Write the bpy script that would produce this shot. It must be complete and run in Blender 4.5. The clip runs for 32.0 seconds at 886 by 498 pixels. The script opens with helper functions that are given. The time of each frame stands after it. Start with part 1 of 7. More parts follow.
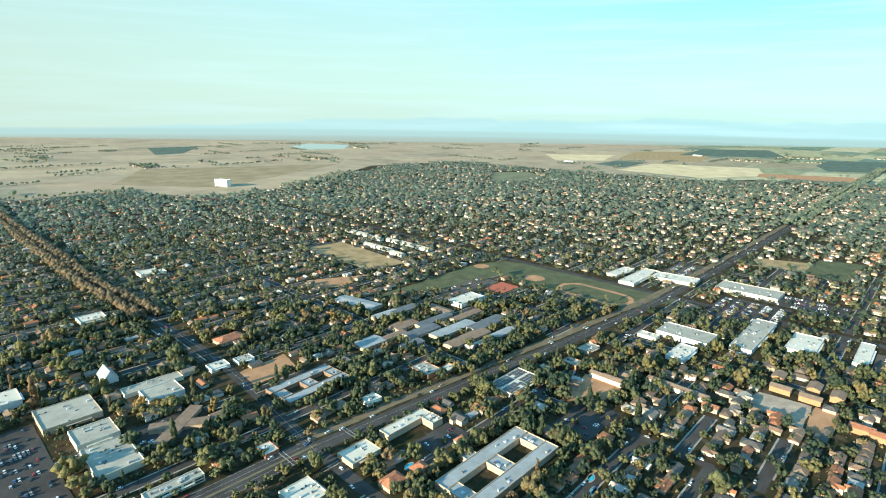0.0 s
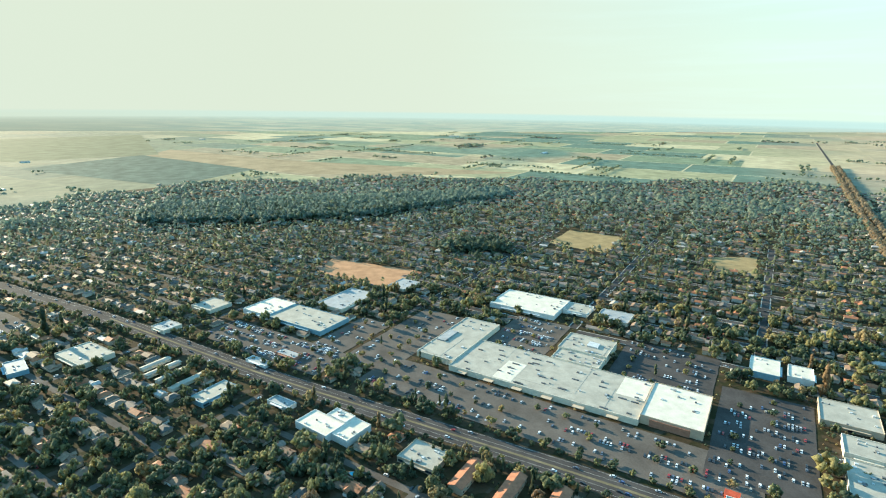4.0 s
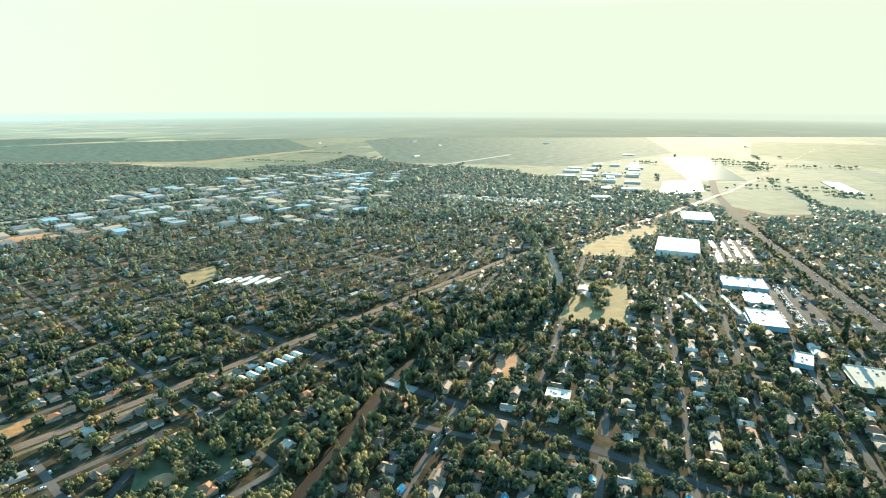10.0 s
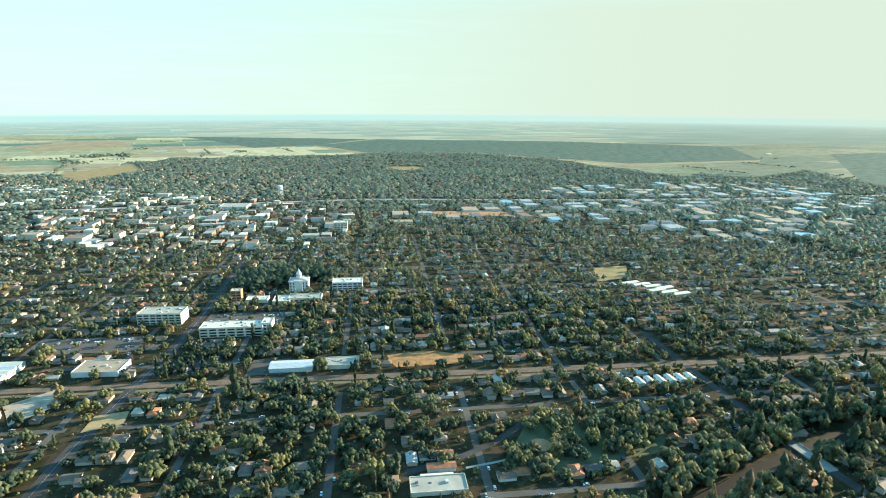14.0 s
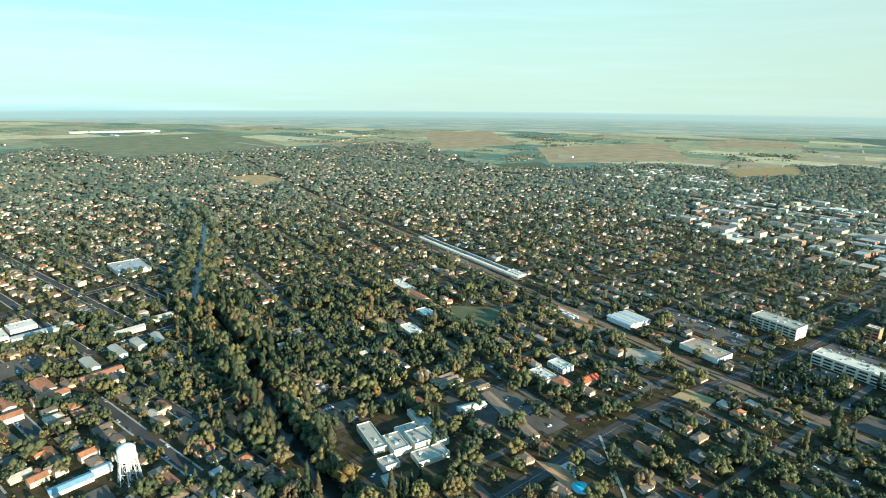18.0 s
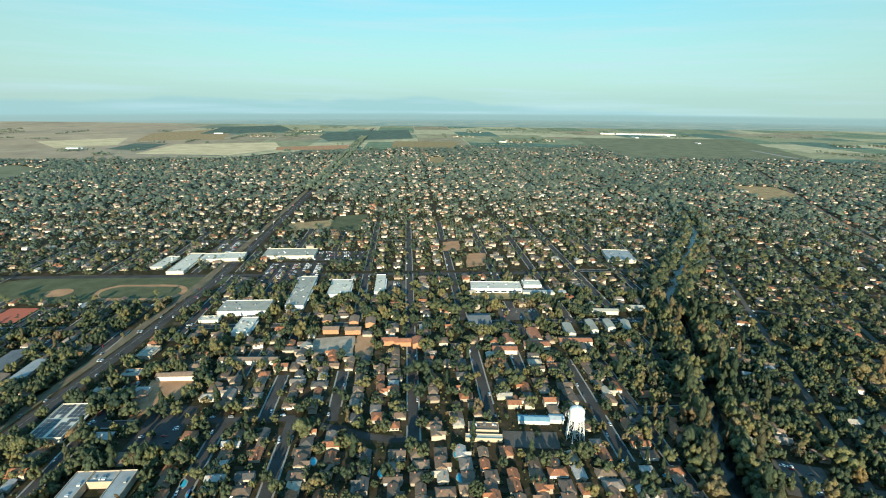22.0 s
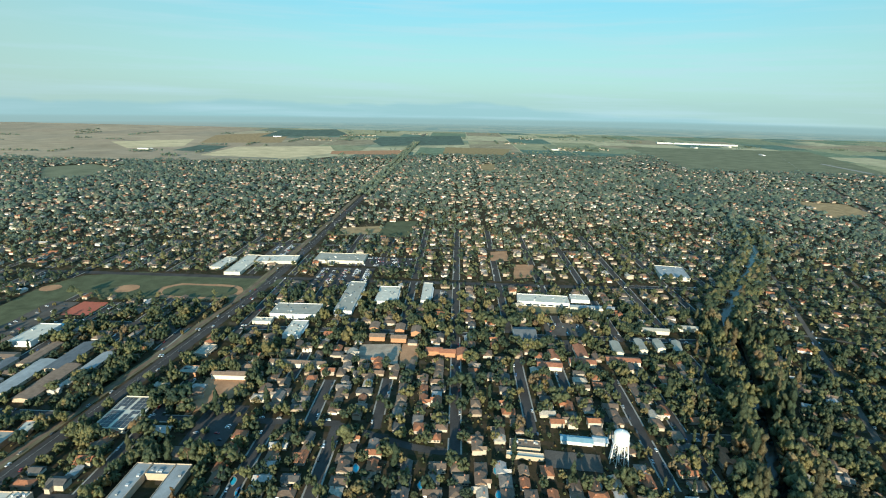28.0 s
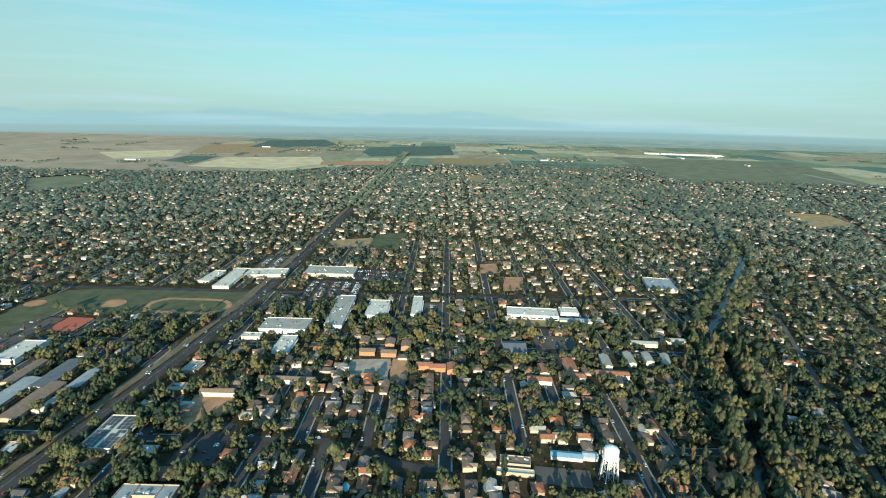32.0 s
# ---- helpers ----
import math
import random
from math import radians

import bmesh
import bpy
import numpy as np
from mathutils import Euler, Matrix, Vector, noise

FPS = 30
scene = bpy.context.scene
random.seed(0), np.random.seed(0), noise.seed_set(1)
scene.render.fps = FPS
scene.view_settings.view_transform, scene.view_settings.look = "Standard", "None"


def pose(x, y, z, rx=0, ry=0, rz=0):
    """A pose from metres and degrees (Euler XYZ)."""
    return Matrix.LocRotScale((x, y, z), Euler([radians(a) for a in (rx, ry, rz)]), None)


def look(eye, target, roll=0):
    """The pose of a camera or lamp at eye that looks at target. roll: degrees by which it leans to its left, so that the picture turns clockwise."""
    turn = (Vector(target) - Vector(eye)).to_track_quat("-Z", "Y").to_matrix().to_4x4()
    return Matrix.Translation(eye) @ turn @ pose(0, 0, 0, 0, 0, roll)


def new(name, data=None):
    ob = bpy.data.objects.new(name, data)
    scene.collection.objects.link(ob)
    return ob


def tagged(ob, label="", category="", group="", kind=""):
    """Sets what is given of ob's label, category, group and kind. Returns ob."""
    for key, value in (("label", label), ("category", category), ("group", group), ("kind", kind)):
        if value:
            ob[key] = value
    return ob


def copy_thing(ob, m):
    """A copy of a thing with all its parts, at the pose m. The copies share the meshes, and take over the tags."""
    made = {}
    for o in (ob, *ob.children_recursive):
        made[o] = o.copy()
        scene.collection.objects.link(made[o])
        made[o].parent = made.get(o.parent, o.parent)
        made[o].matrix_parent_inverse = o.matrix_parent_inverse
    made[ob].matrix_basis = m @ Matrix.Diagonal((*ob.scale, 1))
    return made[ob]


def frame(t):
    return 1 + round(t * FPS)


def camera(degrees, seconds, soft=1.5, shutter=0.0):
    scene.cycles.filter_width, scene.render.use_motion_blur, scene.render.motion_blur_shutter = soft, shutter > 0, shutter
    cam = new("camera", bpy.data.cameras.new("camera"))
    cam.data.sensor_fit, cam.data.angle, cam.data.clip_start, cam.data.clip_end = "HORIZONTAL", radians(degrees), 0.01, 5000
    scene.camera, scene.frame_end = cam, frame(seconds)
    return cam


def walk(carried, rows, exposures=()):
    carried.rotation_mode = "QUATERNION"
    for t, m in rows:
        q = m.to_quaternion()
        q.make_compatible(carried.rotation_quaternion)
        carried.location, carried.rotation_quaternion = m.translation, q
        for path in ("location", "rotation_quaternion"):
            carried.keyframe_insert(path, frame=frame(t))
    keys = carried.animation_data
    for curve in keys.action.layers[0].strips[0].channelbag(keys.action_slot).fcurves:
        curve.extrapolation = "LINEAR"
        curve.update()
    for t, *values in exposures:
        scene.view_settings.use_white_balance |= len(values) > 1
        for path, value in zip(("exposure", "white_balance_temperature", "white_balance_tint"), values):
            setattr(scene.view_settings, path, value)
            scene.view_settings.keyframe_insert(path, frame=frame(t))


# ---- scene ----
cam = camera(78.9, 32.0, soft=1.1)
PATH = [
    (0, (-0.607, 0.694, 264.888), (-0.514, 2.631, 264.398), 0.7),
    (0.5, (-0.262, 0.476, 264.846), (-0.486, 2.401, 264.35), 0.7),
    (1, (-0.302, -0.085, 264.995), (-0.816, 1.782, 264.496), 0.8),
    (1.5, (-0.684, -0.607, 265.045), (-1.474, 1.159, 264.54), 0.9),
    (2, (-0.854, -1.16, 265.109), (-1.913, 0.458, 264.6), 1.0),
    (2.5, (-0.199, -1.938, 265.391), (-1.517, -0.524, 264.876), 1.0),
    (3, (0.728, -2.388, 265.612), (-0.82, -1.233, 265.092), 0.8),
    (3.5, (1.66, -2.191, 265.835), (-0.076, -1.347, 265.31), 0.5),
    (4, (2.205, -1.64, 266.02), (0.335, -1.164, 265.493), 0.1),
    (4.5, (2.143, -1.148, 266.195), (0.216, -1.041, 265.669), -0.2),
    (6.5, (-0.114, -0.381, 267.749), (-1.789, -1.336, 267.217), 0.0),
    (7, (-0.574, -0.258, 267.887), (-2.155, -1.362, 267.357), -0.3),
    (7.5, (-0.918, -0.051, 267.954), (-2.403, -1.282, 267.427), -0.4),
    (8, (-1.06, 0.156, 267.985), (-2.435, -1.199, 267.462), -0.3),
    (8.5, (-0.832, 0.486, 268.036), (-2.091, -0.978, 267.517), -0.3),
    (9, (-0.323, 0.846, 268.118), (-1.461, -0.716, 267.605), -0.2),
    (9.5, (0.274, 1.218, 268.225), (-0.731, -0.434, 267.714), -0.2),
    (10, (0.512, 1.332, 268.384), (-0.353, -0.398, 267.877), -0.1),
    (10.5, (0.494, 1.292, 268.611), (-0.224, -0.506, 268.108), -0.0),
    (11, (0.43, 1.159, 268.87), (-0.127, -0.695, 268.369), 0.1),
    (11.5, (0.254, 0.986, 269.088), (-0.129, -0.911, 268.585), 0.2),
    (12, (-0.099, 0.822, 269.265), (-0.295, -1.104, 268.763), 0.2),
    (12.5, (-0.51, 0.766, 269.377), (-0.51, -1.171, 268.876), 0.3),
    (13, (-0.708, 0.948, 269.444), (-0.503, -0.978, 268.943), 0.3),
    (13.5, (-0.511, 1.155, 269.462), (-0.131, -0.744, 268.962), 0.4),
    (15.5, (1.723, 0.703, 269.028), (2.889, -0.838, 268.516), 1.7),
    (16, (1.861, 1.031, 268.89), (3.222, -0.34, 268.372), 1.7),
    (16.5, (1.339, 1.678, 268.669), (2.865, 0.495, 268.146), 1.7),
    (17, (0.554, 2.235, 268.36), (2.235, 1.29, 267.834), 1.6),
    (17.5, (0.069, 2.357, 267.951), (1.884, 1.704, 267.42), 1.5),
    (18, (-0.039, 1.978, 267.431), (1.857, 1.633, 266.897), 1.2),
    (18.5, (-0.333, 1.211, 266.966), (1.593, 1.166, 266.43), 1.1),
    (19, (-0.767, 0.456, 266.592), (1.147, 0.681, 266.055), 1.0),
    (19.5, (-1.061, 0.346, 266.326), (0.816, 0.777, 265.788), 1.0),
    (20, (-1.105, 0.492, 266.091), (0.718, 1.111, 265.552), 0.9),
    (20.5, (-0.887, 0.429, 265.897), (0.862, 1.235, 265.355), 0.8),
    (21, (-0.336, 0.376, 265.784), (1.327, 1.345, 265.241), 0.7),
    (21.5, (0.318, 0.327, 265.697), (1.883, 1.449, 265.153), 0.8),
    (22, (0.549, 0.073, 265.646), (2.023, 1.31, 265.102), 0.7),
    (22.5, (0.647, -0.218, 265.677), (2.097, 1.049, 265.134), 0.6),
    (23, (0.619, -0.345, 265.835), (2.055, 0.938, 265.295), 0.5),
    (23.5, (0.568, -0.282, 266.15), (1.994, 1.013, 265.61), 0.6),
    (24, (0.532, -0.278, 266.591), (1.948, 1.027, 266.053), 0.7),
    (24.5, (0.335, -0.498, 267.192), (1.745, 0.815, 266.654), 0.8),
    (25, (0.14, -0.701, 267.853), (1.54, 0.624, 267.319), 0.9),
    (25.5, (-0.092, -0.828, 268.547), (1.299, 0.507, 268.014), 1.0),
    (27.5, (-0.279, -0.694, 273.467), (1.084, 0.669, 272.934), 1.3),
    (28, (-0.207, -0.658, 274.243), (1.15, 0.713, 273.713), 1.3),
    (28.5, (-0.197, -0.662, 275.096), (1.154, 0.716, 274.569), 1.3),
    (29, (-0.235, -0.685, 276.059), (1.11, 0.7, 275.538), 1.3),
    (29.5, (-0.281, -0.806, 277.1), (1.059, 0.586, 276.582), 1.2),
    (30, (-0.273, -0.898, 278.106), (1.061, 0.5, 277.589), 1.1),
    (30.5, (-0.263, -1.035, 279.02), (1.066, 0.367, 278.506), 1.2),
    (31, (-0.315, -1.102, 279.787), (1.024, 0.293, 279.278), 1.3),
    (31.5, (-0.413, -1.043, 280.33), (0.951, 0.331, 279.829), 1.4),
    (32, (-0.524, -0.883, 280.656), (0.865, 0.468, 280.16), 1.4),
]
walk(cam, [(t, look(eye, goal, roll)) for t, eye, goal, roll in PATH], [(0.0, 1.35, 5920, 3), (1.2, 1.46, 6050, 4), (3.0, 1.60, 6150, 4), (7.0, 1.66, 6150, 5), (9.0, 1.80, 6300, 4), (11.0, 1.86, 6300, 4), (13.0, 1.74, 6050, 1), (16.5, 1.46, 5850, 0), (19.0, 1.25, 6050, 2), (20.5, 1.14, 5980, 2), (23.0, 0.80, 5780, 2), (28.0, 0.78, 5700, 2), (32.0, 0.80, 5700, 2)])

# ---------------------------------------------------------------- light
SUN_AZ, SUN_EL = 219.2, 14.4          # where the sun stands, degrees from +x towards +y, and its height
EYE = 267.0

def nodes_of(tree):
    tree.nodes.clear()
    def add(kind, **kw):
        n = tree.nodes.new(kind)
        for a, v in kw.items():
            if a == "inp":
                for key, val in v.items():
                    n.inputs[key].default_value = val
            elif a == "op":
                n.operation = v
        return n
    return add, tree.links.new


def ramp(add, link, fac, stops, constant=False):
    r = add("ShaderNodeValToRGB")
    r.color_ramp.interpolation = "CONSTANT" if constant else "LINEAR"
    el = r.color_ramp.elements
    while len(el) < len(stops):
        el.new(0.5)
    for e, (at, c) in zip(el, stops):
        e.position, e.color = at, (*c, 1)
    link(fac, r.inputs[0])
    return r.outputs[0]


def maths(add, link, op, a, b=None, c=None):
    n = add("ShaderNodeMath", op=op)
    for i, v in enumerate((a, b, c)):
        if v is None:
            continue
        if isinstance(v, (int, float)):
            n.inputs[i].default_value = v
        else:
            link(v, n.inputs[i])
    return n.outputs[0]


def mix(add, link, fac, a, b, blend="MIX"):
    m = add("ShaderNodeMix")
    m.data_type, m.blend_type = "RGBA", blend
    for sock, v in ((m.inputs[0], fac), (m.inputs[6], a), (m.inputs[7], b)):
        if isinstance(v, (int, float)):
            sock.default_value = v
        elif isinstance(v, tuple):
            sock.default_value = (*v, 1)
        else:
            link(v, sock)
    return m.outputs[2]


def noise_of(add, link, vec, scale, detail=4.0, rough=0.55):
    n = add("ShaderNodeTexNoise", inp={"Scale": scale, "Detail": detail, "Roughness": rough})
    link(vec, n.inputs["Vector"])
    return n.outputs["Fac"]


def farmland(add, link, vec):
    """Colour of the fields round the town at a place in metres."""
    turn = add("ShaderNodeMapping", inp={"Rotation": (0, 0, radians(-44)), "Location": (130, 70, 0)})
    link(vec, turn.inputs["Vector"])
    def patches(w, h, shift):
        b = add("ShaderNodeTexBrick", inp={"Color1": (0, 0, 0, 1), "Color2": (1, 1, 1, 1), "Mortar": (0.5, 0.5, 0.5, 1), "Scale": 1.0,
                                           "Mortar Size": 5.0, "Mortar Smooth": 0.3, "Bias": 0.0, "Brick Width": w, "Row Height": h})
        b.offset = 0.37
        b.offset_frequency = shift
        link(turn.outputs[0], b.inputs["Vector"])
        return b.outputs["Color"]
    big = ramp(add, link, patches(1100, 520, 3), [(0, (0.19, 0.185, 0.115)), (0.3, (0.30, 0.25, 0.15)), (0.5, (0.125, 0.155, 0.115)),
                                                 (0.64, (0.34, 0.28, 0.17)), (0.82, (0.10, 0.135, 0.105))], True)
    small = ramp(add, link, patches(520, 300, 2), [(0, (0.24, 0.215, 0.13)), (0.25, (0.10, 0.135, 0.105)), (0.45, (0.37, 0.30, 0.19)),
                                                  (0.62, (0.15, 0.17, 0.11)), (0.8, (0.25, 0.19, 0.125))], True)
    which = noise_of(add, link, vec, 0.0009, 1.0)
    pick = ramp(add, link, which, [(0.38, (0, 0, 0)), (0.46, (1, 1, 1))])
    base = mix(add, link, pick, big, small)
    grain = noise_of(add, link, vec, 0.02, 6.0, 0.65)
    base = mix(add, link, 0.5, base, ramp(add, link, grain, [(0.3, (0.55, 0.55, 0.55)), (0.7, (1.35, 1.33, 1.3))]), "MULTIPLY")
    way = add("ShaderNodeVectorMath", op="NORMALIZE")
    link(vec, way.inputs[0])
    north = add("ShaderNodeVectorMath", op="DOT_PRODUCT")
    link(way.outputs[0], north.inputs[0])
    north.inputs[1].default_value = (math.cos(radians(98)), math.sin(radians(98)), 0.0)
    dry = ramp(add, link, maths(add, link, "ADD", north.outputs["Value"], maths(add, link, "MULTIPLY", which, 0.16)), [(0.86, (0, 0, 0)), (0.97, (0.8, 0.8, 0.8))])
    streaks = ramp(add, link, noise_of(add, link, vec, 0.0022, 6.0, 0.6), [(0.3, (0.29, 0.190, 0.128)), (0.5, (0.37, 0.250, 0.172)), (0.68, (0.24, 0.166, 0.115))])
    base = mix(add, link, dry, base, streaks)
    # ground turns darker and greyer towards the south-west
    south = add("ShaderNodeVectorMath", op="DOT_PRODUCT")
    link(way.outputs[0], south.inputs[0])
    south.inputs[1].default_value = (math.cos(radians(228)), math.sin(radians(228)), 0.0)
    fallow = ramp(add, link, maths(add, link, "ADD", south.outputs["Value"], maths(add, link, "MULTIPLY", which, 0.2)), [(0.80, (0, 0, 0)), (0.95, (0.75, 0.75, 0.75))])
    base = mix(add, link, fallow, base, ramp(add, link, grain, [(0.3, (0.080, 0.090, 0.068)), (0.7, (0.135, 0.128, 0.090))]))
    return mix(add, link, 1.0, base, (1.06, 1.18, 1.18), "MULTIPLY")


world = bpy.data.worlds.new("sky")
scene.world = world
world.use_nodes = True
add, link = nodes_of(world.node_tree)
sky = add("ShaderNodeTexSky")
sky.sky_type, sky.sun_disc = "NISHITA", False
sky.sun_elevation, sky.sun_rotation = radians(SUN_EL), radians(90 - SUN_AZ)
sky.altitude, sky.air_density, sky.dust_density, sky.ozone_density = 300, 1.0, 1.2, 1.0
co = add("ShaderNodeTexCoord")
xyz = add("ShaderNodeSeparateXYZ")
link(co.outputs["Generated"], xyz.inputs[0])
# thin high cloud streaks
flat = add("ShaderNodeVectorMath", op="SCALE")
cl = add("ShaderNodeMapping", inp={"Scale": (3.0, 3.0, 60.0), "Rotation": (0, 0, 0.6)})
link(co.outputs["Generated"], cl.inputs["Vector"])
wisps = ramp(add, link, noise_of(add, link, cl.outputs[0], 1.0, 5.0), [(0.47, (0, 0, 0)), (0.72, (0.6, 0.6, 0.6))])
height = maths(add, link, "MAXIMUM", xyz.outputs[2], 0.0)
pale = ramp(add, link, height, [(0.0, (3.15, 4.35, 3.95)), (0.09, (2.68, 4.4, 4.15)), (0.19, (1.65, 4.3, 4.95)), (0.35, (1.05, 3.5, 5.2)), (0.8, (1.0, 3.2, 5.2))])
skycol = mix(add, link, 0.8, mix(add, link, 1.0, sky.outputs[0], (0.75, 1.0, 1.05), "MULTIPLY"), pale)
toward = add("ShaderNodeVectorMath", op="DOT_PRODUCT")
link(co.outputs["Generated"], toward.inputs[0])
toward.inputs[1].default_value = (math.cos(radians(SUN_AZ)), math.sin(radians(SUN_AZ)), 0.12)
glow = ramp(add, link, maths(add, link, "MULTIPLY_ADD", toward.outputs["Value"], 0.5, 0.5), [(0.03, (0, 0, 0)), (0.18, (0.55, 0.55, 0.55)), (0.5, (0.75, 0.75, 0.75)), (0.8, (1, 1, 1))])
low = ramp(add, link, height, [(0.16, (1, 1, 1)), (0.42, (0.12, 0.12, 0.12))])
warm = ramp(add, link, maths(add, link, "MULTIPLY_ADD", toward.outputs["Value"], 0.5, 0.5), [(0.3, (3.12, 3.62, 2.98)), (0.65, (2.80, 3.02, 2.45)), (0.9, (2.70, 2.86, 2.3))])
skycol = mix(add, link, maths(add, link, "MULTIPLY", glow, low), skycol, warm)
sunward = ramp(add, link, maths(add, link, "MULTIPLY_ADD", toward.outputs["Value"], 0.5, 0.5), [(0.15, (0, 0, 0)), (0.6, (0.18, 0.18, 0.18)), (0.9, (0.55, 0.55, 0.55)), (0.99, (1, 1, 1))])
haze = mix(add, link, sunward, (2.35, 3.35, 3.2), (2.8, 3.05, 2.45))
# the visible rim of the plain lies a little under the level line, lowest to the north-east
rim = add("ShaderNodeVectorMath", op="DOT_PRODUCT")
link(co.outputs["Generated"], rim.inputs[0])
rim.inputs[1].default_value = (0.0128 * math.cos(radians(75)), 0.0128 * math.sin(radians(75)), 1.0)
over = maths(add, link, "ADD", rim.outputs["Value"], 0.0187)
# a low blue range far beyond the plain on one side
around = add("ShaderNodeMapping", inp={"Scale": (5.0, 5.0, 0.0)})
link(co.outputs["Generated"], around.inputs["Vector"])
crest = maths(add, link, "MULTIPLY", noise_of(add, link, around.outputs[0], 1.0, 5.0, 0.5), 0.052)
side_ = add("ShaderNodeVectorMath", op="DOT_PRODUCT")
link(co.outputs["Generated"], side_.inputs[0])
side_.inputs[1].default_value = (0.42, 0.90, 0.0)
crest = maths(add, link, "MULTIPLY", crest, ramp(add, link, side_.outputs["Value"], [(0.55, (0, 0, 0)), (0.92, (1, 1, 1))]))
hill = ramp(add, link, maths(add, link, "MULTIPLY", maths(add, link, "SUBTRACT", crest, over), 160.0), [(0.0, (0, 0, 0)), (1.0, (0.38, 0.38, 0.38))])
skycol = mix(add, link, hill, skycol, (1.75, 3.2, 3.75))
skycol = mix(add, link, maths(add, link, "MULTIPLY", wisps, maths(add, link, "SUBTRACT", 1.0, glow)), skycol, (3.6, 4.6, 4.7))
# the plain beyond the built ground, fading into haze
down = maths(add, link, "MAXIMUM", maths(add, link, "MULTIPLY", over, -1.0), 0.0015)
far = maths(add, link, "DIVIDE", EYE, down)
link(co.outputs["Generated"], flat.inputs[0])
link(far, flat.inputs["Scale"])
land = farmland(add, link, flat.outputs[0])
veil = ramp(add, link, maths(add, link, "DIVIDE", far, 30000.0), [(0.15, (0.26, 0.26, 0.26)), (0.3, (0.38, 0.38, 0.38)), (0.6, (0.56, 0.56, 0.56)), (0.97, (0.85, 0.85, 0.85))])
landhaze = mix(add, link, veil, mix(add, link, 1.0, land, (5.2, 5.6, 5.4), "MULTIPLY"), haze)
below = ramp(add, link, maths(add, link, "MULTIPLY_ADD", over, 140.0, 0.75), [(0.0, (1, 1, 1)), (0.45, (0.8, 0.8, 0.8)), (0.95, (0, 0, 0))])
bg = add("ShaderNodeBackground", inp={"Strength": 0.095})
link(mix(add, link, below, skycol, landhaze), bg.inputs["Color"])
out = add("ShaderNodeOutputWorld")
link(bg.outputs[0], out.inputs["Surface"])

sun = new("sun", bpy.data.lights.new("sun", "SUN"))
sun.data.energy, sun.data.angle, sun.data.color = 5.6, radians(0.6), (1.0, 0.82, 0.56)
a, e = radians(SUN_AZ), radians(SUN_EL)
sun.matrix_world = look((0, 0, 900), (-900 * math.cos(a) * math.cos(e), -900 * math.sin(a) * math.cos(e), 900 - 900 * math.sin(e)))

# ---------------------------------------------------------------- materials
def principled(name, colour, rough=0.85, metal=0.0, spread=0.25, scale=0.3, fine=3.0, bump=0.0, spec=0.3):
    """A surface with coarse stains and fine grain; colour may be a function of (add, link, vec) that gives a socket."""
    m = bpy.data.materials.new(name)
    m.use_nodes = True
    add, link = nodes_of(m.node_tree)
    p = add("ShaderNodeBsdfPrincipled", inp={"Roughness": rough, "Metallic": metal, "Specular IOR Level": spec})
    geo = add("ShaderNodeNewGeometry")
    vec = geo.outputs["Position"]
    col = colour(add, link, vec) if callable(colour) else colour
    lo, hi = 1 - spread, 1 + spread
    stain = ramp(add, link, noise_of(add, link, vec, scale), [(0.3, (lo, lo, lo)), (0.7, (hi, hi, hi))])
    grain = ramp(add, link, noise_of(add, link, vec, fine, 2.0), [(0.3, (1 - spread * 0.5,) * 3), (0.7, (1 + spread * 0.5,) * 3)])
    col = mix(add, link, 1.0, mix(add, link, 1.0, col, stain, "MULTIPLY"), grain, "MULTIPLY")
    link(col, p.inputs["Base Color"])
    if bump:
        b = add("ShaderNodeBump", inp={"Strength": bump, "Distance": 0.5})
        link(noise_of(add, link, vec, fine), b.inputs["Height"])
        link(b.outputs[0], p.inputs["Normal"])
    o = add("ShaderNodeOutputMaterial")
    link(p.outputs[0], o.inputs[0])
    return m


def toned(stops, constant=False):
    """A colour picked by the 'tone' of each face (stored as 1 to 2), or by the object's own random number where a mesh has none."""
    def pick(add, link, vec):
        at = add("ShaderNodeAttribute")
        at.attribute_name = "tone"
        ob = add("ShaderNodeObjectInfo")
        single = maths(add, link, "LESS_THAN", at.outputs["Fac"], 0.5)
        fac = maths(add, link, "FRACT", maths(add, link, "MULTIPLY_ADD", ob.outputs["Random"], single, at.outputs["Fac"]))
        return ramp(add, link, fac, stops, constant)
    return pick


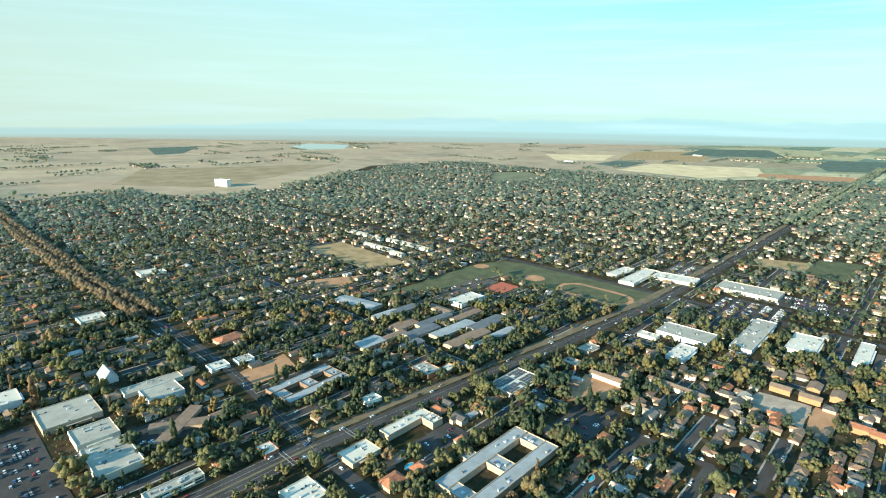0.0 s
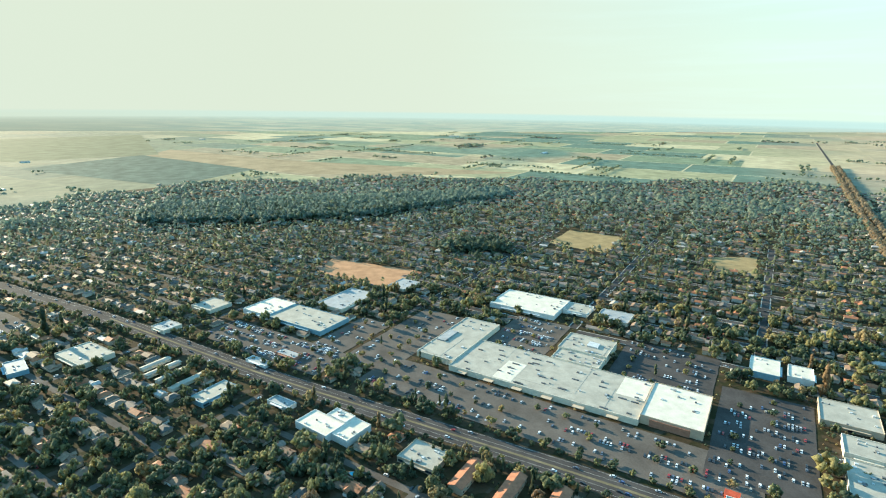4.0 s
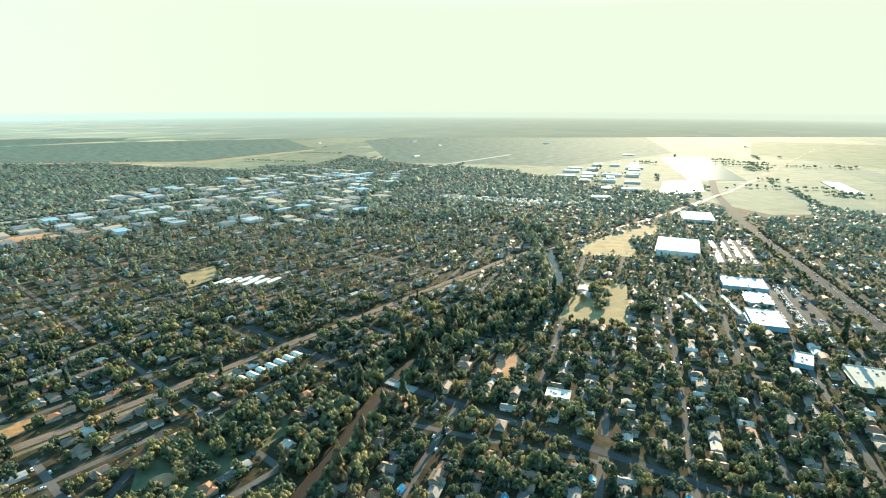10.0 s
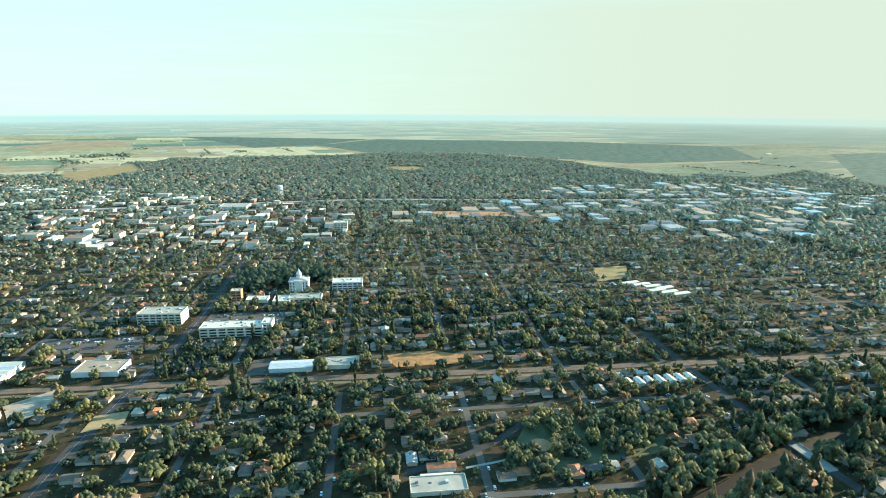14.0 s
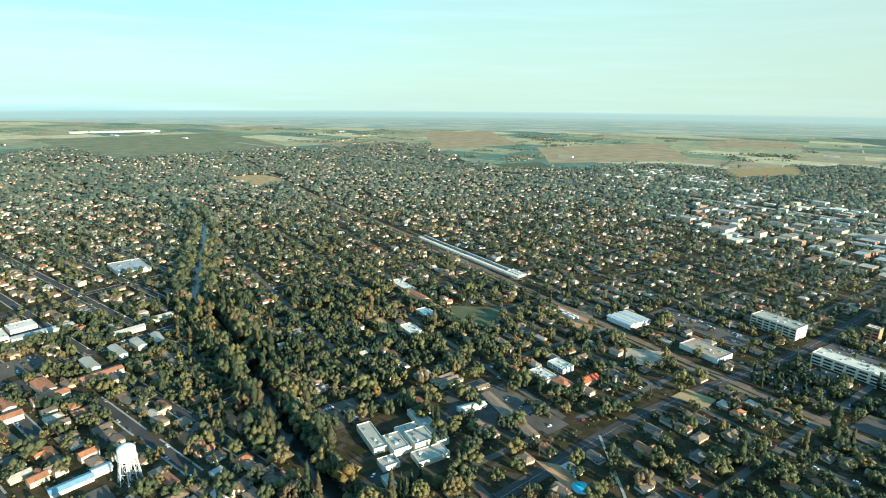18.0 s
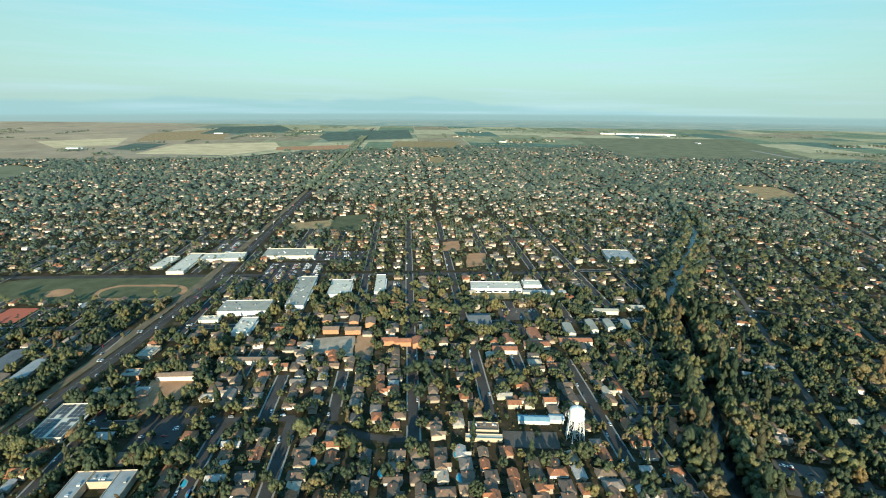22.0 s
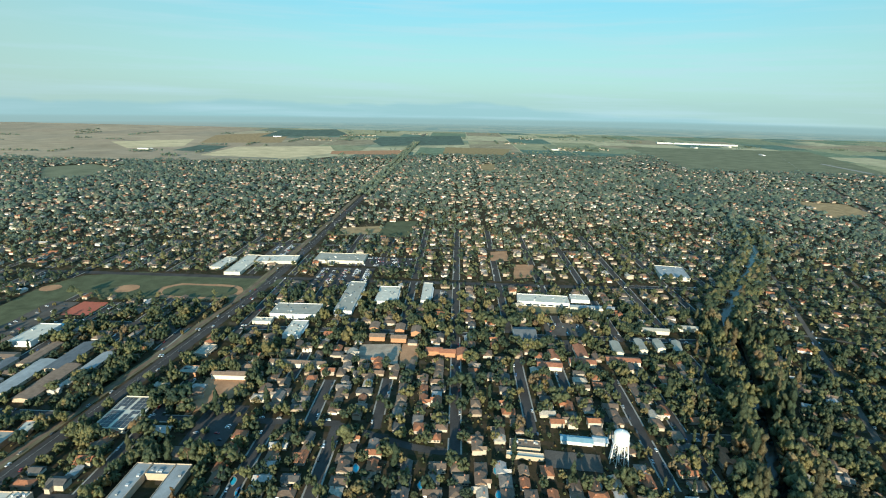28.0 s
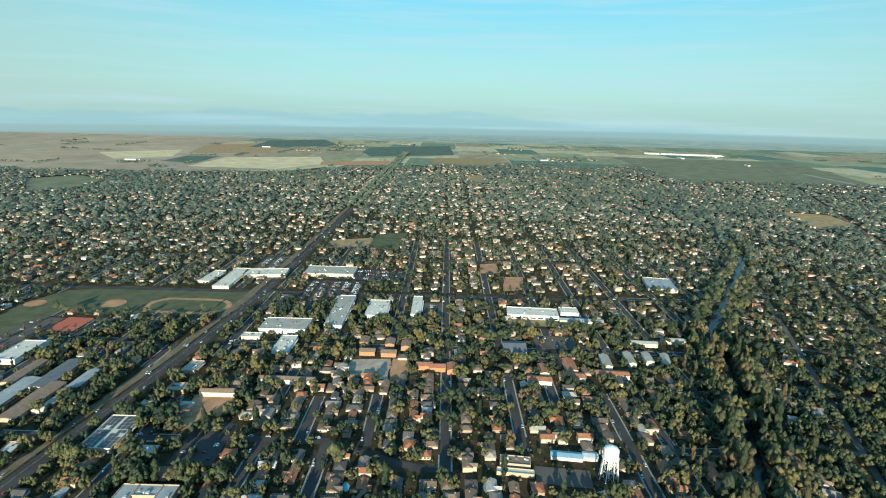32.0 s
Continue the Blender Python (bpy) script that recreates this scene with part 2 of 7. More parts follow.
def leaf_material(name, stops):
    """Foliage: mottled from clump to clump, partly see-through, lit through from behind, with a waxy sheen."""
    m = bpy.data.materials.new(name)
    m.use_nodes = True
    add, link = nodes_of(m.node_tree)
    geo = add("ShaderNodeNewGeometry")
    col = toned(stops)(add, link, geo.outputs["Position"])
    clump = ramp(add, link, geo.outputs["Random Per Island"], [(0.0, (0.80, 0.81, 0.82)), (0.5, (1.0, 1.0, 1.0)), (1.0, (1.22, 1.20, 1.14))])
    n = noise_of(add, link, geo.outputs["Position"], 0.9, 5.0, 0.7)
    col = mix(add, link, 1.0, mix(add, link, 1.0, col, clump, "MULTIPLY"), ramp(add, link, n, [(0.3, (0.50, 0.52, 0.52)), (0.7, (1.42, 1.41, 1.36))]), "MULTIPLY")
    d, t = add("ShaderNodeBsdfPrincipled", inp={"Roughness": 0.75, "Specular IOR Level": 0.22}), add("ShaderNodeBsdfTranslucent")
    bump = add("ShaderNodeBump", inp={"Strength": 0.6, "Distance": 0.9})
    link(noise_of(add, link, geo.outputs["Position"], 1.3, 4.0), bump.inputs["Height"])
    link(bump.outputs[0], d.inputs["Normal"])
    link(mix(add, link, 1.0, col, (1.42, 1.42, 1.38), "MULTIPLY"), d.inputs["Base Color"]), link(mix(add, link, 1.0, col, (2.4, 2.4, 2.1), "MULTIPLY"), t.inputs[0])
    mx, o = add("ShaderNodeMixShader", inp={0: 0.45}), add("ShaderNodeOutputMaterial")
    link(d.outputs[0], mx.inputs[1]), link(t.outputs[0], mx.inputs[2])
    gaps = ramp(add, link, noise_of(add, link, geo.outputs["Position"], 1.0, 3.0), [(0.0, (0, 0, 0)), (0.585, (0.9, 0.9, 0.9))], True)
    hole, clear = add("ShaderNodeMixShader"), add("ShaderNodeBsdfTransparent")
    link(gaps, hole.inputs[0]), link(mx.outputs[0], hole.inputs[1]), link(clear.outputs[0], hole.inputs[2]), link(hole.outputs[0], o.inputs[0])
    return m


def yard(add, link, vec):
    lawn = ramp(add, link, noise_of(add, link, vec, 0.045, 5.0, 0.7), [(0.3, (0.050, 0.062, 0.030)), (0.45, (0.095, 0.088, 0.052)), (0.58, (0.17, 0.135, 0.092)), (0.72, (0.09, 0.088, 0.070))])
    turn = add("ShaderNodeMapping", inp={"Rotation": (0, 0, radians(-44)), "Scale": (0.15, 0.12, 0.1)})
    link(vec, turn.inputs["Vector"])
    cells = add("ShaderNodeTexVoronoi", inp={"Scale": 1.0, "Randomness": 0.8})
    cells.distance = "CHEBYCHEV"
    link(turn.outputs[0], cells.inputs["Vector"])
    grey = add("ShaderNodeSeparateColor")
    link(cells.outputs["Color"], grey.inputs[0])
    plot = ramp(add, link, grey.outputs[0], [(0, (0.045, 0.058, 0.028)), (0.32, (0.11, 0.088, 0.058)), (0.55, (0.062, 0.072, 0.034)), (0.74, (0.17, 0.155, 0.13)), (0.84, (0.15, 0.115, 0.078))], True)
    return mix(add, link, 1.0, mix(add, link, 0.6, lawn, plot), (0.42, 0.385, 0.35), "MULTIPLY")


LEAF = leaf_material("leaves", [(0.0, (0.040, 0.060, 0.045)), (0.22, (0.066, 0.083, 0.052)), (0.45, (0.108, 0.116, 0.064)), (0.62, (0.146, 0.142, 0.070)), (0.78, (0.170, 0.145, 0.074)), (0.90, (0.158, 0.127, 0.084)), (0.975, (0.160, 0.113, 0.076)), (1.0, (0.195, 0.142, 0.061))])
# far foliage: distance haze is put into this paler, greyer leaf colour
HAZED_LEAF = leaf_material("hazed_leaves", [(0.0, (0.094, 0.128, 0.112)), (0.4, (0.128, 0.159, 0.128)), (0.75, (0.164, 0.179, 0.134)), (1.0, (0.193, 0.179, 0.130))])
RUSSET = leaf_material("russet_leaves", [(0.0, (0.135, 0.108, 0.078)), (0.6, (0.160, 0.122, 0.084)), (1.0, (0.120, 0.108, 0.074))])
CONIFER = leaf_material("needles", [(0.0, (0.033, 0.051, 0.035)), (0.5, (0.055, 0.070, 0.044)), (0.75, (0.110, 0.090, 0.055)), (1.0, (0.149, 0.099, 0.057))])
BARK = principled("bark", (0.11, 0.08, 0.06), 0.95)
TOWN = principled("town_ground", yard, 0.95, spread=0.2, scale=0.02, fine=0.6, spec=0.05)
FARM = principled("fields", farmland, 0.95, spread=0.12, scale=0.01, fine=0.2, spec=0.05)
DRY = principled("dry_grass", (0.30, 0.215, 0.115), 0.95, spread=0.25, scale=0.05, fine=0.9, spec=0.05)
SOIL = principled("bare_soil", (0.36, 0.205, 0.115), 0.95, spread=0.22, scale=0.06, fine=0.8, spec=0.05)
LAWN = principled("lawn", (0.092, 0.098, 0.055), 0.9, spread=0.25, scale=0.05, fine=0.8, spec=0.05)
GOLD = principled("gold_grass", (0.26, 0.195, 0.10), 0.95, spread=0.2, scale=0.05, fine=0.8, spec=0.05)
ASPHALT = principled("asphalt", (0.060, 0.056, 0.054), 0.97, spec=0.05, spread=0.25, scale=0.05, fine=0.7)
LOT = principled("worn_asphalt", (0.100, 0.088, 0.077), 0.97, spec=0.05, spread=0.25, scale=0.04, fine=0.7)
CONCRETE = principled("concrete", (0.27, 0.255, 0.23), 0.85, spread=0.15, scale=0.2, fine=2.0, spec=0.05)
BALLAST = principled("ballast", (0.16, 0.112, 0.082), 0.95, spread=0.25, scale=0.08, fine=1.0, spec=0.05)
STEEL = principled("rail_steel", (0.35, 0.30, 0.27), 0.4, 0.9)
WATER = principled("creek_water", (0.010, 0.014, 0.013), 0.16, spread=0.1, spec=0.22)
MUD = principled("muddy_water", (0.026, 0.020, 0.015), 0.6, spread=0.12, spec=0.1)
LAKE = principled("basin_water", (0.05, 0.07, 0.07), 0.08, spread=0.1, spec=0.6)
WHITE = principled("white_membrane", (0.53, 0.49, 0.41), 0.75, spread=0.12, scale=0.12, fine=0.9)
PALE = principled("pale_gravel_roof", (0.31, 0.295, 0.25), 0.9, spread=0.16, scale=0.10, fine=1.0)
GREYROOF = principled("grey_membrane", (0.27, 0.285, 0.29), 0.8, spread=0.16, scale=0.12, fine=1.0)
DARKROOF = principled("dark_membrane", (0.11, 0.12, 0.13), 0.8, spread=0.2, scale=0.12, fine=1.0)
ORANGEWALL = principled("orange_stucco", (0.38, 0.20, 0.11), 0.9, spread=0.12, scale=0.3, fine=2.0)
VERGE = principled("dry_verge", (0.150, 0.128, 0.080), 0.95, spread=0.25, scale=0.06, fine=0.8, spec=0.05)
TILE = principled("clay_tile", (0.31, 0.130, 0.072), 0.85, spread=0.25, scale=0.3, fine=2.5, bump=0.3)
BROWNROOF = principled("brown_shingle", (0.20, 0.14, 0.10), 0.9, spread=0.2, scale=0.3, fine=2.0)
STUCCO = principled("cream_stucco", (0.58, 0.52, 0.42), 0.9, spread=0.1, scale=0.3, fine=2.0)
TANWALL = principled("tan_stucco", (0.42, 0.33, 0.24), 0.9, spread=0.1, scale=0.3, fine=2.0)
WHITEWALL = principled("white_wall", (0.62, 0.61, 0.58), 0.85, spread=0.08, scale=0.3, fine=2.0)
BRICK = principled("brick_wall", (0.30, 0.15, 0.10), 0.9, spread=0.15, scale=0.5, fine=3.0)
BLUEMETAL = principled("blue_metal", (0.20, 0.33, 0.40), 0.6, 0.1, spread=0.12)
METAL = principled("galvanised", (0.50, 0.51, 0.51), 0.6, 0.35, spread=0.14)
GLASS = principled("dark_glass", (0.03, 0.04, 0.05), 0.12, spread=0.1, spec=0.7)
TOWERPAINT = principled("tower_paint", (0.66, 0.66, 0.64), 0.5, spread=0.06, scale=0.5, fine=3.0)
RED = principled("red_paint", (0.55, 0.09, 0.04), 0.6)
POOL = principled("pool_water", (0.05, 0.36, 0.50), 0.15, spread=0.08, spec=0.6)
PANEL = principled("solar_panel", (0.06, 0.065, 0.075), 0.6, 0.0, spread=0.1, spec=0.6)
HOUSEROOF = principled("house_roofs", toned([(0.0, (0.129, 0.0918, 0.0664)), (0.18, (0.189, 0.135, 0.0948)), (0.34, (0.086, 0.0787, 0.0727)), (0.46, (0.198, 0.164, 0.138)), (0.54, (0.275, 0.115, 0.0569)), (0.71, (0.172, 0.111, 0.0751)), (0.85, (0.361, 0.312, 0.253)), (0.90, (0.129, 0.0943, 0.0711)), (0.96, (0.361, 0.336, 0.316))], True), 0.75, spread=0.26, scale=0.5, fine=2.5, spec=0.35)
HOUSEWALL = principled("house_walls", toned([(0.0, (0.42, 0.36, 0.285)), (0.3, (0.47, 0.42, 0.355)), (0.55, (0.32, 0.26, 0.195)), (0.80, (0.60, 0.56, 0.51)), (0.9, (0.36, 0.31, 0.26))], True), 0.9, spread=0.1)
CARPAINT = principled("car_paint", toned([(0.0, (0.70, 0.71, 0.72)), (0.34, (0.42, 0.43, 0.45)), (0.52, (0.04, 0.04, 0.045)), (0.72, (0.10, 0.12, 0.16)), (0.82, (0.30, 0.03, 0.03)), (0.90, (0.06, 0.10, 0.22)), (0.95, (0.35, 0.32, 0.27))], True), 0.3, 0.2, spread=0.05, spec=0.5)

# ---------------------------------------------------------------- tools
rng = np.random.default_rng(7)
CN, SN = math.cos(radians(44)), math.sin(radians(44))
CS, SS = math.cos(radians(24)), math.sin(radians(24))


def N(p, q):
    """A place on the northern street grid: p along its avenues, q across them."""
    return p * CN - q * SN, p * SN + q * CN


def S(p, q):
    """A place on the older grid along the railway."""
    return p * CS - q * SS, p * SS + q * CS


def mesh_of(name, verts, faces, mats=(), idx=None, tone=None, smooth=False):
    """A mesh from arrays; faces is an (n, k) array or a list."""
    me = bpy.data.meshes.new(name)
    verts = np.asarray(verts, dtype=np.float32).reshape(-1, 3)
    if isinstance(faces, np.ndarray):
        n, k = faces.shape
        me.vertices.add(len(verts)), me.loops.add(n * k), me.polygons.add(n)
        me.vertices.foreach_set("co", verts.ravel())
        me.loops.foreach_set("vertex_index", faces.astype(np.int32).ravel())
        me.polygons.foreach_set("loop_start", np.arange(0, n * k, k, dtype=np.int32))
        me.update(calc_edges=True)
    else:
        me.from_pydata([tuple(map(float, v)) for v in verts], [], faces)
    for m in mats:
        me.materials.append(m)
    if idx is not None:
        me.polygons.foreach_set("material_index", np.asarray(idx, dtype=np.int32))
    if tone is not None:
        at = me.attributes.new("tone", "FLOAT", "FACE")
        at.data.foreach_set("value", 1.0 + np.clip(np.asarray(tone, dtype=np.float32), 0, 0.998))
    me.polygons.foreach_set("use_smooth", np.full(len(me.polygons), smooth))
    me.update()
    return me


def put(name, me, parent=None, m=None, label=""):
    ob = new(name, me)
    if parent is not None:
        ob.parent = parent
    if m is not None:
        ob.matrix_basis = m
    if label:
        ob["label"] = label
    return ob


BOXF = [(0, 1, 2, 3), (7, 6, 5, 4), (0, 4, 5, 1), (1, 5, 6, 2), (2, 6, 7, 3), (3, 7, 4, 0)]


def boxes(*bs):
    """Vertices and faces of boxes (x0, y0, z0, x1, y1, z1), facing outward."""
    v, f = [], []
    for x0, y0, z0, x1, y1, z1 in bs:
        o = len(v)
        v += [(x0, y0, z1), (x1, y0, z1), (x1, y1, z1), (x0, y1, z1), (x0, y0, z0), (x1, y0, z0), (x1, y1, z0), (x0, y1, z0)]
        f += [tuple(i + o for i in q) for q in BOXF]
    return v, f


def box_part(name, mat, parent, *bs, label="", m=None):
    v, f = boxes(*bs)
    return put(name, mesh_of(name, v, f, [mat]), parent, m, label)


def empty(name, x, y, rot=0.0, z=0.0):
    ob = new(name)
    ob.matrix_basis = pose(x, y, z, 0, 0, rot)
    ob.empty_display_size = 1
    return ob


class Soup:
    """Many copies of small triangle templates, joined into one mesh."""
    def __init__(self):
        self.v, self.f, self.t, self.n = [], [], [], 0

    def many(self, V, F, pos, rot, size, tone):
        V, F = np.asarray(V, float), np.asarray(F)
        n = len(pos)
        if not n:
            return
        c, s = np.cos(rot), np.sin(rot)
        P = V[None] * size[:, None, :]
        X = P[..., 0] * c[:, None] - P[..., 1] * s[:, None] + pos[:, None, 0]
        Y = P[..., 0] * s[:, None] + P[..., 1] * c[:, None] + pos[:, None, 1]
        Z = P[..., 2] + pos[:, None, 2]
        self.v.append(np.stack([X, Y, Z], -1).reshape(-1, 3))
        self.f.append((F[None] + (np.arange(n) * len(V))[:, None, None] + self.n).reshape(-1, F.shape[1]))
        self.t.append(np.repeat(tone, len(F)))
        self.n += n * len(V)

    def build(self, name, mat, smooth=False):
        return mesh_of(name, np.concatenate(self.v), np.concatenate(self.f), [mat], tone=np.concatenate(self.t), smooth=smooth)


# ---------------------------------------------------------------- the plan
TOWN_EDGE = [(3000, 177), (3100, 520), (3300, 870), (3340, 1183), (2960, 1360), (2500, 1640), (2440, 1926), (2100, 2030), (1780, 2080), (1480, 2280), (1230, 2220), (930, 2440), (640, 2680), (206, 3050), (-240, 2780), (-390, 2130), (-513, 1830), (-635, 1690),
             (-1003, 1820), (-1193, 1590), (-1418, 1680), (-1640, 1270), (-1600, 1040), (-1709, 931), (-1830, 656), (-1990, 254), (-1860, 50), (-2030, -265), (-1760, -662), (-1370, -840), (-1420, -1300), (-1330, -1980), (-1089, -2440), (-900, -3050), (-640, -2700),
             (-295, -2560), (141, -2960), (312, -3480), (1000, -3560), (1480, -3060), (1770, -2700), (2250, -2350), (2060, -1700), (2300, -1390), (2110, -890), (2180, -560), (3050, -480), (3500, -320)]
RAIL = [(3600, 870), (1498, 75), (1086, -110), (794, -226), (541, -325), (340, -413), (97, -517), (-153, -626), (-549, -806), (-1100, -960), (-1700, -1180), (-4200, -2300)]
AVENUE = [(3200, 3480), (933, 1282), (506, 878), (336, 722), (178, 597), (22, 477), (-83, 394), (-159, 325), (-280, 206), (-522, -61), (-718, -254), (-890, -447), (-1168, -766), (-1555, -1147), (-2600, -2000)]
CROSS = [(420, -90), (-40, 335), (-82, 384), (-136, 454), (-215, 549), (-312, 646), (-507, 815), (-1013, 1332), (-1800, 2160), (-3000, 3400)]
CREEK = [(2300, 1900), (2020, 1190), (1890, 870), (1640, 580), (1430, 420), (1210, 307), (1038, 268), (892, 243), (770, 222), (700, 199), (648, 160), (597, 139), (525, 108), (450, 76), (384, 48), (320, 18), (190, -70), (60, -210), (-46, -325), (-92, -376),
         (-134, -420), (-172, -458), (-217, -498), (-252, -522), (-370, -556), (-486, -596), (-540, -655), (-582, -722), (-647, -830), (-705, -950), (-759, -1063), (-640, -1200), (-480, -1260), (-448, -1330), (-532, -1540), (-584, -1667), (-968, -2016), (-1131, -2267), (-1500, -2700)]
MUDDY = CREEK[17:23]          # the open brown reach above the bridge
POOLED = CREEK[25:29]         # a wide still reach beside the meadow
FREEWAY = [(3400, 640), (2296, -244), (1875, -716), (1191, -1172), (712, -1500), (0, -1760), (-446, -1967), (-1800, -2700)]

LEVEL = [0]
RECTS, LINES = [], []      # ground kept free of houses and trees


def level(z):
    """Each piece of ground lies a little over the last."""
    LEVEL[0] += 1
    return z + 0.004 * LEVEL[0]


def keep_clear(x, y, w, d, rot, trees=True):
    RECTS.append((x, y, w, d, rot, trees))


def to_line(P, pts):
    """Distance of each point from a polyline."""
    best = np.full(len(P), 1e9)
    for a, b in zip(pts[:-1], pts[1:]):
        a, b = np.array(a, float), np.array(b, float)
        d = b - a
        t = np.clip(((P - a) @ d) / (d @ d), 0, 1)
        best = np.minimum(best, np.hypot(*(P - a - t[:, None] * d).T))
    return best


def in_poly(P, poly):
    inside = np.zeros(len(P), bool)
    for (x0, y0), (x1, y1) in zip(poly, poly[1:] + poly[:1]):
        if y0 == y1:
            continue
        cross = (y0 > P[:, 1]) != (y1 > P[:, 1])
        inside ^= cross & (P[:, 0] < (x1 - x0) * (P[:, 1] - y0) / (y1 - y0) + x0)
    return inside


def is_clear(P, margin, trees=False):
    ok = np.ones(len(P), bool)
    for x, y, w, d, rot, tr in RECTS:
        if trees and not tr:
            continue
        c, s = math.cos(radians(rot)), math.sin(radians(rot))
        dx, dy = P[:, 0] - x, P[:, 1] - y
        ok &= ~((np.abs(dx * c + dy * s) < w / 2 + margin) & (np.abs(dy * c - dx * s) < d / 2 + margin))
    for poly in POLYS:
        ok &= ~in_poly(P, poly)
    for pts, half in LINES:
        ok &= to_line(P, pts) > half + margin
    return ok


def ribbon(name, pts, width, z, mat, label, category, kind="structure", uneven=0.0):
    """A strip of ground along a line."""
    P = np.array(pts, float)
    fine = [P[0]]
    for a, b in zip(P[:-1], P[1:]):
        k = max(1, int(np.hypot(*(b - a)) / 40))
        fine += [a + (b - a) * (i + 1) / k for i in range(k)]
    P = np.array(fine)
    for _ in range(3):
        P[1:-1] = (P[:-2] + 2 * P[1:-1] + P[2:]) / 4
    T = np.gradient(P, axis=0)
    T /= np.hypot(*T.T)[:, None]
    Nn = np.stack([-T[:, 1], T[:, 0]], -1)
    wl = width / 2 * (1 + uneven * rng.normal(size=(len(P), 1)))
    wr = width / 2 * (1 + uneven * rng.normal(size=(len(P), 1)))
    L, R = P + Nn * wl, P - Nn * wr
    v = np.concatenate([np.c_[L, np.full(len(L), z)], np.c_[R, np.full(len(R), z)]])
    n = len(P)
    f = np.array([(i, n + i, n + i + 1, i + 1) for i in range(n - 1)])
    return tagged(new(name, mesh_of(name, v, f, [mat])), label, category, kind=kind)


def patch(name, x, y, w, d, rot, mat, label, category, z=0.03, trees=True, ragged=0.06, block=True):
    """A flat piece of ground with a slightly uneven outline."""
    c, s = math.cos(radians(rot)), math.sin(radians(rot))
    k = 8
    edge = [(-1 + 2 * i / k, -1) for i in range(k)] + [(1, -1 + 2 * i / k) for i in range(k)] + [(1 - 2 * i / k, 1) for i in range(k)] + [(-1, 1 - 2 * i / k) for i in range(k)]
    v = []
    for a, b in edge:
        a, b = a * w / 2 + rng.normal() * ragged * 10, b * d / 2 + rng.normal() * ragged * 10
        v.append((x + a * c - b * s, y + a * s + b * c, z))
    z = level(z)
    v = [(a, b, z) for a, b, _ in v]
    if block:
        keep_clear(x, y, w, d, rot, trees)
    return tagged(new(name, mesh_of(name, v, [tuple(range(len(v)))], [mat])), label, category, kind="structure")


# ---------------------------------------------------------------- ground
ring = np.array(TOWN_EDGE, float)
outer = ring / np.hypot(*ring.T)[:, None] * 6500
n = len(ring)
v = np.concatenate([np.c_[ring, np.zeros(n)], np.c_[outer, np.zeros(n)]])
f = [tuple(range(n))] + [(i, n + i, n + (i + 1) % n, (i + 1) % n) for i in range(n)]
tagged(new("ground", mesh_of("ground", v, f, [TOWN, FARM], [0] + [1] * n)), "flat valley ground, dusty yards in town and dry fields beyond", "ground", kind="structure")

ribbon("road_avenue", AVENUE[6:], 24, 0.10, ASPHALT, "broad six-lane asphalt avenue across the town", "road")
side = np.array(AVENUE[:7], float)
ribbon("road_avenue_east", side + np.array([0.70, -0.72]) * 3, 15, 0.11, ASPHALT, "asphalt avenue beside a wide dry verge", "road")
ribbon("verge", side + np.array([-0.70, 0.72]) * 13, 11, 0.12, VERGE, "dry brown verge along the avenue", "verge", uneven=0.1)
ribbon("track_verge", side + np.array([-0.70, 0.72]) * 13, 3.0, 0.16, BALLAST, "gravel track on the verge", "track", uneven=0.1)
ribbon("median", AVENUE[6:11], 2.4, 0.22, VERGE, "low planted median of the avenue", "kerb", uneven=0.1)
ribbon("road_cross", CROSS, 11, 0.08, ASPHALT, "straight tree-lined asphalt cross road", "road")
ribbon("road_freeway", FREEWAY, 26, 0.6, CONCRETE, "pale raised freeway along the old town", "road")
ribbon("rail_bed", RAIL, 10, 0.14, BALLAST, "brown gravel bed of the railway", "rail bed", uneven=0.12)
ribbon("road_rail", np.array(RAIL, float) + np.array([-0.41, 0.91]) * 11, 4.5, 0.10, VERGE, "dusty track beside the railway", "track", uneven=0.15)
ribbon("creek", CREEK, 14.0, 0.05, WATER, "brown slow creek between tall trees", "creek", uneven=0.12)
BEND = [N(409, 98), N(402, 72), N(390, 51), N(378, 32), N(374, 12), N(376, -6)]
ribbon("road_bend", BEND, 8.6, 0.082, ASPHALT, "residential street bending between houses", "road")
ACROSS = [N(797, 1400), N(797, -250)]
ribbon("road_across", ACROSS, 13, 0.09, ASPHALT, "straight asphalt road past the playing fields", "road")
G_ROAD = [(640, -840), (568, -689), (467, -481), (437, -387), (392, -261), (351, -178), (323, -136), (240, 20)]
ribbon("road_g", G_ROAD, 12, 0.105, ASPHALT, "asphalt street crossing the railway", "road")
B_ROAD = [(-330, -200), (-245, -345), (-189, -434), (-168, -468), (-125, -545), (-60, -680)]
ribbon("road_bridge", B_ROAD, 9, 0.13, ASPHALT, "narrow asphalt street over the creek", "road")
ribbon("creek_pool", MUDDY, 15, 0.075, MUD, "muddy brown open reach of the creek", "creek", uneven=0.12)
ribbon("creek_reach", POOLED, 19, 0.08, WATER, "wide still grey reach of the creek", "creek", uneven=0.15)
ribbon("bank_path", [(-60, -280), (-95, -340), (-140, -400), (-172, -425)], 5, 0.09, SOIL, "orange dirt path along the creek bank", "path", uneven=0.2)
LINES += [(BEND, 5.5), (G_ROAD, 7), (B_ROAD, 6), (MUDDY, 10), (POOLED, 11), (ACROSS, 8), (AVENUE, 16), (CROSS, 8), (FREEWAY, 16), (RAIL, 9), (CREEK, 7.0)]
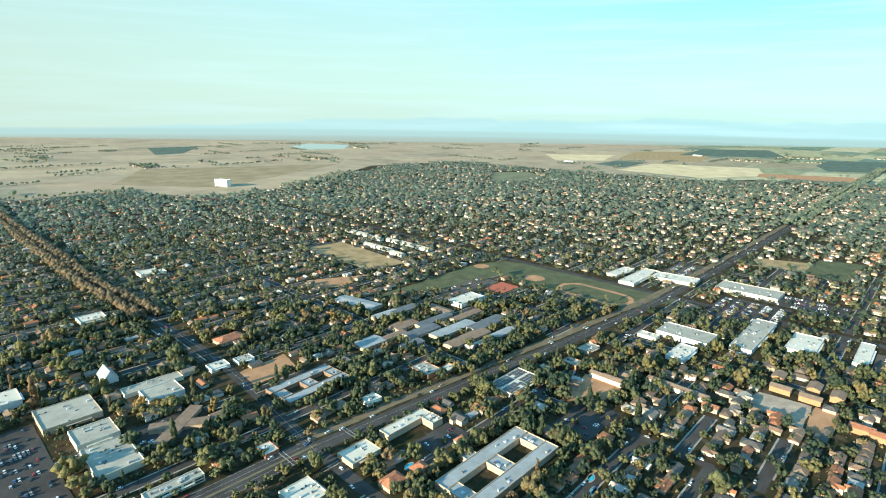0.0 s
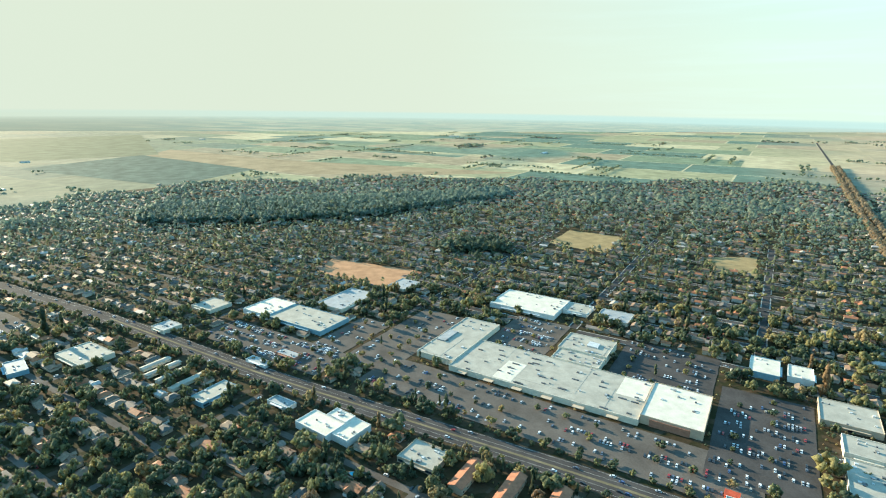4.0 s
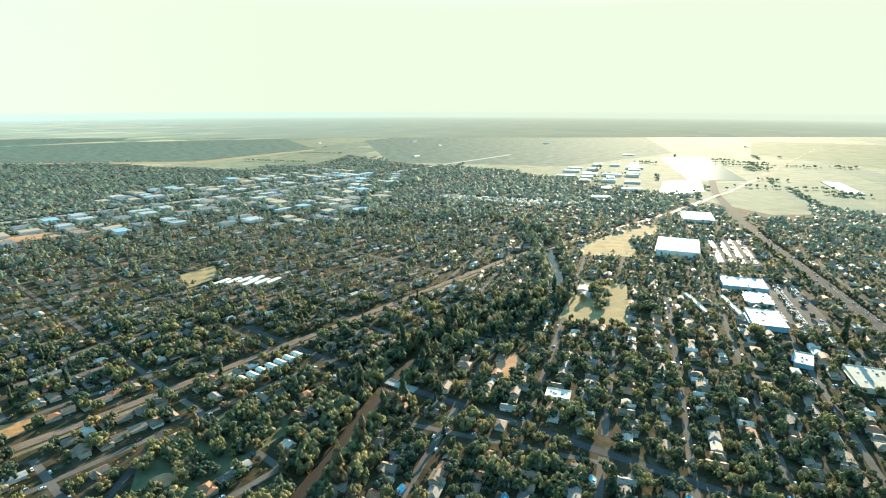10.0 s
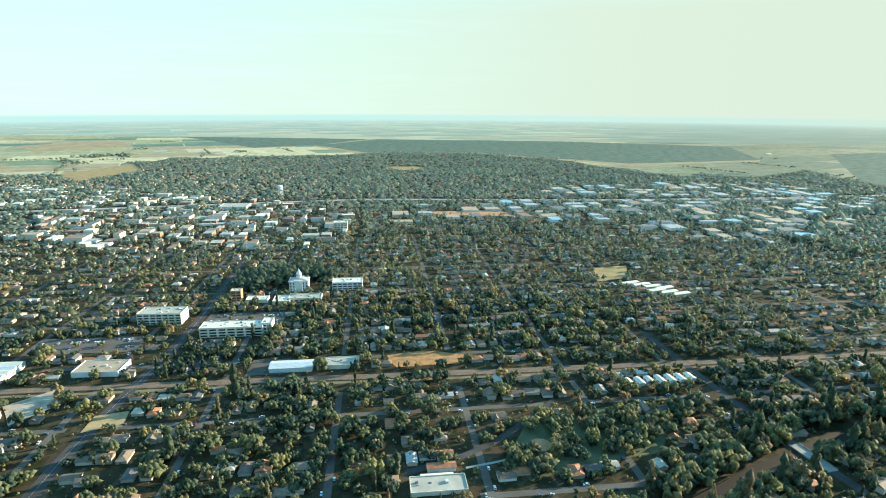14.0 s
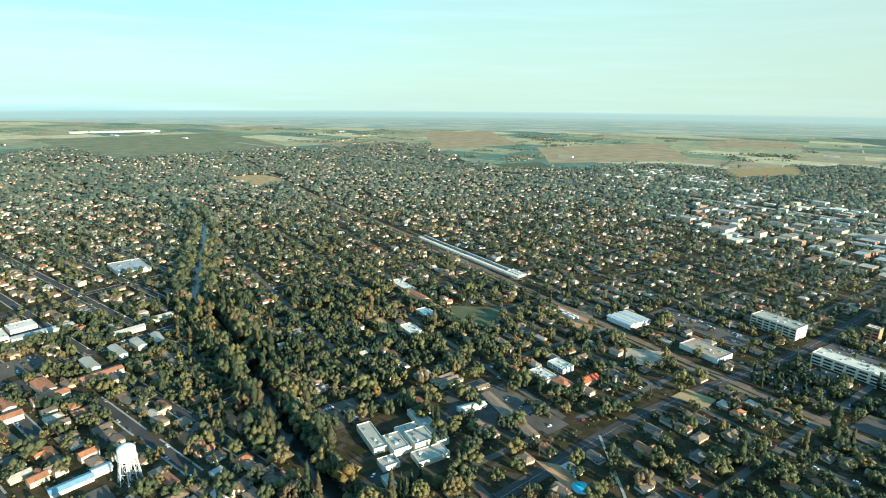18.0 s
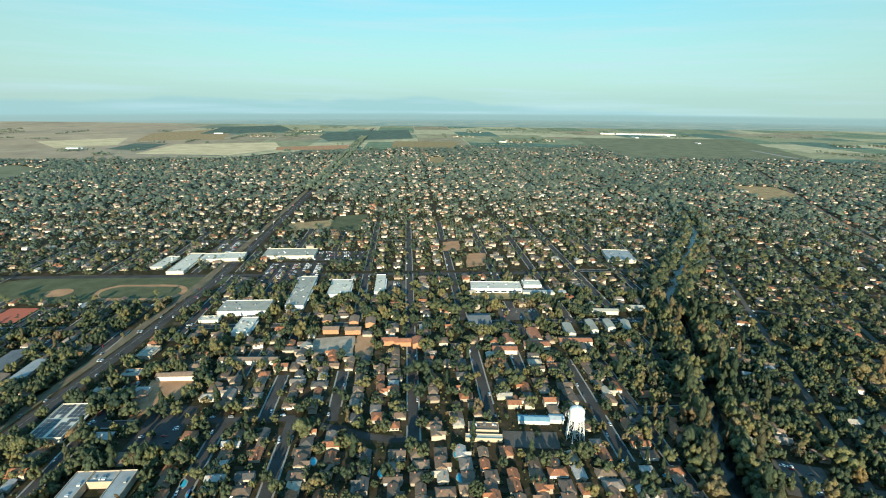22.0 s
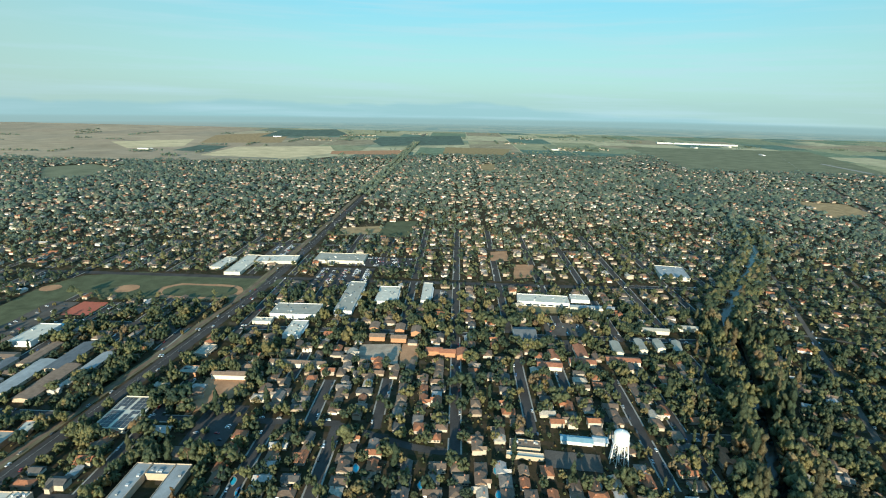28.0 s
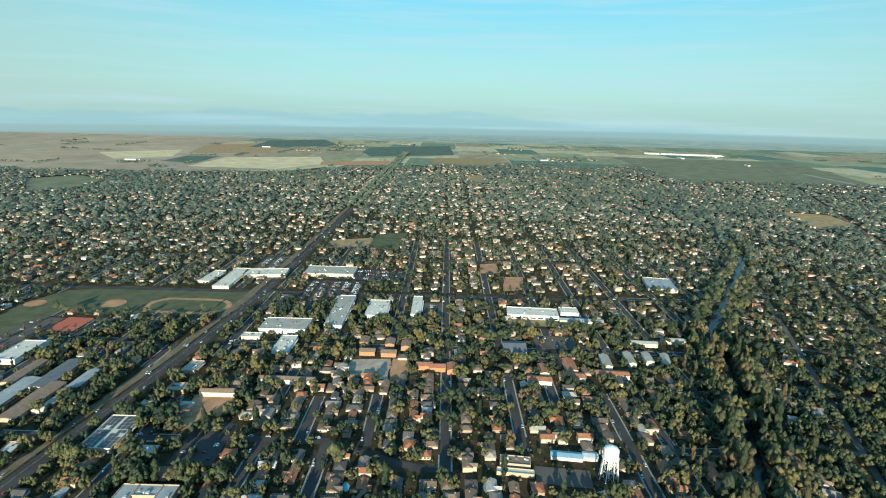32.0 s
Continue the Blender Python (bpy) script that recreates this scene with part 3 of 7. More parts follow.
PAINT = principled("road_paint", (0.34, 0.33, 0.30), 0.8, spread=0.35, scale=0.6, fine=3.0, spec=0.05)
def beside(pts, off):
    """A line set off sideways from another."""
    P = np.array(pts, float)
    T = np.gradient(P, axis=0)
    T /= np.hypot(*T.T)[:, None]
    return P + np.stack([-T[:, 1], T[:, 0]], -1) * off
for k, (pts, off) in enumerate(((AVENUE[6:12], 10.6), (AVENUE[6:12], -10.6), (AVENUE[6:12], 5.2), (AVENUE[6:12], -5.2), (CROSS[2:7], 0.0), (G_ROAD, 0.0), (side, 0.9))):
    ribbon("lane_line_" + "abcdefg"[k], beside(pts, off), 0.22, 0.27, PAINT, "worn white lane line on the asphalt", "road marking")
for k, (px, py, ang) in enumerate(((-62, 411, 44), (-104, 375, 44), (-64, 366, 134), (-101, 408, 134))):
    for j in range(2):
        c_, s_ = math.cos(radians(ang)), math.sin(radians(ang))
        a_ = np.array((px + c_ * j * 3.2, py + s_ * j * 3.2))
        w_ = np.array((-s_, c_)) * 11
        ribbon("crossing_line_" + "abcd"[k] + "xy"[j], [a_ - w_, a_ + w_], 0.5, 0.29, PAINT, "white painted line of a street crossing", "road marking")
# ---------------------------------------------------------------- open ground
POLYS = []      # open ground of free outline
ROWS = []       # trees set by hand: x, y, size


def poly_patch(name, pts, mat, label, category="field", z=0.03, block=True):
    """Ground of a free outline."""
    z = level(z)
    v = []
    for (x0, y0), (x1, y1) in zip(pts, pts[1:] + pts[:1]):
        k = max(1, int(math.hypot(x1 - x0, y1 - y0) / 15))
        for i in range(k):
            v.append((x0 + (x1 - x0) * i / k + rng.normal() * 0.7, y0 + (y1 - y0) * i / k + rng.normal() * 0.7, z))
    if block:
        POLYS.append(list(pts))
    return tagged(new(name, mesh_of(name, v, [tuple(range(len(v)))], [mat])), label, category, kind="structure")


def disc(name, x, y, r, mat, label, category, z=0.07):
    z = level(z)
    v = [(x + r * math.cos(i * 0.2618) * rng.uniform(0.95, 1.05), y + r * math.sin(i * 0.2618) * rng.uniform(0.95, 1.05), z) for i in range(24)]
    return tagged(new(name, mesh_of(name, v, [tuple(range(24))], [mat])), label, category, kind="structure")


TAN = principled("stubble", (0.27, 0.215, 0.135), 0.97, spread=0.2, scale=0.012, fine=0.15, spec=0.02)
STRAW = principled("straw", (0.52, 0.42, 0.255), 0.95, spread=0.2, scale=0.012, fine=0.3, spec=0.04)
ORCHARD = principled("orchard_green", (0.098, 0.128, 0.102), 0.95, spread=0.3, scale=0.02, fine=0.25, spec=0.02)
OLIVE = principled("green_crop", (0.16, 0.165, 0.105), 0.95, spread=0.2, scale=0.012, fine=0.15, spec=0.02)
TANROOF = principled("tan_gravel_roof", (0.30, 0.235, 0.17), 0.9, spread=0.15, scale=0.1, fine=1.0)
GRAVEL = principled("pale_dirt", (0.33, 0.27, 0.21), 0.95, spread=0.3, scale=0.08, fine=0.9, spec=0.05)
RUSTY = principled("rusty_weeds", (0.30, 0.165, 0.075), 0.95, spread=0.35, scale=0.12, fine=0.9, spec=0.05)
COURT = principled("court_red", (0.36, 0.10, 0.06), 0.9, spread=0.12)

poly_patch("field_dry", [(-855, 4), (-929, 35), (-821, 164), (-748, 108)], SOIL, "bare orange-brown empty field", "field")
poly_patch("field_gold", [(-937, 450), (-1025, 541), (-942, 618), (-839, 519)], GOLD, "dry golden school field", "field")
poly_patch("field_gold_b", [(-777, 671), (-753, 768), (-659, 679), (-700, 640)], GOLD, "dry golden sports field", "field")
poly_patch("field_park", [(-569, -640), (-615, -587), (-494, -457), (-431, -524)], GOLD, "dry yellow park meadow beside the creek", "field")
poly_patch("field_rail", [(-716, -818), (-964, -900), (-1019, -880), (-914, -806), (-841, -799), (-753, -698), (-670, -754)], DRY, "dry tan lot with tracks beside the railway", "field")
poly_patch("field_ball", [(-68, 757), (37, 868), (110, 940), (160, 957), (235, 918), (391, 735), (290, 702), (205, 782), (130, 860), (62, 806)], LAWN, "green playing fields of the school", "field")
poly_patch("field_lot", [(-225, 1051), (-160, 1109), (-21, 946), (-88, 899)], DRY, "dry brown empty field beside new houses", "field")
poly_patch("field_dirt", [(-182, 840), (-95, 869), (-112, 812), (-156, 797)], SOIL, "bare dirt field beside the diamonds", "field")
poly_patch("field_vacant", [(133, 455), (177, 512), (210, 481), (178, 458)], SOIL, "bare brown vacant lot", "field")
poly_patch("field_gravel", [(308, 448), (338, 470), (372, 442), (337, 405)], GRAVEL, "pale gravel vacant lot", "field")
poly_patch("field_gravel_b", [(338, 404), (373, 441), (388, 428), (352, 392)], SOIL, "brown end of the vacant lot", "field", 0.034)
poly_patch("field_corner", [(-192, 516), (-151, 566), (-131, 536), (-166, 486)], SOIL, "dry orange-brown vacant corner lot", "field")
poly_patch("field_common", [(769, 963), (833, 927), (715, 823), (660, 864)], LAWN, "green common among the houses", "field")
poly_patch("field_fallow", [(655, 980), (738, 935), (682, 884), (600, 930)], DRY, "dry fallow plot beside the avenue", "field")
poly_patch("field_plot", [(757, 636), (785, 618), (736, 575), (710, 595)], SOIL, "bare tan building plot", "field")
poly_patch("field_plot_b", [(726, 554), (750, 531), (692, 489), (664, 506)], SOIL, "bare tan building plot", "field")
poly_patch("field_outer", [(1848, 1648), (1918, 1604), (1700, 1425), (1659, 1470)], GOLD, "dry golden field in the outer town", "field")
poly_patch("field_school", [(12, -960), (-46, -995), (-49, -919), (0, -879)], GOLD, "dry golden school field", "field")
poly_patch("field_depot", [(222, -514), (188, -541), (140, -547), (136, -524), (200, -492)], RUSTY, "dry orange strip beside the railway", "field")
poly_patch("field_green", [(668, -130), (650, -195), (590, -178), (618, -125)], LAWN, "green lawn between the trees", "field")
poly_patch("field_second", [(585, 430), (668, 338), (640, 322), (556, 408)], GOLD, "yellow-green school lawn", "field")
poly_patch("field_yard", [(654, -278), (619, -316), (560, -284), (590, -262)], SOIL, "bare earth beside the railway", "field")
poly_patch("field_siding", [(1060, -122), (973, -190), (794, -250), (850, -189)], LOT, "grey gravel railway yard", "field")
poly_patch("park", [(58, -372), (50, -430), (-14, -478), (-79, -473), (-60, -421), (-13, -390), (35, -352)], LAWN, "green park lawn with trees by the creek", "park")
for k in range(230):
    x, y = rng.uniform(-75, 55), rng.uniform(-475, -355)
    if in_poly(np.array([(x, y)]), POLYS[-1])[0] and math.hypot(x - 34, y + 400) > 14 and rng.random() < 0.75:
        ROWS.append((x, y, rng.uniform(0.6, 1.1)))
ribbon("park_path", [(34, -392), (44, -380), (62, -366), (86, -352)], 2.4, 0.30, CONCRETE, "pale curving footpath across the park lawn", "path")
ribbon("park_road", [(129, -332), (88, -345), (66, -386), (52, -440), (30, -478)], 7, 0.115, ASPHALT, "narrow asphalt road beside the park", "road")
LINES.append(([(129, -332), (88, -345), (66, -386), (52, -440), (30, -478)], 5))
poly_patch("field_clearing", [(-276, -445), (-322, -466), (-318, -428), (-282, -418)], SOIL, "bare orange earth clearing between trees", "field")
poly_patch("field_works", [(457, -1375), (281, -1469), (220, -1393), (424, -1336)], SOIL, "bare orange lot beside the works", "field")
poly_patch("field_south", [(1035, -2441), (870, -2510), (789, -2349), (914, -2270)], GOLD, "dry golden school field in the outer town", "field")
poly_patch("field_east", [(2307, -628), (2383, -885), (2205, -860), (2173, -645)], LAWN, "green field at the edge of town", "field")
poly_patch("field_market", [(2103, -1605), (2194, -2063), (1905, -1854), (1842, -1485)], GOLD, "dry field between the outer shops", "field")
poly_patch("field_orchard_edge", [(1930, 410), (1990, 290), (1850, 200), (1690, 268)], DRY, "dry field at the eastern edge of town", "field")
poly_patch("court_dirt", [(340, -136), (304, -149), (298, -163), (330, -155)], SOIL, "bare earth round a small pool", "yard")
ribbon("garden_path", [(362, -200), (340, -190), (316, -196), (296, -184), (270, -180)], 2.2, 0.30, CONCRETE, "pale winding footpath between trees", "path")
LINES.append(([(362, -200), (340, -190), (316, -196), (296, -184), (270, -180)], 2))
for k, (pts, mat) in enumerate((([(-1256, 2522), (-413, 2866), (-700, 1930), (-1100, 1980)], TAN), ([(867, 3694), (1337, 3668), (1092, 3168), (823, 3214)], STRAW), ([(986, 2662), (1333, 3019), (1801, 2791), (1607, 2440), (1259, 2329)], STRAW), ([(969, 2972), (1201, 3223), (1325, 3090), (1080, 2800)], ORCHARD), ([(1261, 3380), (1617, 4009), (2300, 4130), (1679, 3162)], DRY), ([(1640, 2532), (2009, 2373), (1824, 2178), (1534, 2381)], SOIL), ([(346, 2513), (519, 2544), (558, 2324), (417, 2154), (290, 2153)], OLIVE),
                                ([(3315, -3886), (2349, -3230), (2139, -3781), (2142, -4851), (369, -5410), (300, -6300), (2600, -5900), (4600, -4500)], ORCHARD), ([(2116, -3666), (1493, -3201), (831, -3509), (-108, -3108), (-878, -3718), (-941, -5084), (354, -5198), (2065, -4675)], ORCHARD), ([(2090, -3560), (1493, -3095), (831, -3400), (-108, -3000), (-840, -3560), (-870, -3690), (-108, -3098), (831, -3499), (1493, -3191), (2110, -3650)], TAN),
                                ([(-3419, -748), (-2465, 73), (-2013, 306), (-2120, 0), (-2900, -800)], TAN), ([(-2549, -1134), (-3086, -812), (-2319, -202), (-1907, -433)], ORCHARD),
                                ([(-998, -2607), (-1675, -2027), (-2728, -2333), (-4500, -4300), (-3000, -5600), (-1500, -4500)], ORCHARD), ([(-3046, -2050), (-2869, -1299), (-3105, -735), (-5000, -1300), (-4276, -2889)], OLIVE), ([(-2683, -130), (-1950, 828), (-2000, 230), (-2300, -100)], TAN), ([(4521, -633), (4917, -1295), (3369, -1100), (3003, -487)], TAN), ([(3175, -1143), (3545, -2218), (2443, -1696), (2337, -906)], TAN), ([(3833, -2726), (3777, -3445), (3136, -2980), (3251, -2360)], TAN), ([(2057, 2098), (2377, 2398), (2639, 2097), (2240, 1817)], GOLD), ([(2500, 950), (3100, 300), (4300, 900), (3500, 1800)], OLIVE))):
    poly_patch("field_far_" + "abcdefghijklmnopqrst"[k], pts, mat, "wide cropped field beyond the town", "field")
for name, x, y, r in (("a", 113, 922, 14), ("b", -38, 838, 15), ("c", 193, 850, 17), ("d", -78, 792, 12)):
    disc("infield_" + name, x, y, r, SOIL, "bare dirt infield of a baseball diamond", "infield")
def stadium(x, y, w, d, rot):
    """Outline of an oval track: two straights and two half circles."""
    c, s, r_ = math.cos(radians(rot)), math.sin(radians(rot)), d / 2
    pts = [((w / 2 - r_) + r_ * math.cos(q), r_ * math.sin(q)) for q in np.linspace(-1.5708, 1.5708, 9)] + [(-(w / 2 - r_) + r_ * math.cos(q), r_ * math.sin(q)) for q in np.linspace(1.5708, 4.7124, 9)]
    return [(x + a * c - b * s, y + a * s + b * c) for a, b in pts]
poly_patch("track_dirt", stadium(268, 770, 124, 62, 133), SOIL, "brown oval dirt running track", "track", 0.06)
poly_patch("track_lawn", stadium(268, 770, 108, 46, 133), LAWN, "green field inside the dirt track", "lawn", 0.09)
patch("courts", 131, 800, 46, 36, 44, COURT, "red tennis courts", "court", 0.06)

# ---------------------------------------------------------------- parking and cars
CARS = []


def lot(name, x, y, w, d, rot, full=0.45, label="grey asphalt parking lot with rows of cars", mat=None, row=17.0):
    ob = patch(name, x, y, w, d, rot, mat or LOT, label, "parking lot", 0.045, ragged=0.03)
    c, s = math.cos(radians(rot)), math.sin(radians(rot))
    g = random.Random(int(abs(x) + abs(y) * 3))
    k = int(d // row)
    for i in range(k):
        b0 = -d / 2 + (i + 0.5) * d / k
        run = 1.0
        for j in range(int((w - 8) // 2.9)):
            if j % 7 == 0:
                run = g.uniform(0.1, 1.9)
            for b in (b0 - 2.7, b0 + 2.7):
                if g.random() < full * run:
                    a = -w / 2 + 5 + j * 2.9
                    CARS.append((x + a * c - b * s, y + a * s + b * c, rot + 90 + (180 if g.random() < 0.5 else 0)))
            if j % 9 == 4 and g.random() < 0.7:
                a = -w / 2 + 5 + j * 2.9
                ROWS.append((x + a * c - (b0 - 5.6) * s, y + a * s + (b0 - 5.6) * c, g.uniform(0.32, 0.55)))
    return ob


for a0, b0 in zip(AVENUE[5:12], AVENUE[6:13]):
    L_ = math.hypot(b0[0] - a0[0], b0[1] - a0[1])
    ux, uy = (b0[0] - a0[0]) / L_, (b0[1] - a0[1]) / L_
    for off in (-16.5, 15.5):
        for i in range(int(L_ / 13)):
            s_ = i * 13 + rng.uniform(-2, 2)
            ROWS.append((a0[0] + ux * s_ - uy * off, a0[1] + uy * s_ + ux * off, rng.uniform(0.3, 0.75 if off > 0 else 0.55)))
for i in range(15):
    ROWS.append((-354 + i * 5.0 + rng.uniform(-0.6, 0.6), 82 + i * 6.2 + rng.uniform(-0.6, 0.6), 0.45))
for x, y in ((-330, 60), (-300, 45), (398, 105), (403, 96), (352, 120), (346, 112), (365, -60), (340, -75), (402, -100), (330, -45), (322, -30)):
    ROWS.append((x, y, 0.62))
for p_, q_ in ((352, -196), (331, -205), (338, -213), (324, -186), (334, -178), (330, -248), (352, -251), (369, -284), (381, -212), (398, -205)):
    ROWS.append((*N(p_, q_), 0.62))
for x, y, w, d, rot, n_ in ((*N(293, 214), 118, 66, 44, 44), (97, 490, 66, 44, 44, 26), (172, 478, 70, 56, 44, 22), (366, -26, 100, 90, 20, 40), (444, -130, 110, 60, 27, 30), (-109, 493, 90, 56, 48, 22), (-205, 421, 70, 64, 44, 16)):
    c_, s_ = math.cos(radians(rot)), math.sin(radians(rot))
    for i in range(n_):
        a_, b_ = (rng.choice((-1, 1)) * (w / 2 + rng.uniform(-4, 5)), rng.uniform(-d / 2, d / 2)) if rng.random() < d / (w + d) else (rng.uniform(-w / 2, w / 2), rng.choice((-1, 1)) * (d / 2 + rng.uniform(-4, 5)))
        ROWS.append((x + a_ * c_ - b_ * s_, y + a_ * s_ + b_ * c_, rng.uniform(0.55, 1.1)))
for i in range(80):
    u_ = rng.uniform(0, 1)
    ROWS.append((30 + u_ * 215 + rng.uniform(-9, 9), 502 + u_ * 208 + rng.uniform(-9, 9), rng.uniform(0.5, 1.05)))
# ---------------------------------------------------------------- buildings
def block(name, label, x, y, w, d, rot, h, wall=None, roof=None, units=4, category="building", bands=0, group="", lite=False):
    """A flat-roofed building: walls, a sunk roof inside a parapet, rooftop units, windows and a door."""
    wall, roof = wall or STUCCO, roof or WHITE
    h = h * 0.8 if h <= 9 else h
    th = empty(name, x, y, rot)
    tagged(th, label, category, group)
    top = shell(th, [(-w / 2, -d / 2, w / 2, d / 2, h)], wall, roof, units, int(x * 7 + y * 13))
    for fl in range(bands):
        z0 = 1.0 + fl * (h - 1.0) / bands
        z1 = z0 + min(2.0, (h - 1) / bands * 0.55)
        for side in (-1, 1):
            k = max(2, min(7, int(w / 7)))
            for i in range(k):
                cx = -w / 2 + (i + 0.5) * w / k
                y0, y1 = sorted((side * d / 2, side * (d / 2 + 0.06)))
                box_part("window", GLASS, th, (cx - w / k * 0.38, y0, z0, cx + w / k * 0.38, y1, z1))
    if not lite:
        box_part("door", GLASS, th, (-1.8, -d / 2 - 0.08, 0, 1.8, -d / 2, 2.6))
        box_part("canopy", wall, th, (-w * 0.3, -d / 2 - 2.2, 3.0, w * 0.3, -d / 2 - 0.1, 3.4))
        box_part("skylight", GLASS, top, (w * 0.12, -d * 0.1, h - 0.35, w * 0.12 + 2.2, -d * 0.1 + 1.4, h - 0.05))
    keep_clear(x, y, w + 4, d + 4, rot)
    return th


def shell(th, rects, wall, roof, units, seed, p=0.35):
    """Walls, roof and parapet for each rectangle (x0, y0, x1, y1, h) of a building."""
    g = random.Random(seed)
    for x0, y0, x1, y1, h in rects:
        box_part("wall", wall, th, (x0, y0, 0, x1, y1, h - 0.5))
        top = box_part("roof", roof, th, (x0 + p, y0 + p, h - 0.5, x1 - p, y1 - p, h - 0.32))
        box_part("parapet", wall, th, (x0, y0, h - 0.5, x1, y0 + p, h + 0.4), (x0, y1 - p, h - 0.5, x1, y1, h + 0.4), (x0, y0 + p, h - 0.5, x0 + p, y1 - p, h + 0.4), (x1 - p, y0 + p, h - 0.5, x1, y1 - p, h + 0.4))
        for i in range(units):
            s = g.uniform(1.2, 2.6)
            ux, uy = g.uniform(x0 + 1.5, x1 - 4), g.uniform(y0 + 1.5, y1 - 4)
            box_part("rooftop_unit", METAL if i % 3 == 0 else GREYROOF if i % 3 == 1 else DARKROOF, top, (ux, uy, h - 0.32, ux + s, uy + s * g.uniform(0.7, 1.3), h + g.uniform(0.4, 1.2)))
    return top


def gabled(name, label, x, y, w, d, rot, h, rise, wall, roof, category="building", group="", windows=4, hip=False):
    """A building with a ridged roof along its length."""
    th = empty(name, x, y, rot)
    tagged(th, label, category, group)
    a, b, e = w / 2, d / 2, 0.6
    v, f = boxes((-a, -b, 0, a, b, h))
    o = len(v)
    if not hip:
        v += [(-a, -b, h), (-a, b, h), (-a, 0, h + rise), (a, -b, h), (a, b, h), (a, 0, h + rise)]
        f += [(o, o + 2, o + 1), (o + 3, o + 4, o + 5)]
    put("wall", mesh_of("wall", v, f, [wall]), th)
    k = b * 0.9 if hip else 0.0
    for side in (-1, 1):
        y0, z0 = side * (b + e), h - rise * e / b
        v = [(-a - e, y0, z0), (a + e, y0, z0), (a + e - k, 0, h + rise), (-a - e + k, 0, h + rise)]
        v += [(q[0], q[1], q[2] + 0.22) for q in v]
        f = [(0, 1, 2, 3), (7, 6, 5, 4), (0, 4, 5, 1), (1, 5, 6, 2), (2, 6, 7, 3), (3, 7, 4, 0)]
        put("roof_slope", mesh_of("roof_slope", v, f, [roof]), th)
        if hip:
            x0 = side * (a + e)
            v = [(x0, -b - e, z0), (x0, b + e, z0), (x0 - side * k, 0, h + rise)]
            v += [(q[0], q[1], q[2] + 0.2) for q in v]
            put("roof_hip", mesh_of("roof_hip", v, [(0, 1, 2), (5, 4, 3), (0, 3, 4, 1), (1, 4, 5, 2), (2, 5, 3, 0)], [roof]), th)
    for i in range(windows):
        cx = -a + (i + 0.5) * w / windows
        box_part("window", GLASS, th, (cx - 0.9, -b - 0.06, 1.0, cx + 0.9, -b, 2.3))
    keep_clear(x, y, w + 3, d + 3, rot)
    return th


# the mall: four joined wings round the front lot
mall = empty("shopping_mall", *N(0, 0), 44)
tagged(mall, "huge low shopping mall with a pale flat roof of several wings", "mall")
shell(mall, [(-304, 436, -258.3, 547, 6.2), (-258, 427, -70.3, 499, 5.6), (-175, 499.3, -125, 524, 6.4), (-177, 524.3, -124, 567, 8.0)], STUCCO, PALE, 18, 5)
shell(mall, [(-70, 433, -20, 498, 8.0)], TANWALL, WHITE, 8, 6)
for k, (x0, y0, x1, y1, z0) in enumerate(((-257, 460, -215, 498, 5.28), (-210, 430, -190, 470, 5.28), (-186, 440, -130, 498, 5.28), (-126, 429, -100, 470, 5.28), (-98, 462, -72, 498, 5.28), (-303, 440, -276, 490, 5.88), (-174, 526, -128, 556, 7.68))):
    box_part("roof_section", (PALE, WHITE, PALE)[k % 3], mall, (x0, y0, z0, x1, y1, z0 + 0.08 + 0.02 * k))
g_ = random.Random(88)
for k in range(34):                 # rows of long low vents on the main roof
    x0, y0 = g_.uniform(-254, -80), 430 + 11 * (k % 6) + g_.uniform(0, 3)
    box_part("roof_vent", DARKROOF, mall, (x0, y0, 5.3, x0 + g_.uniform(3, 8), y0 + 1.2, 6.3))
for k in range(6):
    box_part("entrance_canopy", TANWALL, mall, (-246 + k * 30, 421.5, 3.2, -236 + k * 30, 426.8, 3.7))
    box_part("entrance_door", GLASS, mall, (-246 + k * 30, 426.7, 0, -237 + k * 30, 426.95, 3.0))
box_part("roof_plant", METAL, mall, (-150, 540, 7.7, -138, 552, 9.4))
box_part("roof_well", GREYROOF, mall, (-301, 472, 5.9, -290, 501, 7.6))
box_part("front_gable", BRICK, mall, (-62, 431.8, 0, -30, 432.8, 6.5), label="red brick front of the end store")
for x0, x1, y0, y1 in ((-306, -256, 434, 549), (-262, -18, 424, 501), (-179, -122, 497, 570)):
    keep_clear(*N((x0 + x1) / 2, (y0 + y1) / 2), x1 - x0, y1 - y0, 44)
lot("parking_mall", *N(-150, 391), 350, 62, 44, 0.22)
lot("parking_mall_east", *N(22, 465), 74, 150, 44, 0.26, mat=ASPHALT)
lot("parking_mall_west", *N(-340, 470), 62, 170, 44, 0.10)
lot("parking_mall_back", *N(-222, 552), 70, 96, 44, 0.35)
lot("parking_mall_rear", *N(-70, 552), 96, 96, 44, 0.14, mat=ASPHALT)
lot("parking_stores", *N(-460, 372), 190, 55, 44, 0.45)
lot("parking_stores_b", *N(-400, 440), 46, 100, 44, 0.25)
lot("parking_shops", *N(118, 450), 40, 90, 134, 0.3, mat=ASPHALT)
lot("parking_lumber", *N(-840, 222), 180, 66, 44, 0.55)
lot("parking_mill", *N(-1130, 190), 200, 74, 44, 0.45)
lot("parking_school", 78, 806, 110, 40, 44, 0.12)
lot("parking_field", 205, 680, 130, 34, 40, 0.10)
lot("parking_solar", 150, 425, 60, 36, 44, 0.10, mat=ASPHALT)
lot("parking_plaza", 20, 400, 42, 26, 44, 0.6, mat=ASPHALT)
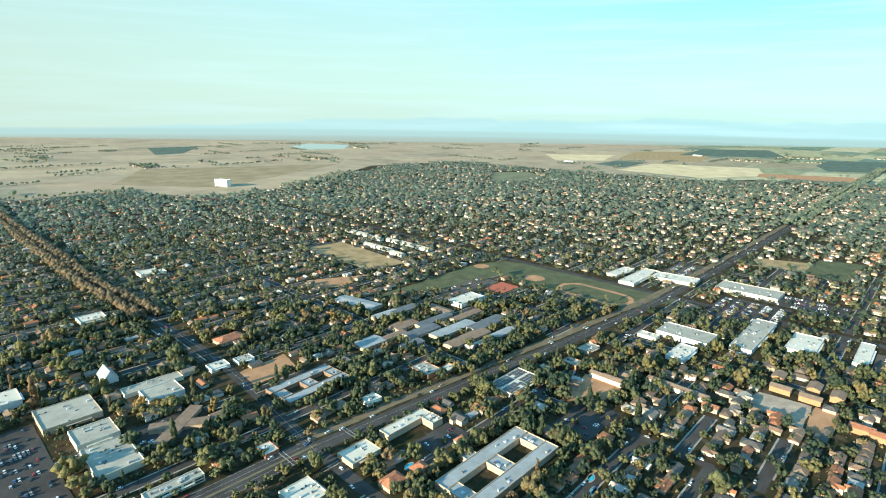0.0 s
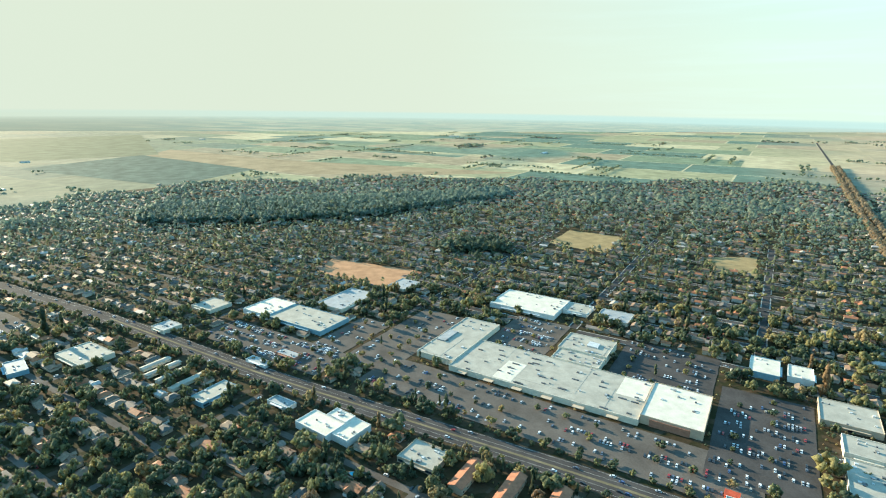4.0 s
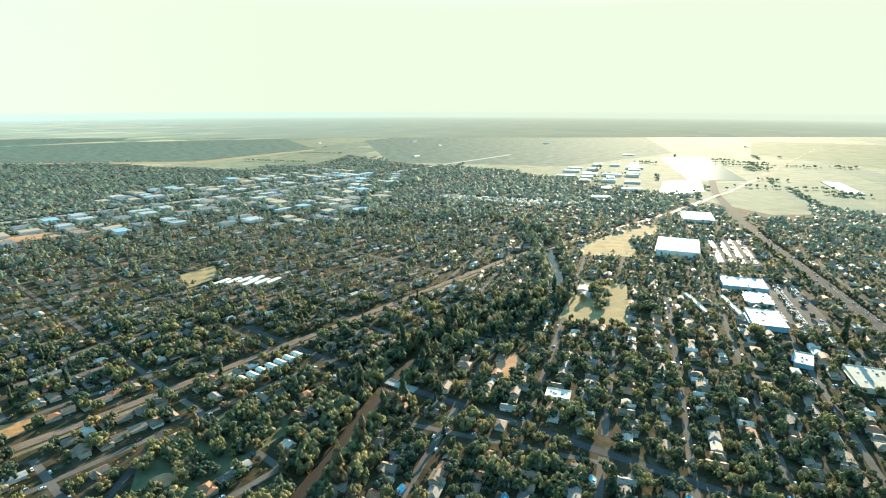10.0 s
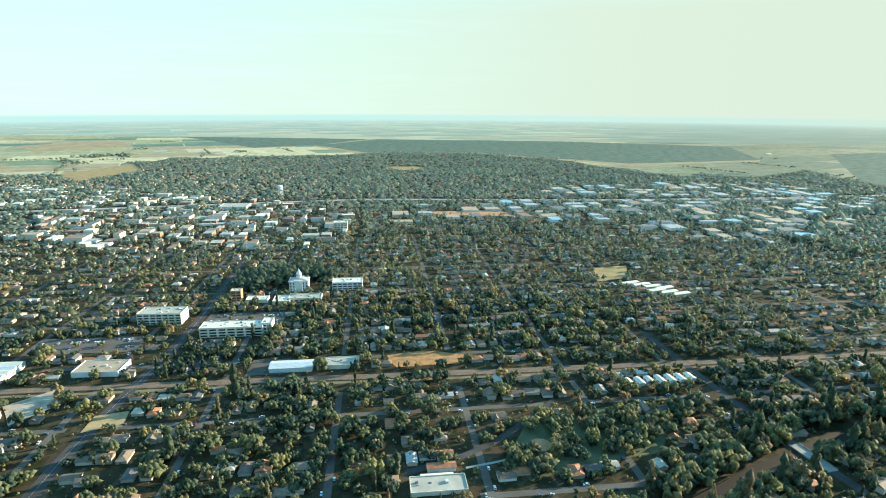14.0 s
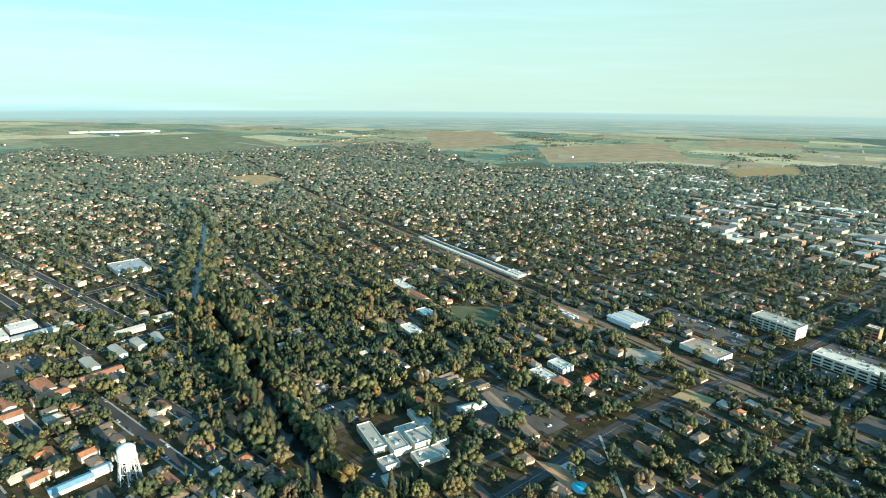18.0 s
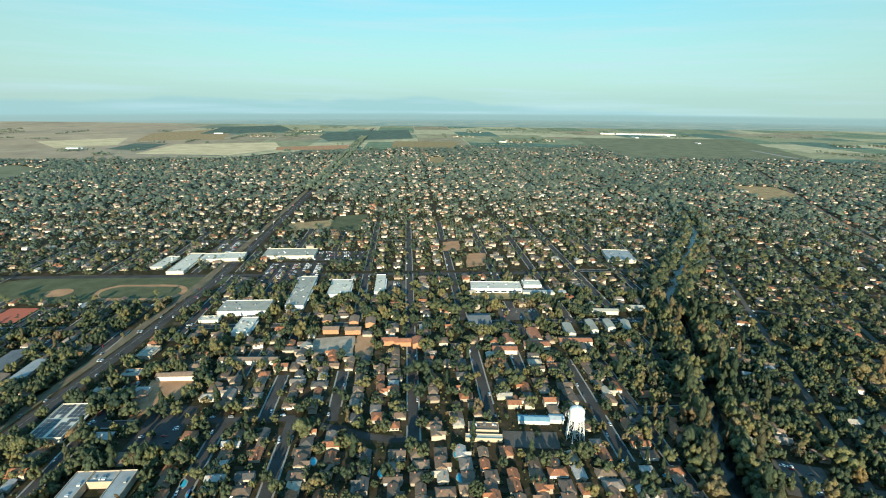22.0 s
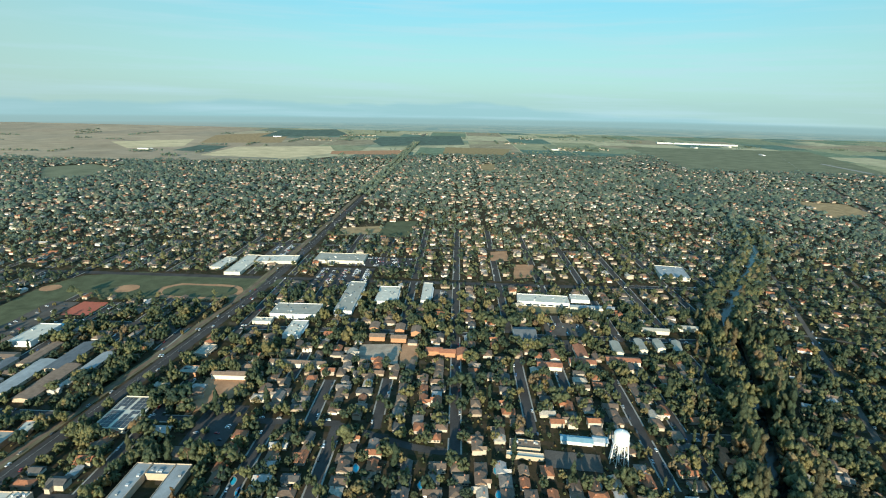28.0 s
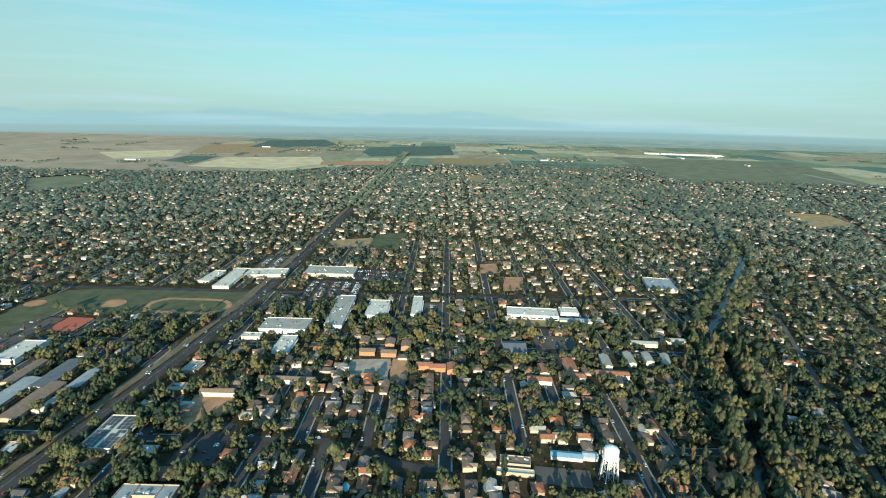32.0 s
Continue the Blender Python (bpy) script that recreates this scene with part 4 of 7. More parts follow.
lot("parking_big", 460, 690, 100, 90, 44, 0.45, mat=ASPHALT)
lot("parking_strip", 455, 885, 110, 42, 44, 0.5)
lot("parking_strip_b", 555, 720, 120, 60, 132, 0.3, mat=ASPHALT)
lot("parking_church", 553, 336, 52, 40, 132, 0.35)
lot("parking_hospital", 412, -150, 84, 26, 27, 0.15)
lot("parking_drive", 444, -112, 34, 44, 27, 0.12)
poly_patch("court_yard", [(438, -79), (464, -124), (378, -165), (367, -124)], ASPHALT, "dark asphalt court between low buildings", "yard")
poly_patch("yard_pale", [(596, -29), (574, -53), (600, -50), (641, -37)], TAN, "pale bare yard beside a white hall", "yard")
poly_patch("yard_tracks", [(514, -307), (498, -343), (469, -317), (477, -284)], GRAVEL, "gravel yard beside the railway", "yard")
poly_patch("dry_plot", [(410, -296), (420, -320), (399, -336), (385, -314)], DRY, "dry grass plot beside the road", "yard")
poly_patch("depot_court", [(351, -450), (329, -460), (322, -435), (342, -422)], ASPHALT, "asphalt court before the white sheds", "yard")
lot("parking_office_front", 412, -425, 66, 40, 34, 0.15, mat=ASPHALT)
for i in range(3):
    for j in range(6):
        a, b = -28 + j * 11 + (i % 2) * 4, -17 + i * 16
        ROWS.append((412 + 0.83 * a - 0.56 * b, -425 + 0.56 * a + 0.83 * b, 0.62 + 0.08 * ((i * 5 + j * 3) % 4)))
lot("parking_hospital_b", 425, 10, 40, 34, 24, 0.25)
lot("parking_tower", 336, 186, 44, 22, 128, 0.06)
lot("parking_court", 440, -560, 100, 40, 24, 0.35)
lot("parking_offices", 560, -430, 120, 44, 24, 0.3)
lot("parking_depot", 330, -450, 40, 36, 24, 0.06)
lot("parking_yard", 522, 525, 50, 26, 44, 0.4)

block("big_box_store", "large pale-roofed store behind the mall", *N(-258, 639), 90, 62, 44, 8, WHITEWALL, WHITE, 14)
block("big_box_store", "lower pale annex beside the large store", *N(-196, 654), 32, 31, 44, 6.5, WHITEWALL, PALE, 5)
block("retail_store", "low grey-roofed store beside the big store", -561, 367, 40, 35, 44, 6, STUCCO, GREYROOF, 6)
block("retail_store", "white-roofed flat store by the avenue", *N(-543, 443), 45, 50, 44, 8, WHITEWALL, WHITE, 6)
block("retail_store", "long pale-roofed store row by the avenue", *N(-474, 443), 90, 50, 44, 7, BLUEMETAL, PALE, 14)
block("retail_store", "long grey-roofed store by the avenue", -708, 42, 72, 46, 134, 6, STUCCO, GREYROOF, 8)
block("retail_store", "pale store behind the grey store", -729, -135, 38, 34, 44, 6, STUCCO, PALE, 4)
block("shop", "blue-grey shop beside the bare field", -751, 129, 41, 32, 134, 5, STUCCO, GREYROOF, 5)
block("bank_canopy", "low dark-roofed bank by the avenue", -555, -32, 30, 12, 44, 4.5, BRICK, GREYROOF, 3)
block("petrol_canopy", "flat grey canopy of a forecourt", -455, -36, 26, 11, 44, 5, WHITEWALL, GREYROOF, 2)
block("petrol_canopy", "flat grey canopy of a forecourt", -545, -62, 30, 10, 44, 4, WHITEWALL, GREYROOF, 2)
office = empty("office_building", -405, 6, 40)
tagged(office, "white stepped office with pale roofs", "office")
shell(office, [(-27, -16, 10, 6, 6.5), (10.3, -10, 28, 18, 6), (-12, 6.3, 10, 18, 7.5)], WHITEWALL, WHITE, 4, 21)
keep_clear(-405, 6, 62, 42, 40)
block("office_building", "square pale-roofed office by the avenue", -348, 73, 33, 26, 44, 6, TANWALL, PALE, 8, bands=1)
for k in range(3):
    gabled("apartment_block", "low apartment block with a red roof and pale walkway roofs", -318 + k * 22, 98 + k * 25, 34, 11, 134, 5.5, 1.8, TANWALL, TILE, "apartments", "apartment blocks by the avenue", 6)
block("retail_store", "pale flat-roofed store beside the mall lot", -310, 441, 44, 42, 44, 7, TANWALL, PALE, 7)
block("retail_store", "pale flat-roofed store with a tall front wall", -269, 409, 31, 29, 44, 7, STUCCO, PALE, 6)
block("retail_store", "pale flat-roofed store facing the avenue", -237, 376, 47, 32, 134, 7, STUCCO, PALE, 12)
block("warehouse", "plain white windowless hall with a pale roof", -243, 474, 32, 27, 44, 9, WHITEWALL, PALE, 1)
block("shop_row", "long low pale shop row", -262, 495, 54, 15, 44, 5, STUCCO, PALE, 4)
block("theatre", "white flat-roofed hall behind the mall", -401, 441, 39, 27, 134, 8, BLUEMETAL, WHITE, 2)
block("theatre", "small white flat-roofed hall", -380, 464, 29, 22, 134, 8, WHITEWALL, WHITE, 2)
block("office_row", "two-storey row with a pale roof along the avenue", -205, 311, 36, 10, 44, 7, STUCCO, PALE, 9, bands=2)
block("office_row", "two-storey row with a pale roof along the avenue", -175, 341, 40, 10, 44, 7, STUCCO, PALE, 9, bands=2)
fast = block("restaurant", "small restaurant with a red porch roof", -242, 265, 18, 16, 134, 4.8, WHITEWALL, PALE, 5)
v, f = boxes((9.2, 0, 0, 17, 9, 3.4))
v += [(8.8, -0.5, 3.4), (17.4, -0.5, 3.4), (13.1, -0.5, 6.4), (8.8, 9.5, 3.4), (17.4, 9.5, 3.4), (13.1, 9.5, 6.4)]
put("porch_roof", mesh_of("porch_roof", v, f + [(8, 9, 10), (12, 11, 13), (8, 10, 13, 11), (9, 12, 13, 10)], [RED]), fast, None, "bright red gabled porch roof")
xo = empty("cross_office", -205, 421, 0)
tagged(xo, "brown-roofed office with crossing wings", "office")
for rot_, w_ in ((84, 58), (14, 46)):
    c_ = put("wing", mesh_of("wing", *boxes((-w_ / 2, -5, 0, w_ / 2, 5, 4.0 if rot_ > 50 else 3.9)), [TANWALL]), xo, pose(0, 0, 0, 0, 0, rot_))
    put("wing_roof", mesh_of("wing_roof", *boxes((-w_ / 2 - 1, -6, 4.0 if rot_ > 50 else 3.9, w_ / 2 + 1, 6, 4.5 if rot_ > 50 else 4.3)), [BROWNROOF]), xo, pose(0, 0, 0, 0, 0, rot_))
keep_clear(-205, 421, 50, 50, 44)
ring_b = empty("medical_centre", -109, 493, 48)
tagged(ring_b, "low grey-roofed medical centre round small courts", "clinic")
shell(ring_b, [(-36, -20, 36, -8, 3.8), (-36, 8, 36, 20, 3.8), (-36, -7.7, -24, 7.7, 3.7), (-6, -7.7, 6, 7.7, 3.7), (24, -7.7, 36, 7.7, 3.7)], BROWNROOF, GREYROOF, 3, 33)
keep_clear(-109, 493, 76, 44, 48)
gabled("church", "white church with a steep roof", -313, 510, 22, 13, 134, 5, 8, WHITEWALL, GREYROOF, "church", "", 3)
gabled("hall", "hall with an orange hipped roof", -224, 605, 32, 20, 50, 4, 3.5, TANWALL, TILE, "hall", "", 5, True)
block("clinic", "white clinic with a stepped roof", -212, 533, 20, 15, 44, 5, WHITEWALL, WHITE, 4)
block("clinic", "white clinic wing with flat roof", -190, 549, 18, 14, 44, 4.5, WHITEWALL, PALE, 4)
block("store", "white-roofed store among trees", -421, 671, 30, 25, 44, 6, STUCCO, WHITE, 4)
block("store", "white-roofed store among trees", -447, 876, 30, 28, 44, 6, STUCCO, WHITE, 4)
block("store", "white-roofed store among trees", -432, 880, 20, 18, 44, 6, STUCCO, WHITE, 4)
block("lumber_store", "white-roofed warehouse store beside a car lot", -771, -501, 62, 52, 134, 8, BLUEMETAL, WHITE, 6)
block("lumber_store", "blue-roofed shed between the stores", -728, -448, 50, 32, 44, 6, METAL, BLUEMETAL, 2)
block("lumber_store", "white-roofed warehouse store beside a car lot", -662, -393, 62, 40, 44, 8, BLUEMETAL, WHITE, 6)
block("store", "pale-roofed store between two roads", -604, -244, 52, 36, 44, 7, STUCCO, PALE, 9)
block("store", "small grey-blue store by the avenue", -666, -177, 26, 24, 44, 6, STUCCO, GREYROOF, 4)
block("store", "blue and white auto shop", -589, -302, 34, 18, 30, 6, BLUEMETAL, GREYROOF, 3)
block("mill", "large white plant with silos", -860, -700, 116, 76, 40, 12, WHITEWALL, WHITE, 14)
block("warehouse", "white warehouse beside the mill", -1163, -900, 110, 72, 44, 8, WHITEWALL, WHITE, 8)
for k, (x, y, w) in enumerate(((-552, -156, 36), (-536, -145, 30), (-520, -125, 42), (-566, -166, 30))):
    gabled("storage_row", "long low storage row with a pale roof", x, y, w, 7, 134, 3.2, 0.8, STUCCO, PALE, "storage", "storage rows", 0)
block("office_building", "blue-grey office with a pale roof", -487, -98, 38, 20, 134, 6, BLUEMETAL, PALE, 5, bands=1)
block("hall", "white low hall among the trees", -305, -364, 23, 17, 134, 5, STUCCO, WHITE, 3)
block("carport_row", "long bright white carport roof", -640, -480, 78, 6, 60, 3, WHITEWALL, WHITE, 0, lite=True)
block("carport_row", "long bright white carport roof", -676, -452, 78, 6, 55, 3, WHITEWALL, WHITE, 0, lite=True)

# along the avenue to the north-east
solar = block("solar_office", "white flat-roofed building covered with dark solar panels", 97, 490, 50, 28, 44, 6, STUCCO, WHITE, 0, bands=1)
for i in range(9):
    for j in range(6):
        x0, y0 = -23.2 + i * 5.1 + (1.2 if i > 4 else 0), -12.6 + j * 3.9 + (2.4 if j > 2 else 0)
        if (i * 5 + j * 3) % 11 != 4:
            box_part("solar_panel", PANEL, solar, (x0, y0, 4.5, x0 + 4.3, y0 + 3.2, 4.85))
ub = empty("care_home", *N(293, 214), 44)
tagged(ub, "large pale-roofed building round two courtyards", "care home")
shell(ub, [(-50, -21, 50, -9, 5.5), (-50, 9, 50, 21, 5.5), (-50, -8.7, -38, 8.7, 5.3), (-6, -8.7, 8, 8.7, 5.3), (38, -8.7, 50, 8.7, 5.3), (-14, 21.3, -2, 30, 5.2)], TANWALL, GREYROOF, 4, 9)
keep_clear(*N(293, 216), 106, 50, 44)
block("shop", "shop with a white flat roof by the crossing", -47, 378, 28, 20, 44, 5, TANWALL, WHITE, 6)
plaza = empty("shop_plaza", -6, 414, 44)
tagged(plaza, "L-shaped shop row with tan walls and a white roof", "shops")
shell(plaza, [(-26, 0, 24, 12, 5.5), (12, -14, 24, -0.3, 6)], TANWALL, WHITE, 6, 77)
keep_clear(-6, 414, 56, 30, 44)
gabled("house_row", "tile-roofed restaurant with hipped roof", -19, 343, 17, 13, 44, 4, 3.2, TANWALL, TILE, "restaurant", "", 4, True)
gabled("house_row", "tile-roofed restaurant with hipped roof", 2, 356, 14, 12, 134, 4, 3, TANWALL, TILE, "restaurant", "", 4, True)
gabled("house_row", "tile-roofed shop among parked cars", 38, 390, 15, 11, 134, 4, 2.6, STUCCO, TILE, "shop", "", 4, True)
block("shop", "white-roofed shop by the crossing", -81, 330, 26, 24, 134, 6, STUCCO, WHITE, 7)
block("restaurant", "small white-roofed restaurant by the crossing", -121, 385, 16, 12, 134, 4.5, BRICK, WHITE, 4)
block("restaurant", "small white restaurant by the avenue", -45, 461, 17, 13, 44, 4.5, STUCCO, WHITE, 4)
block("motel", "orange-walled two-storey office by the avenue", 8, 519, 26, 20, 134, 6, ORANGEWALL, PALE, 8, bands=2)
block("motel", "small orange-walled wing of the office", 31, 522, 18, 11, 54, 4.5, ORANGEWALL, WHITE, 3)
block("restaurant", "orange-walled restaurant with a white roof", 197, 569, 24, 15, 40, 5, TANWALL, PALE, 5)
block("restaurant", "tan restaurant with a pale roof", 168, 533, 19, 15, 130, 5, ORANGEWALL, PALE, 5)
block("restaurant", "yellow restaurant beside the avenue", 283, 605, 23, 13, 134, 5, STUCCO, WHITE, 4)
for k, (x, y, w, d, r_) in enumerate(((-86, 727, 70, 26, 145), (-19, 644, 36, 20, 46), (4, 623, 50, 17, 44), (43, 629, 68, 17, 44), (59, 601, 68, 18, 44), (88, 648, 62, 18, 44), (-58, 590, 34, 22, 44),
                                      (-30, 610, 34, 10, 44), (20, 660, 60, 12, 44), (-45, 680, 40, 14, 44), (64, 676, 52, 12, 44), (-20, 700, 44, 16, 44), (100, 612, 50, 12, 44), (30, 700, 40, 14, 134), (-8, 585, 30, 14, 44))):
    gabled("classroom_block", "long low grey-roofed classroom block", x, y, w, d, r_, 3.6, 1.2, TANWALL, (GREYROOF, BROWNROOF, DARKROOF)[k % 3], "school", "classroom blocks", 6)
block("gymnasium", "white-roofed school gymnasium by the fields", 69, 735, 50, 26, 44, 8, WHITEWALL, WHITE, 3)
patch("pool", 92, 752, 25, 16, 44, POOL, "bright blue school swimming pool", "pool", 0.08)
block("warehouse_store", "big white-fronted store with a pale roof", 330, 604, 60, 38, 134, 8, WHITEWALL, PALE, 6)
block("warehouse_store", "long pale-roofed store row", 414, 601, 118, 24, 44, 7, WHITEWALL, PALE, 18)
block("warehouse_store", "white-roofed workshop beside a yard", 459, 574, 62, 30, 44, 6, WHITEWALL, WHITE, 8)
block("warehouse_store", "narrow white-roofed shed on the lot", 508, 544, 76, 14, 44, 6, WHITEWALL, WHITE, 3)
block("supermarket", "wide supermarket with a pale roof and cream front", 513, 772, 86, 46, 134, 7, STUCCO, PALE, 10)
block("shop_row", "cream shop row bending round a lot", 370, 848, 100, 26, 44, 6, STUCCO, WHITE, 8)
block("shop_row", "cream shop row bending round a lot", 425, 838, 72, 36, 140, 6, STUCCO, WHITE, 8)
block("shop_row", "cream shop row by the strip", 349, 878, 60, 20, 40, 5, STUCCO, WHITE, 5)
block("workshop", "white-roofed workshop with rooftop units", 300, 554, 44, 20, 44, 6, WHITEWALL, WHITE, 10)
block("school_hall", "white school hall with a long lit front", 609, 411, 72, 30, 130, 8, WHITEWALL, WHITE, 7, bands=1)
block("school_hall", "low white school wing", 657, 381, 26, 22, 132, 6, WHITEWALL, WHITE, 3)
gabled("school_wing", "low school wing with a grey roof", 640, 350, 60, 10, 130, 3.6, 1.2, STUCCO, GREYROOF, "school", "", 6)
gabled("gathering_hall", "white hall with a dark gabled roof", 496, 357, 26, 30, 134, 6, 4, WHITEWALL, DARKROOF, "hall", "", 3)
block("school_building", "grey-roofed school by the creek", 884, 344, 64, 46, 34, 7, STUCCO, GREYROOF, 8)
gabled("garage_shed", "open equipment shed with a pale blue metal roof", 359, 198, 26, 8, 128, 3.6, 1.2, WHITEWALL, BLUEMETAL, "shed", "", 0)
gabled("garage_shed", "small pale metal shed by the tower", 373, 184, 12, 8, 128, 3.6, 1.2, WHITEWALL, METAL, "shed", "", 0)
block("fire_station", "tan low station with white doors", 321, 223, 25, 11, 128, 5, TANWALL, BROWNROOF, 4)
block("fire_station", "tan low station wing with pale roof", 311, 215, 30, 6, 128, 4, TANWALL, WHITE, 0, lite=True)
for k, (x, y, w, d, r_) in enumerate(((194, 495, 38, 8, 134), (250, 480, 40, 9, 132), (204, 487, 36, 8, 134), (266, 462, 30, 9, 132), (522, 242, 36, 12, 130), (485, 270, 28, 13, 130), (505, 285, 30, 12, 44), (452, 290, 26, 12, 130), (474, 300, 22, 10, 44),
                                      (545, 262, 30, 10, 40), (572, 246, 30, 9, 40), (590, 232, 24, 9, 40), (600, 215, 30, 9, 30), (628, 255, 34, 9, 130), (665, 232, 30, 9, 130))):
    gabled("apartment_block", "long apartment block with a tile roof" if k > 3 else "long low apartment row with pale walls", x, y, w, d, r_, 5.0, 1.6, STUCCO, TILE if 3 < k < 9 else PALE if k > 8 else BROWNROOF, "apartments", "apartment blocks", 6)
for k, (x, y) in enumerate(((375, 495), (376, 450), (405, 452), (360, 470), (395, 470), (392, 385), (402, 372), (384, 398))):
    gabled("apartment_block", "orange stucco apartment block with a tile roof", x, y, 18, 11, 44 + 90 * (k % 2), 5.4, 1.8, ORANGEWALL, TILE if k > 4 else BROWNROOF, "apartments", "orange apartment blocks", 4)

# south of the creek: hospital, offices, railway
hosp = empty("hospital", 366, -26, 20)
tagged(hosp, "white stepped hospital wings with flat roofs", "hospital")
shell(hosp, [(2, 1, 39, 13, 5.2), (-8, -13, 14, 0.7, 6), (-11, -34, 8, -16, 8), (-13, -46, 40, -34.3, 5), (-28, -38, -13.3, -11, 4.2), (-20, 1, -8.3, 15, 4.2), (-7.9, -15.7, 6, -13.3, 4.2), (-40, 13, -27, 20, 3.6), (8.3, -34, 22, -13.3, 4.4)], STUCCO, PALE, 3, 50)
keep_clear(366, -26, 96, 84, 20)
block("office_building", "white two-storey office with window rows", 478, -212, 22, 16, 24, 7, WHITEWALL, WHITE, 4, bands=2)
block("clinic", "white-roofed clinic among trees", 463, -188, 26, 15, 24, 5, STUCCO, WHITE, 5)
gabled("hall", "hall with a bright red metal roof", 447, -229, 21, 10, 114, 4.2, 2.6, TANWALL, RED, "hall", "", 3)
gabled("hall", "house with an orange tiled roof", 446, -200, 18, 14, 24, 4, 2.2, TANWALL, TILE, "hall", "", 3, True)
block("office_building", "small white building by the creek road", 592, -68, 27, 16, 24, 5, WHITEWALL, WHITE, 3)
block("school_building", "cream school wing with a tiled corner", 747, -75, 50, 16, 24, 6, STUCCO, WHITE, 4)
gabled("school_building", "school wing with a red-brown roof", 700, -92, 40, 12, 24, 5, 2, STUCCO, TILE, "school", "", 5)
block("school_building", "pale school block with a blue roof", 640, -95, 30, 14, 24, 4.5, STUCCO, BLUEMETAL, 3)
for k in range(4):
    gabled("warehouse", "white ridged warehouse beside the railway", 578 + 3.5 * k, -332 - 9 * k, 36, 9, 24, 6, 1.6, WHITEWALL, WHITE if k % 2 else METAL, "warehouse", "ridged warehouses by the railway", 0)
block("warehouse", "pale-roofed warehouse with a white wall", 490, -388, 46, 28, 22, 7, WHITEWALL, TANROOF, 4)
block("depot", "long white freight building with a pale roof", 262, -478, 44, 20, 24, 6, STUCCO, PALE, 6)
gabled("depot", "long metal-roofed freight shed", 305, -455, 44, 18, 24, 5, 1.8, WHITEWALL, METAL, "depot", "", 0)
block("depot", "small white depot at the end of the siding", 787, -262, 30, 14, 24, 5, WHITEWALL, WHITE, 2)
for k in range(3):
    gabled("storage_row", "narrow brown-roofed storage row on an asphalt court", 461 + k * 6.6, -93 + k * 3.6, 27, 3.6, -62, 2.8, 0.6, STUCCO, BROWNROOF, "storage", "brown storage rows", 0)
gabled("hall", "long white metal-roofed hall", 416, -103, 26, 8, -74, 3.6, 1.2, WHITEWALL, WHITE, "hall", "", 3)
gabled("workshop", "small white workshop beside storage rows", 481, -67, 15, 9, -60, 3.2, 1.6, WHITEWALL, PALE, "workshop", "", 3)
gabled("workshop", "small tan-roofed shed on an asphalt court", 450, -121, 14, 6, -66, 3.0, 0.9, TANWALL, BROWNROOF, "workshop", "", 2)
gabled("carport", "long low carport with a grey-brown roof", 401, -133, 76, 9, 18, 2.8, 0.8, STUCCO, BROWNROOF, "carport", "", 0)
block("office_tower", "four-storey office with dark window bands", 534, -518, 54, 26, 22, 15, STUCCO, PALE, 8, bands=4)
block("office_building", "long cream office with window bands", 424, -514, 74, 22, 24, 12, STUCCO, WHITE, 12, bands=3)
block("office_building", "cream end tower of the office", 388, -534, 12, 18, 24, 14, WHITEWALL, WHITE, 2, bands=3)
block("county_office", "white three-storey county office", 372, -719, 46, 24, 24, 12, WHITEWALL, WHITE, 6, bands=3)
block("court_wing", "low pale stepped civic building", 405, -650, 46, 22, 24, 7, STUCCO, PALE, 6, bands=1)
block("court_wing", "low pale civic wing with flat roof", 432, -632, 24, 26, 24, 6, STUCCO, WHITE, 3)
block("hotel", "orange brick five-storey block", 494, -613, 14, 12, 24, 17, ORANGEWALL, WHITE, 2, bands=4)
block("civic_hall", "white-roofed low hall with a red end", 466, -622, 30, 18, 24, 6, STUCCO, WHITE, 4)
for k in range(7):
    gabled("cottage_row", "small white-roofed cottage in a row beside the railway", -39 - k * 10.2, -533 - k * 5.5, 13, 6.5, 118, 3.0, 1.0, WHITEWALL, WHITE, "cottage", "cottages beside the railway", 2)
th = empty("round_pool", 304, -158)
tagged(th, "round turquoise pool with a pale rim", "pool")
put("water", mesh_of("water", *[[(6.2 * math.cos(i * 0.2618), 6.2 * math.sin(i * 0.2618), 0.55) for i in range(24)], [tuple(range(24))]], [POOL]), th)
v, f = [(r_ * math.cos(i * 0.2618), r_ * math.sin(i * 0.2618), z_) for r_, z_ in ((6.2, 0.3), (6.2, 0.75), (7.0, 0.75), (7.0, 0)) for i in range(24)], [(k * 24 + i, k * 24 + (i + 1) % 24, k * 24 + 24 + (i + 1) % 24, k * 24 + 24 + i) for k in range(3) for i in range(24)]
put("rim", mesh_of("rim", v, f, [CONCRETE]), th)
keep_clear(304, -158, 18, 18, 0)
for x, y, w, d in ((-538, -598, 22, 14), (-522, -574, 16, 12), (-507, -532, 14, 10)):
    gabled("park_hall", "low hall with a grey roof in the park meadow", x, y, w, d, 44, 3.6, 1.6, STUCCO, GREYROOF, "hall", "", 2)
for k in range(16):
    ROWS.append((-530 + rng.uniform(-55, 55), -560 + rng.uniform(-50, 50), rng.uniform(0.6, 1.2)))
block("market", "white-roofed market hall in the old town", 985, -1248, 74, 60, 24, 8, WHITEWALL, PALE, 6)
block("high_office", "six-storey cream office block", 569, -1076, 30, 24, 24, 22, STUCCO, WHITE, 4, bands=5)
gabled("market_row", "low row with an orange roof", 104, -345, 22, 7, 24, 3.5, 1.2, WHITEWALL, TILE, "shop", "", 3)
block("market_row", "low pale-roofed shed by the road", 100, -325, 42, 18, 24, 4, STUCCO, PALE, 3)
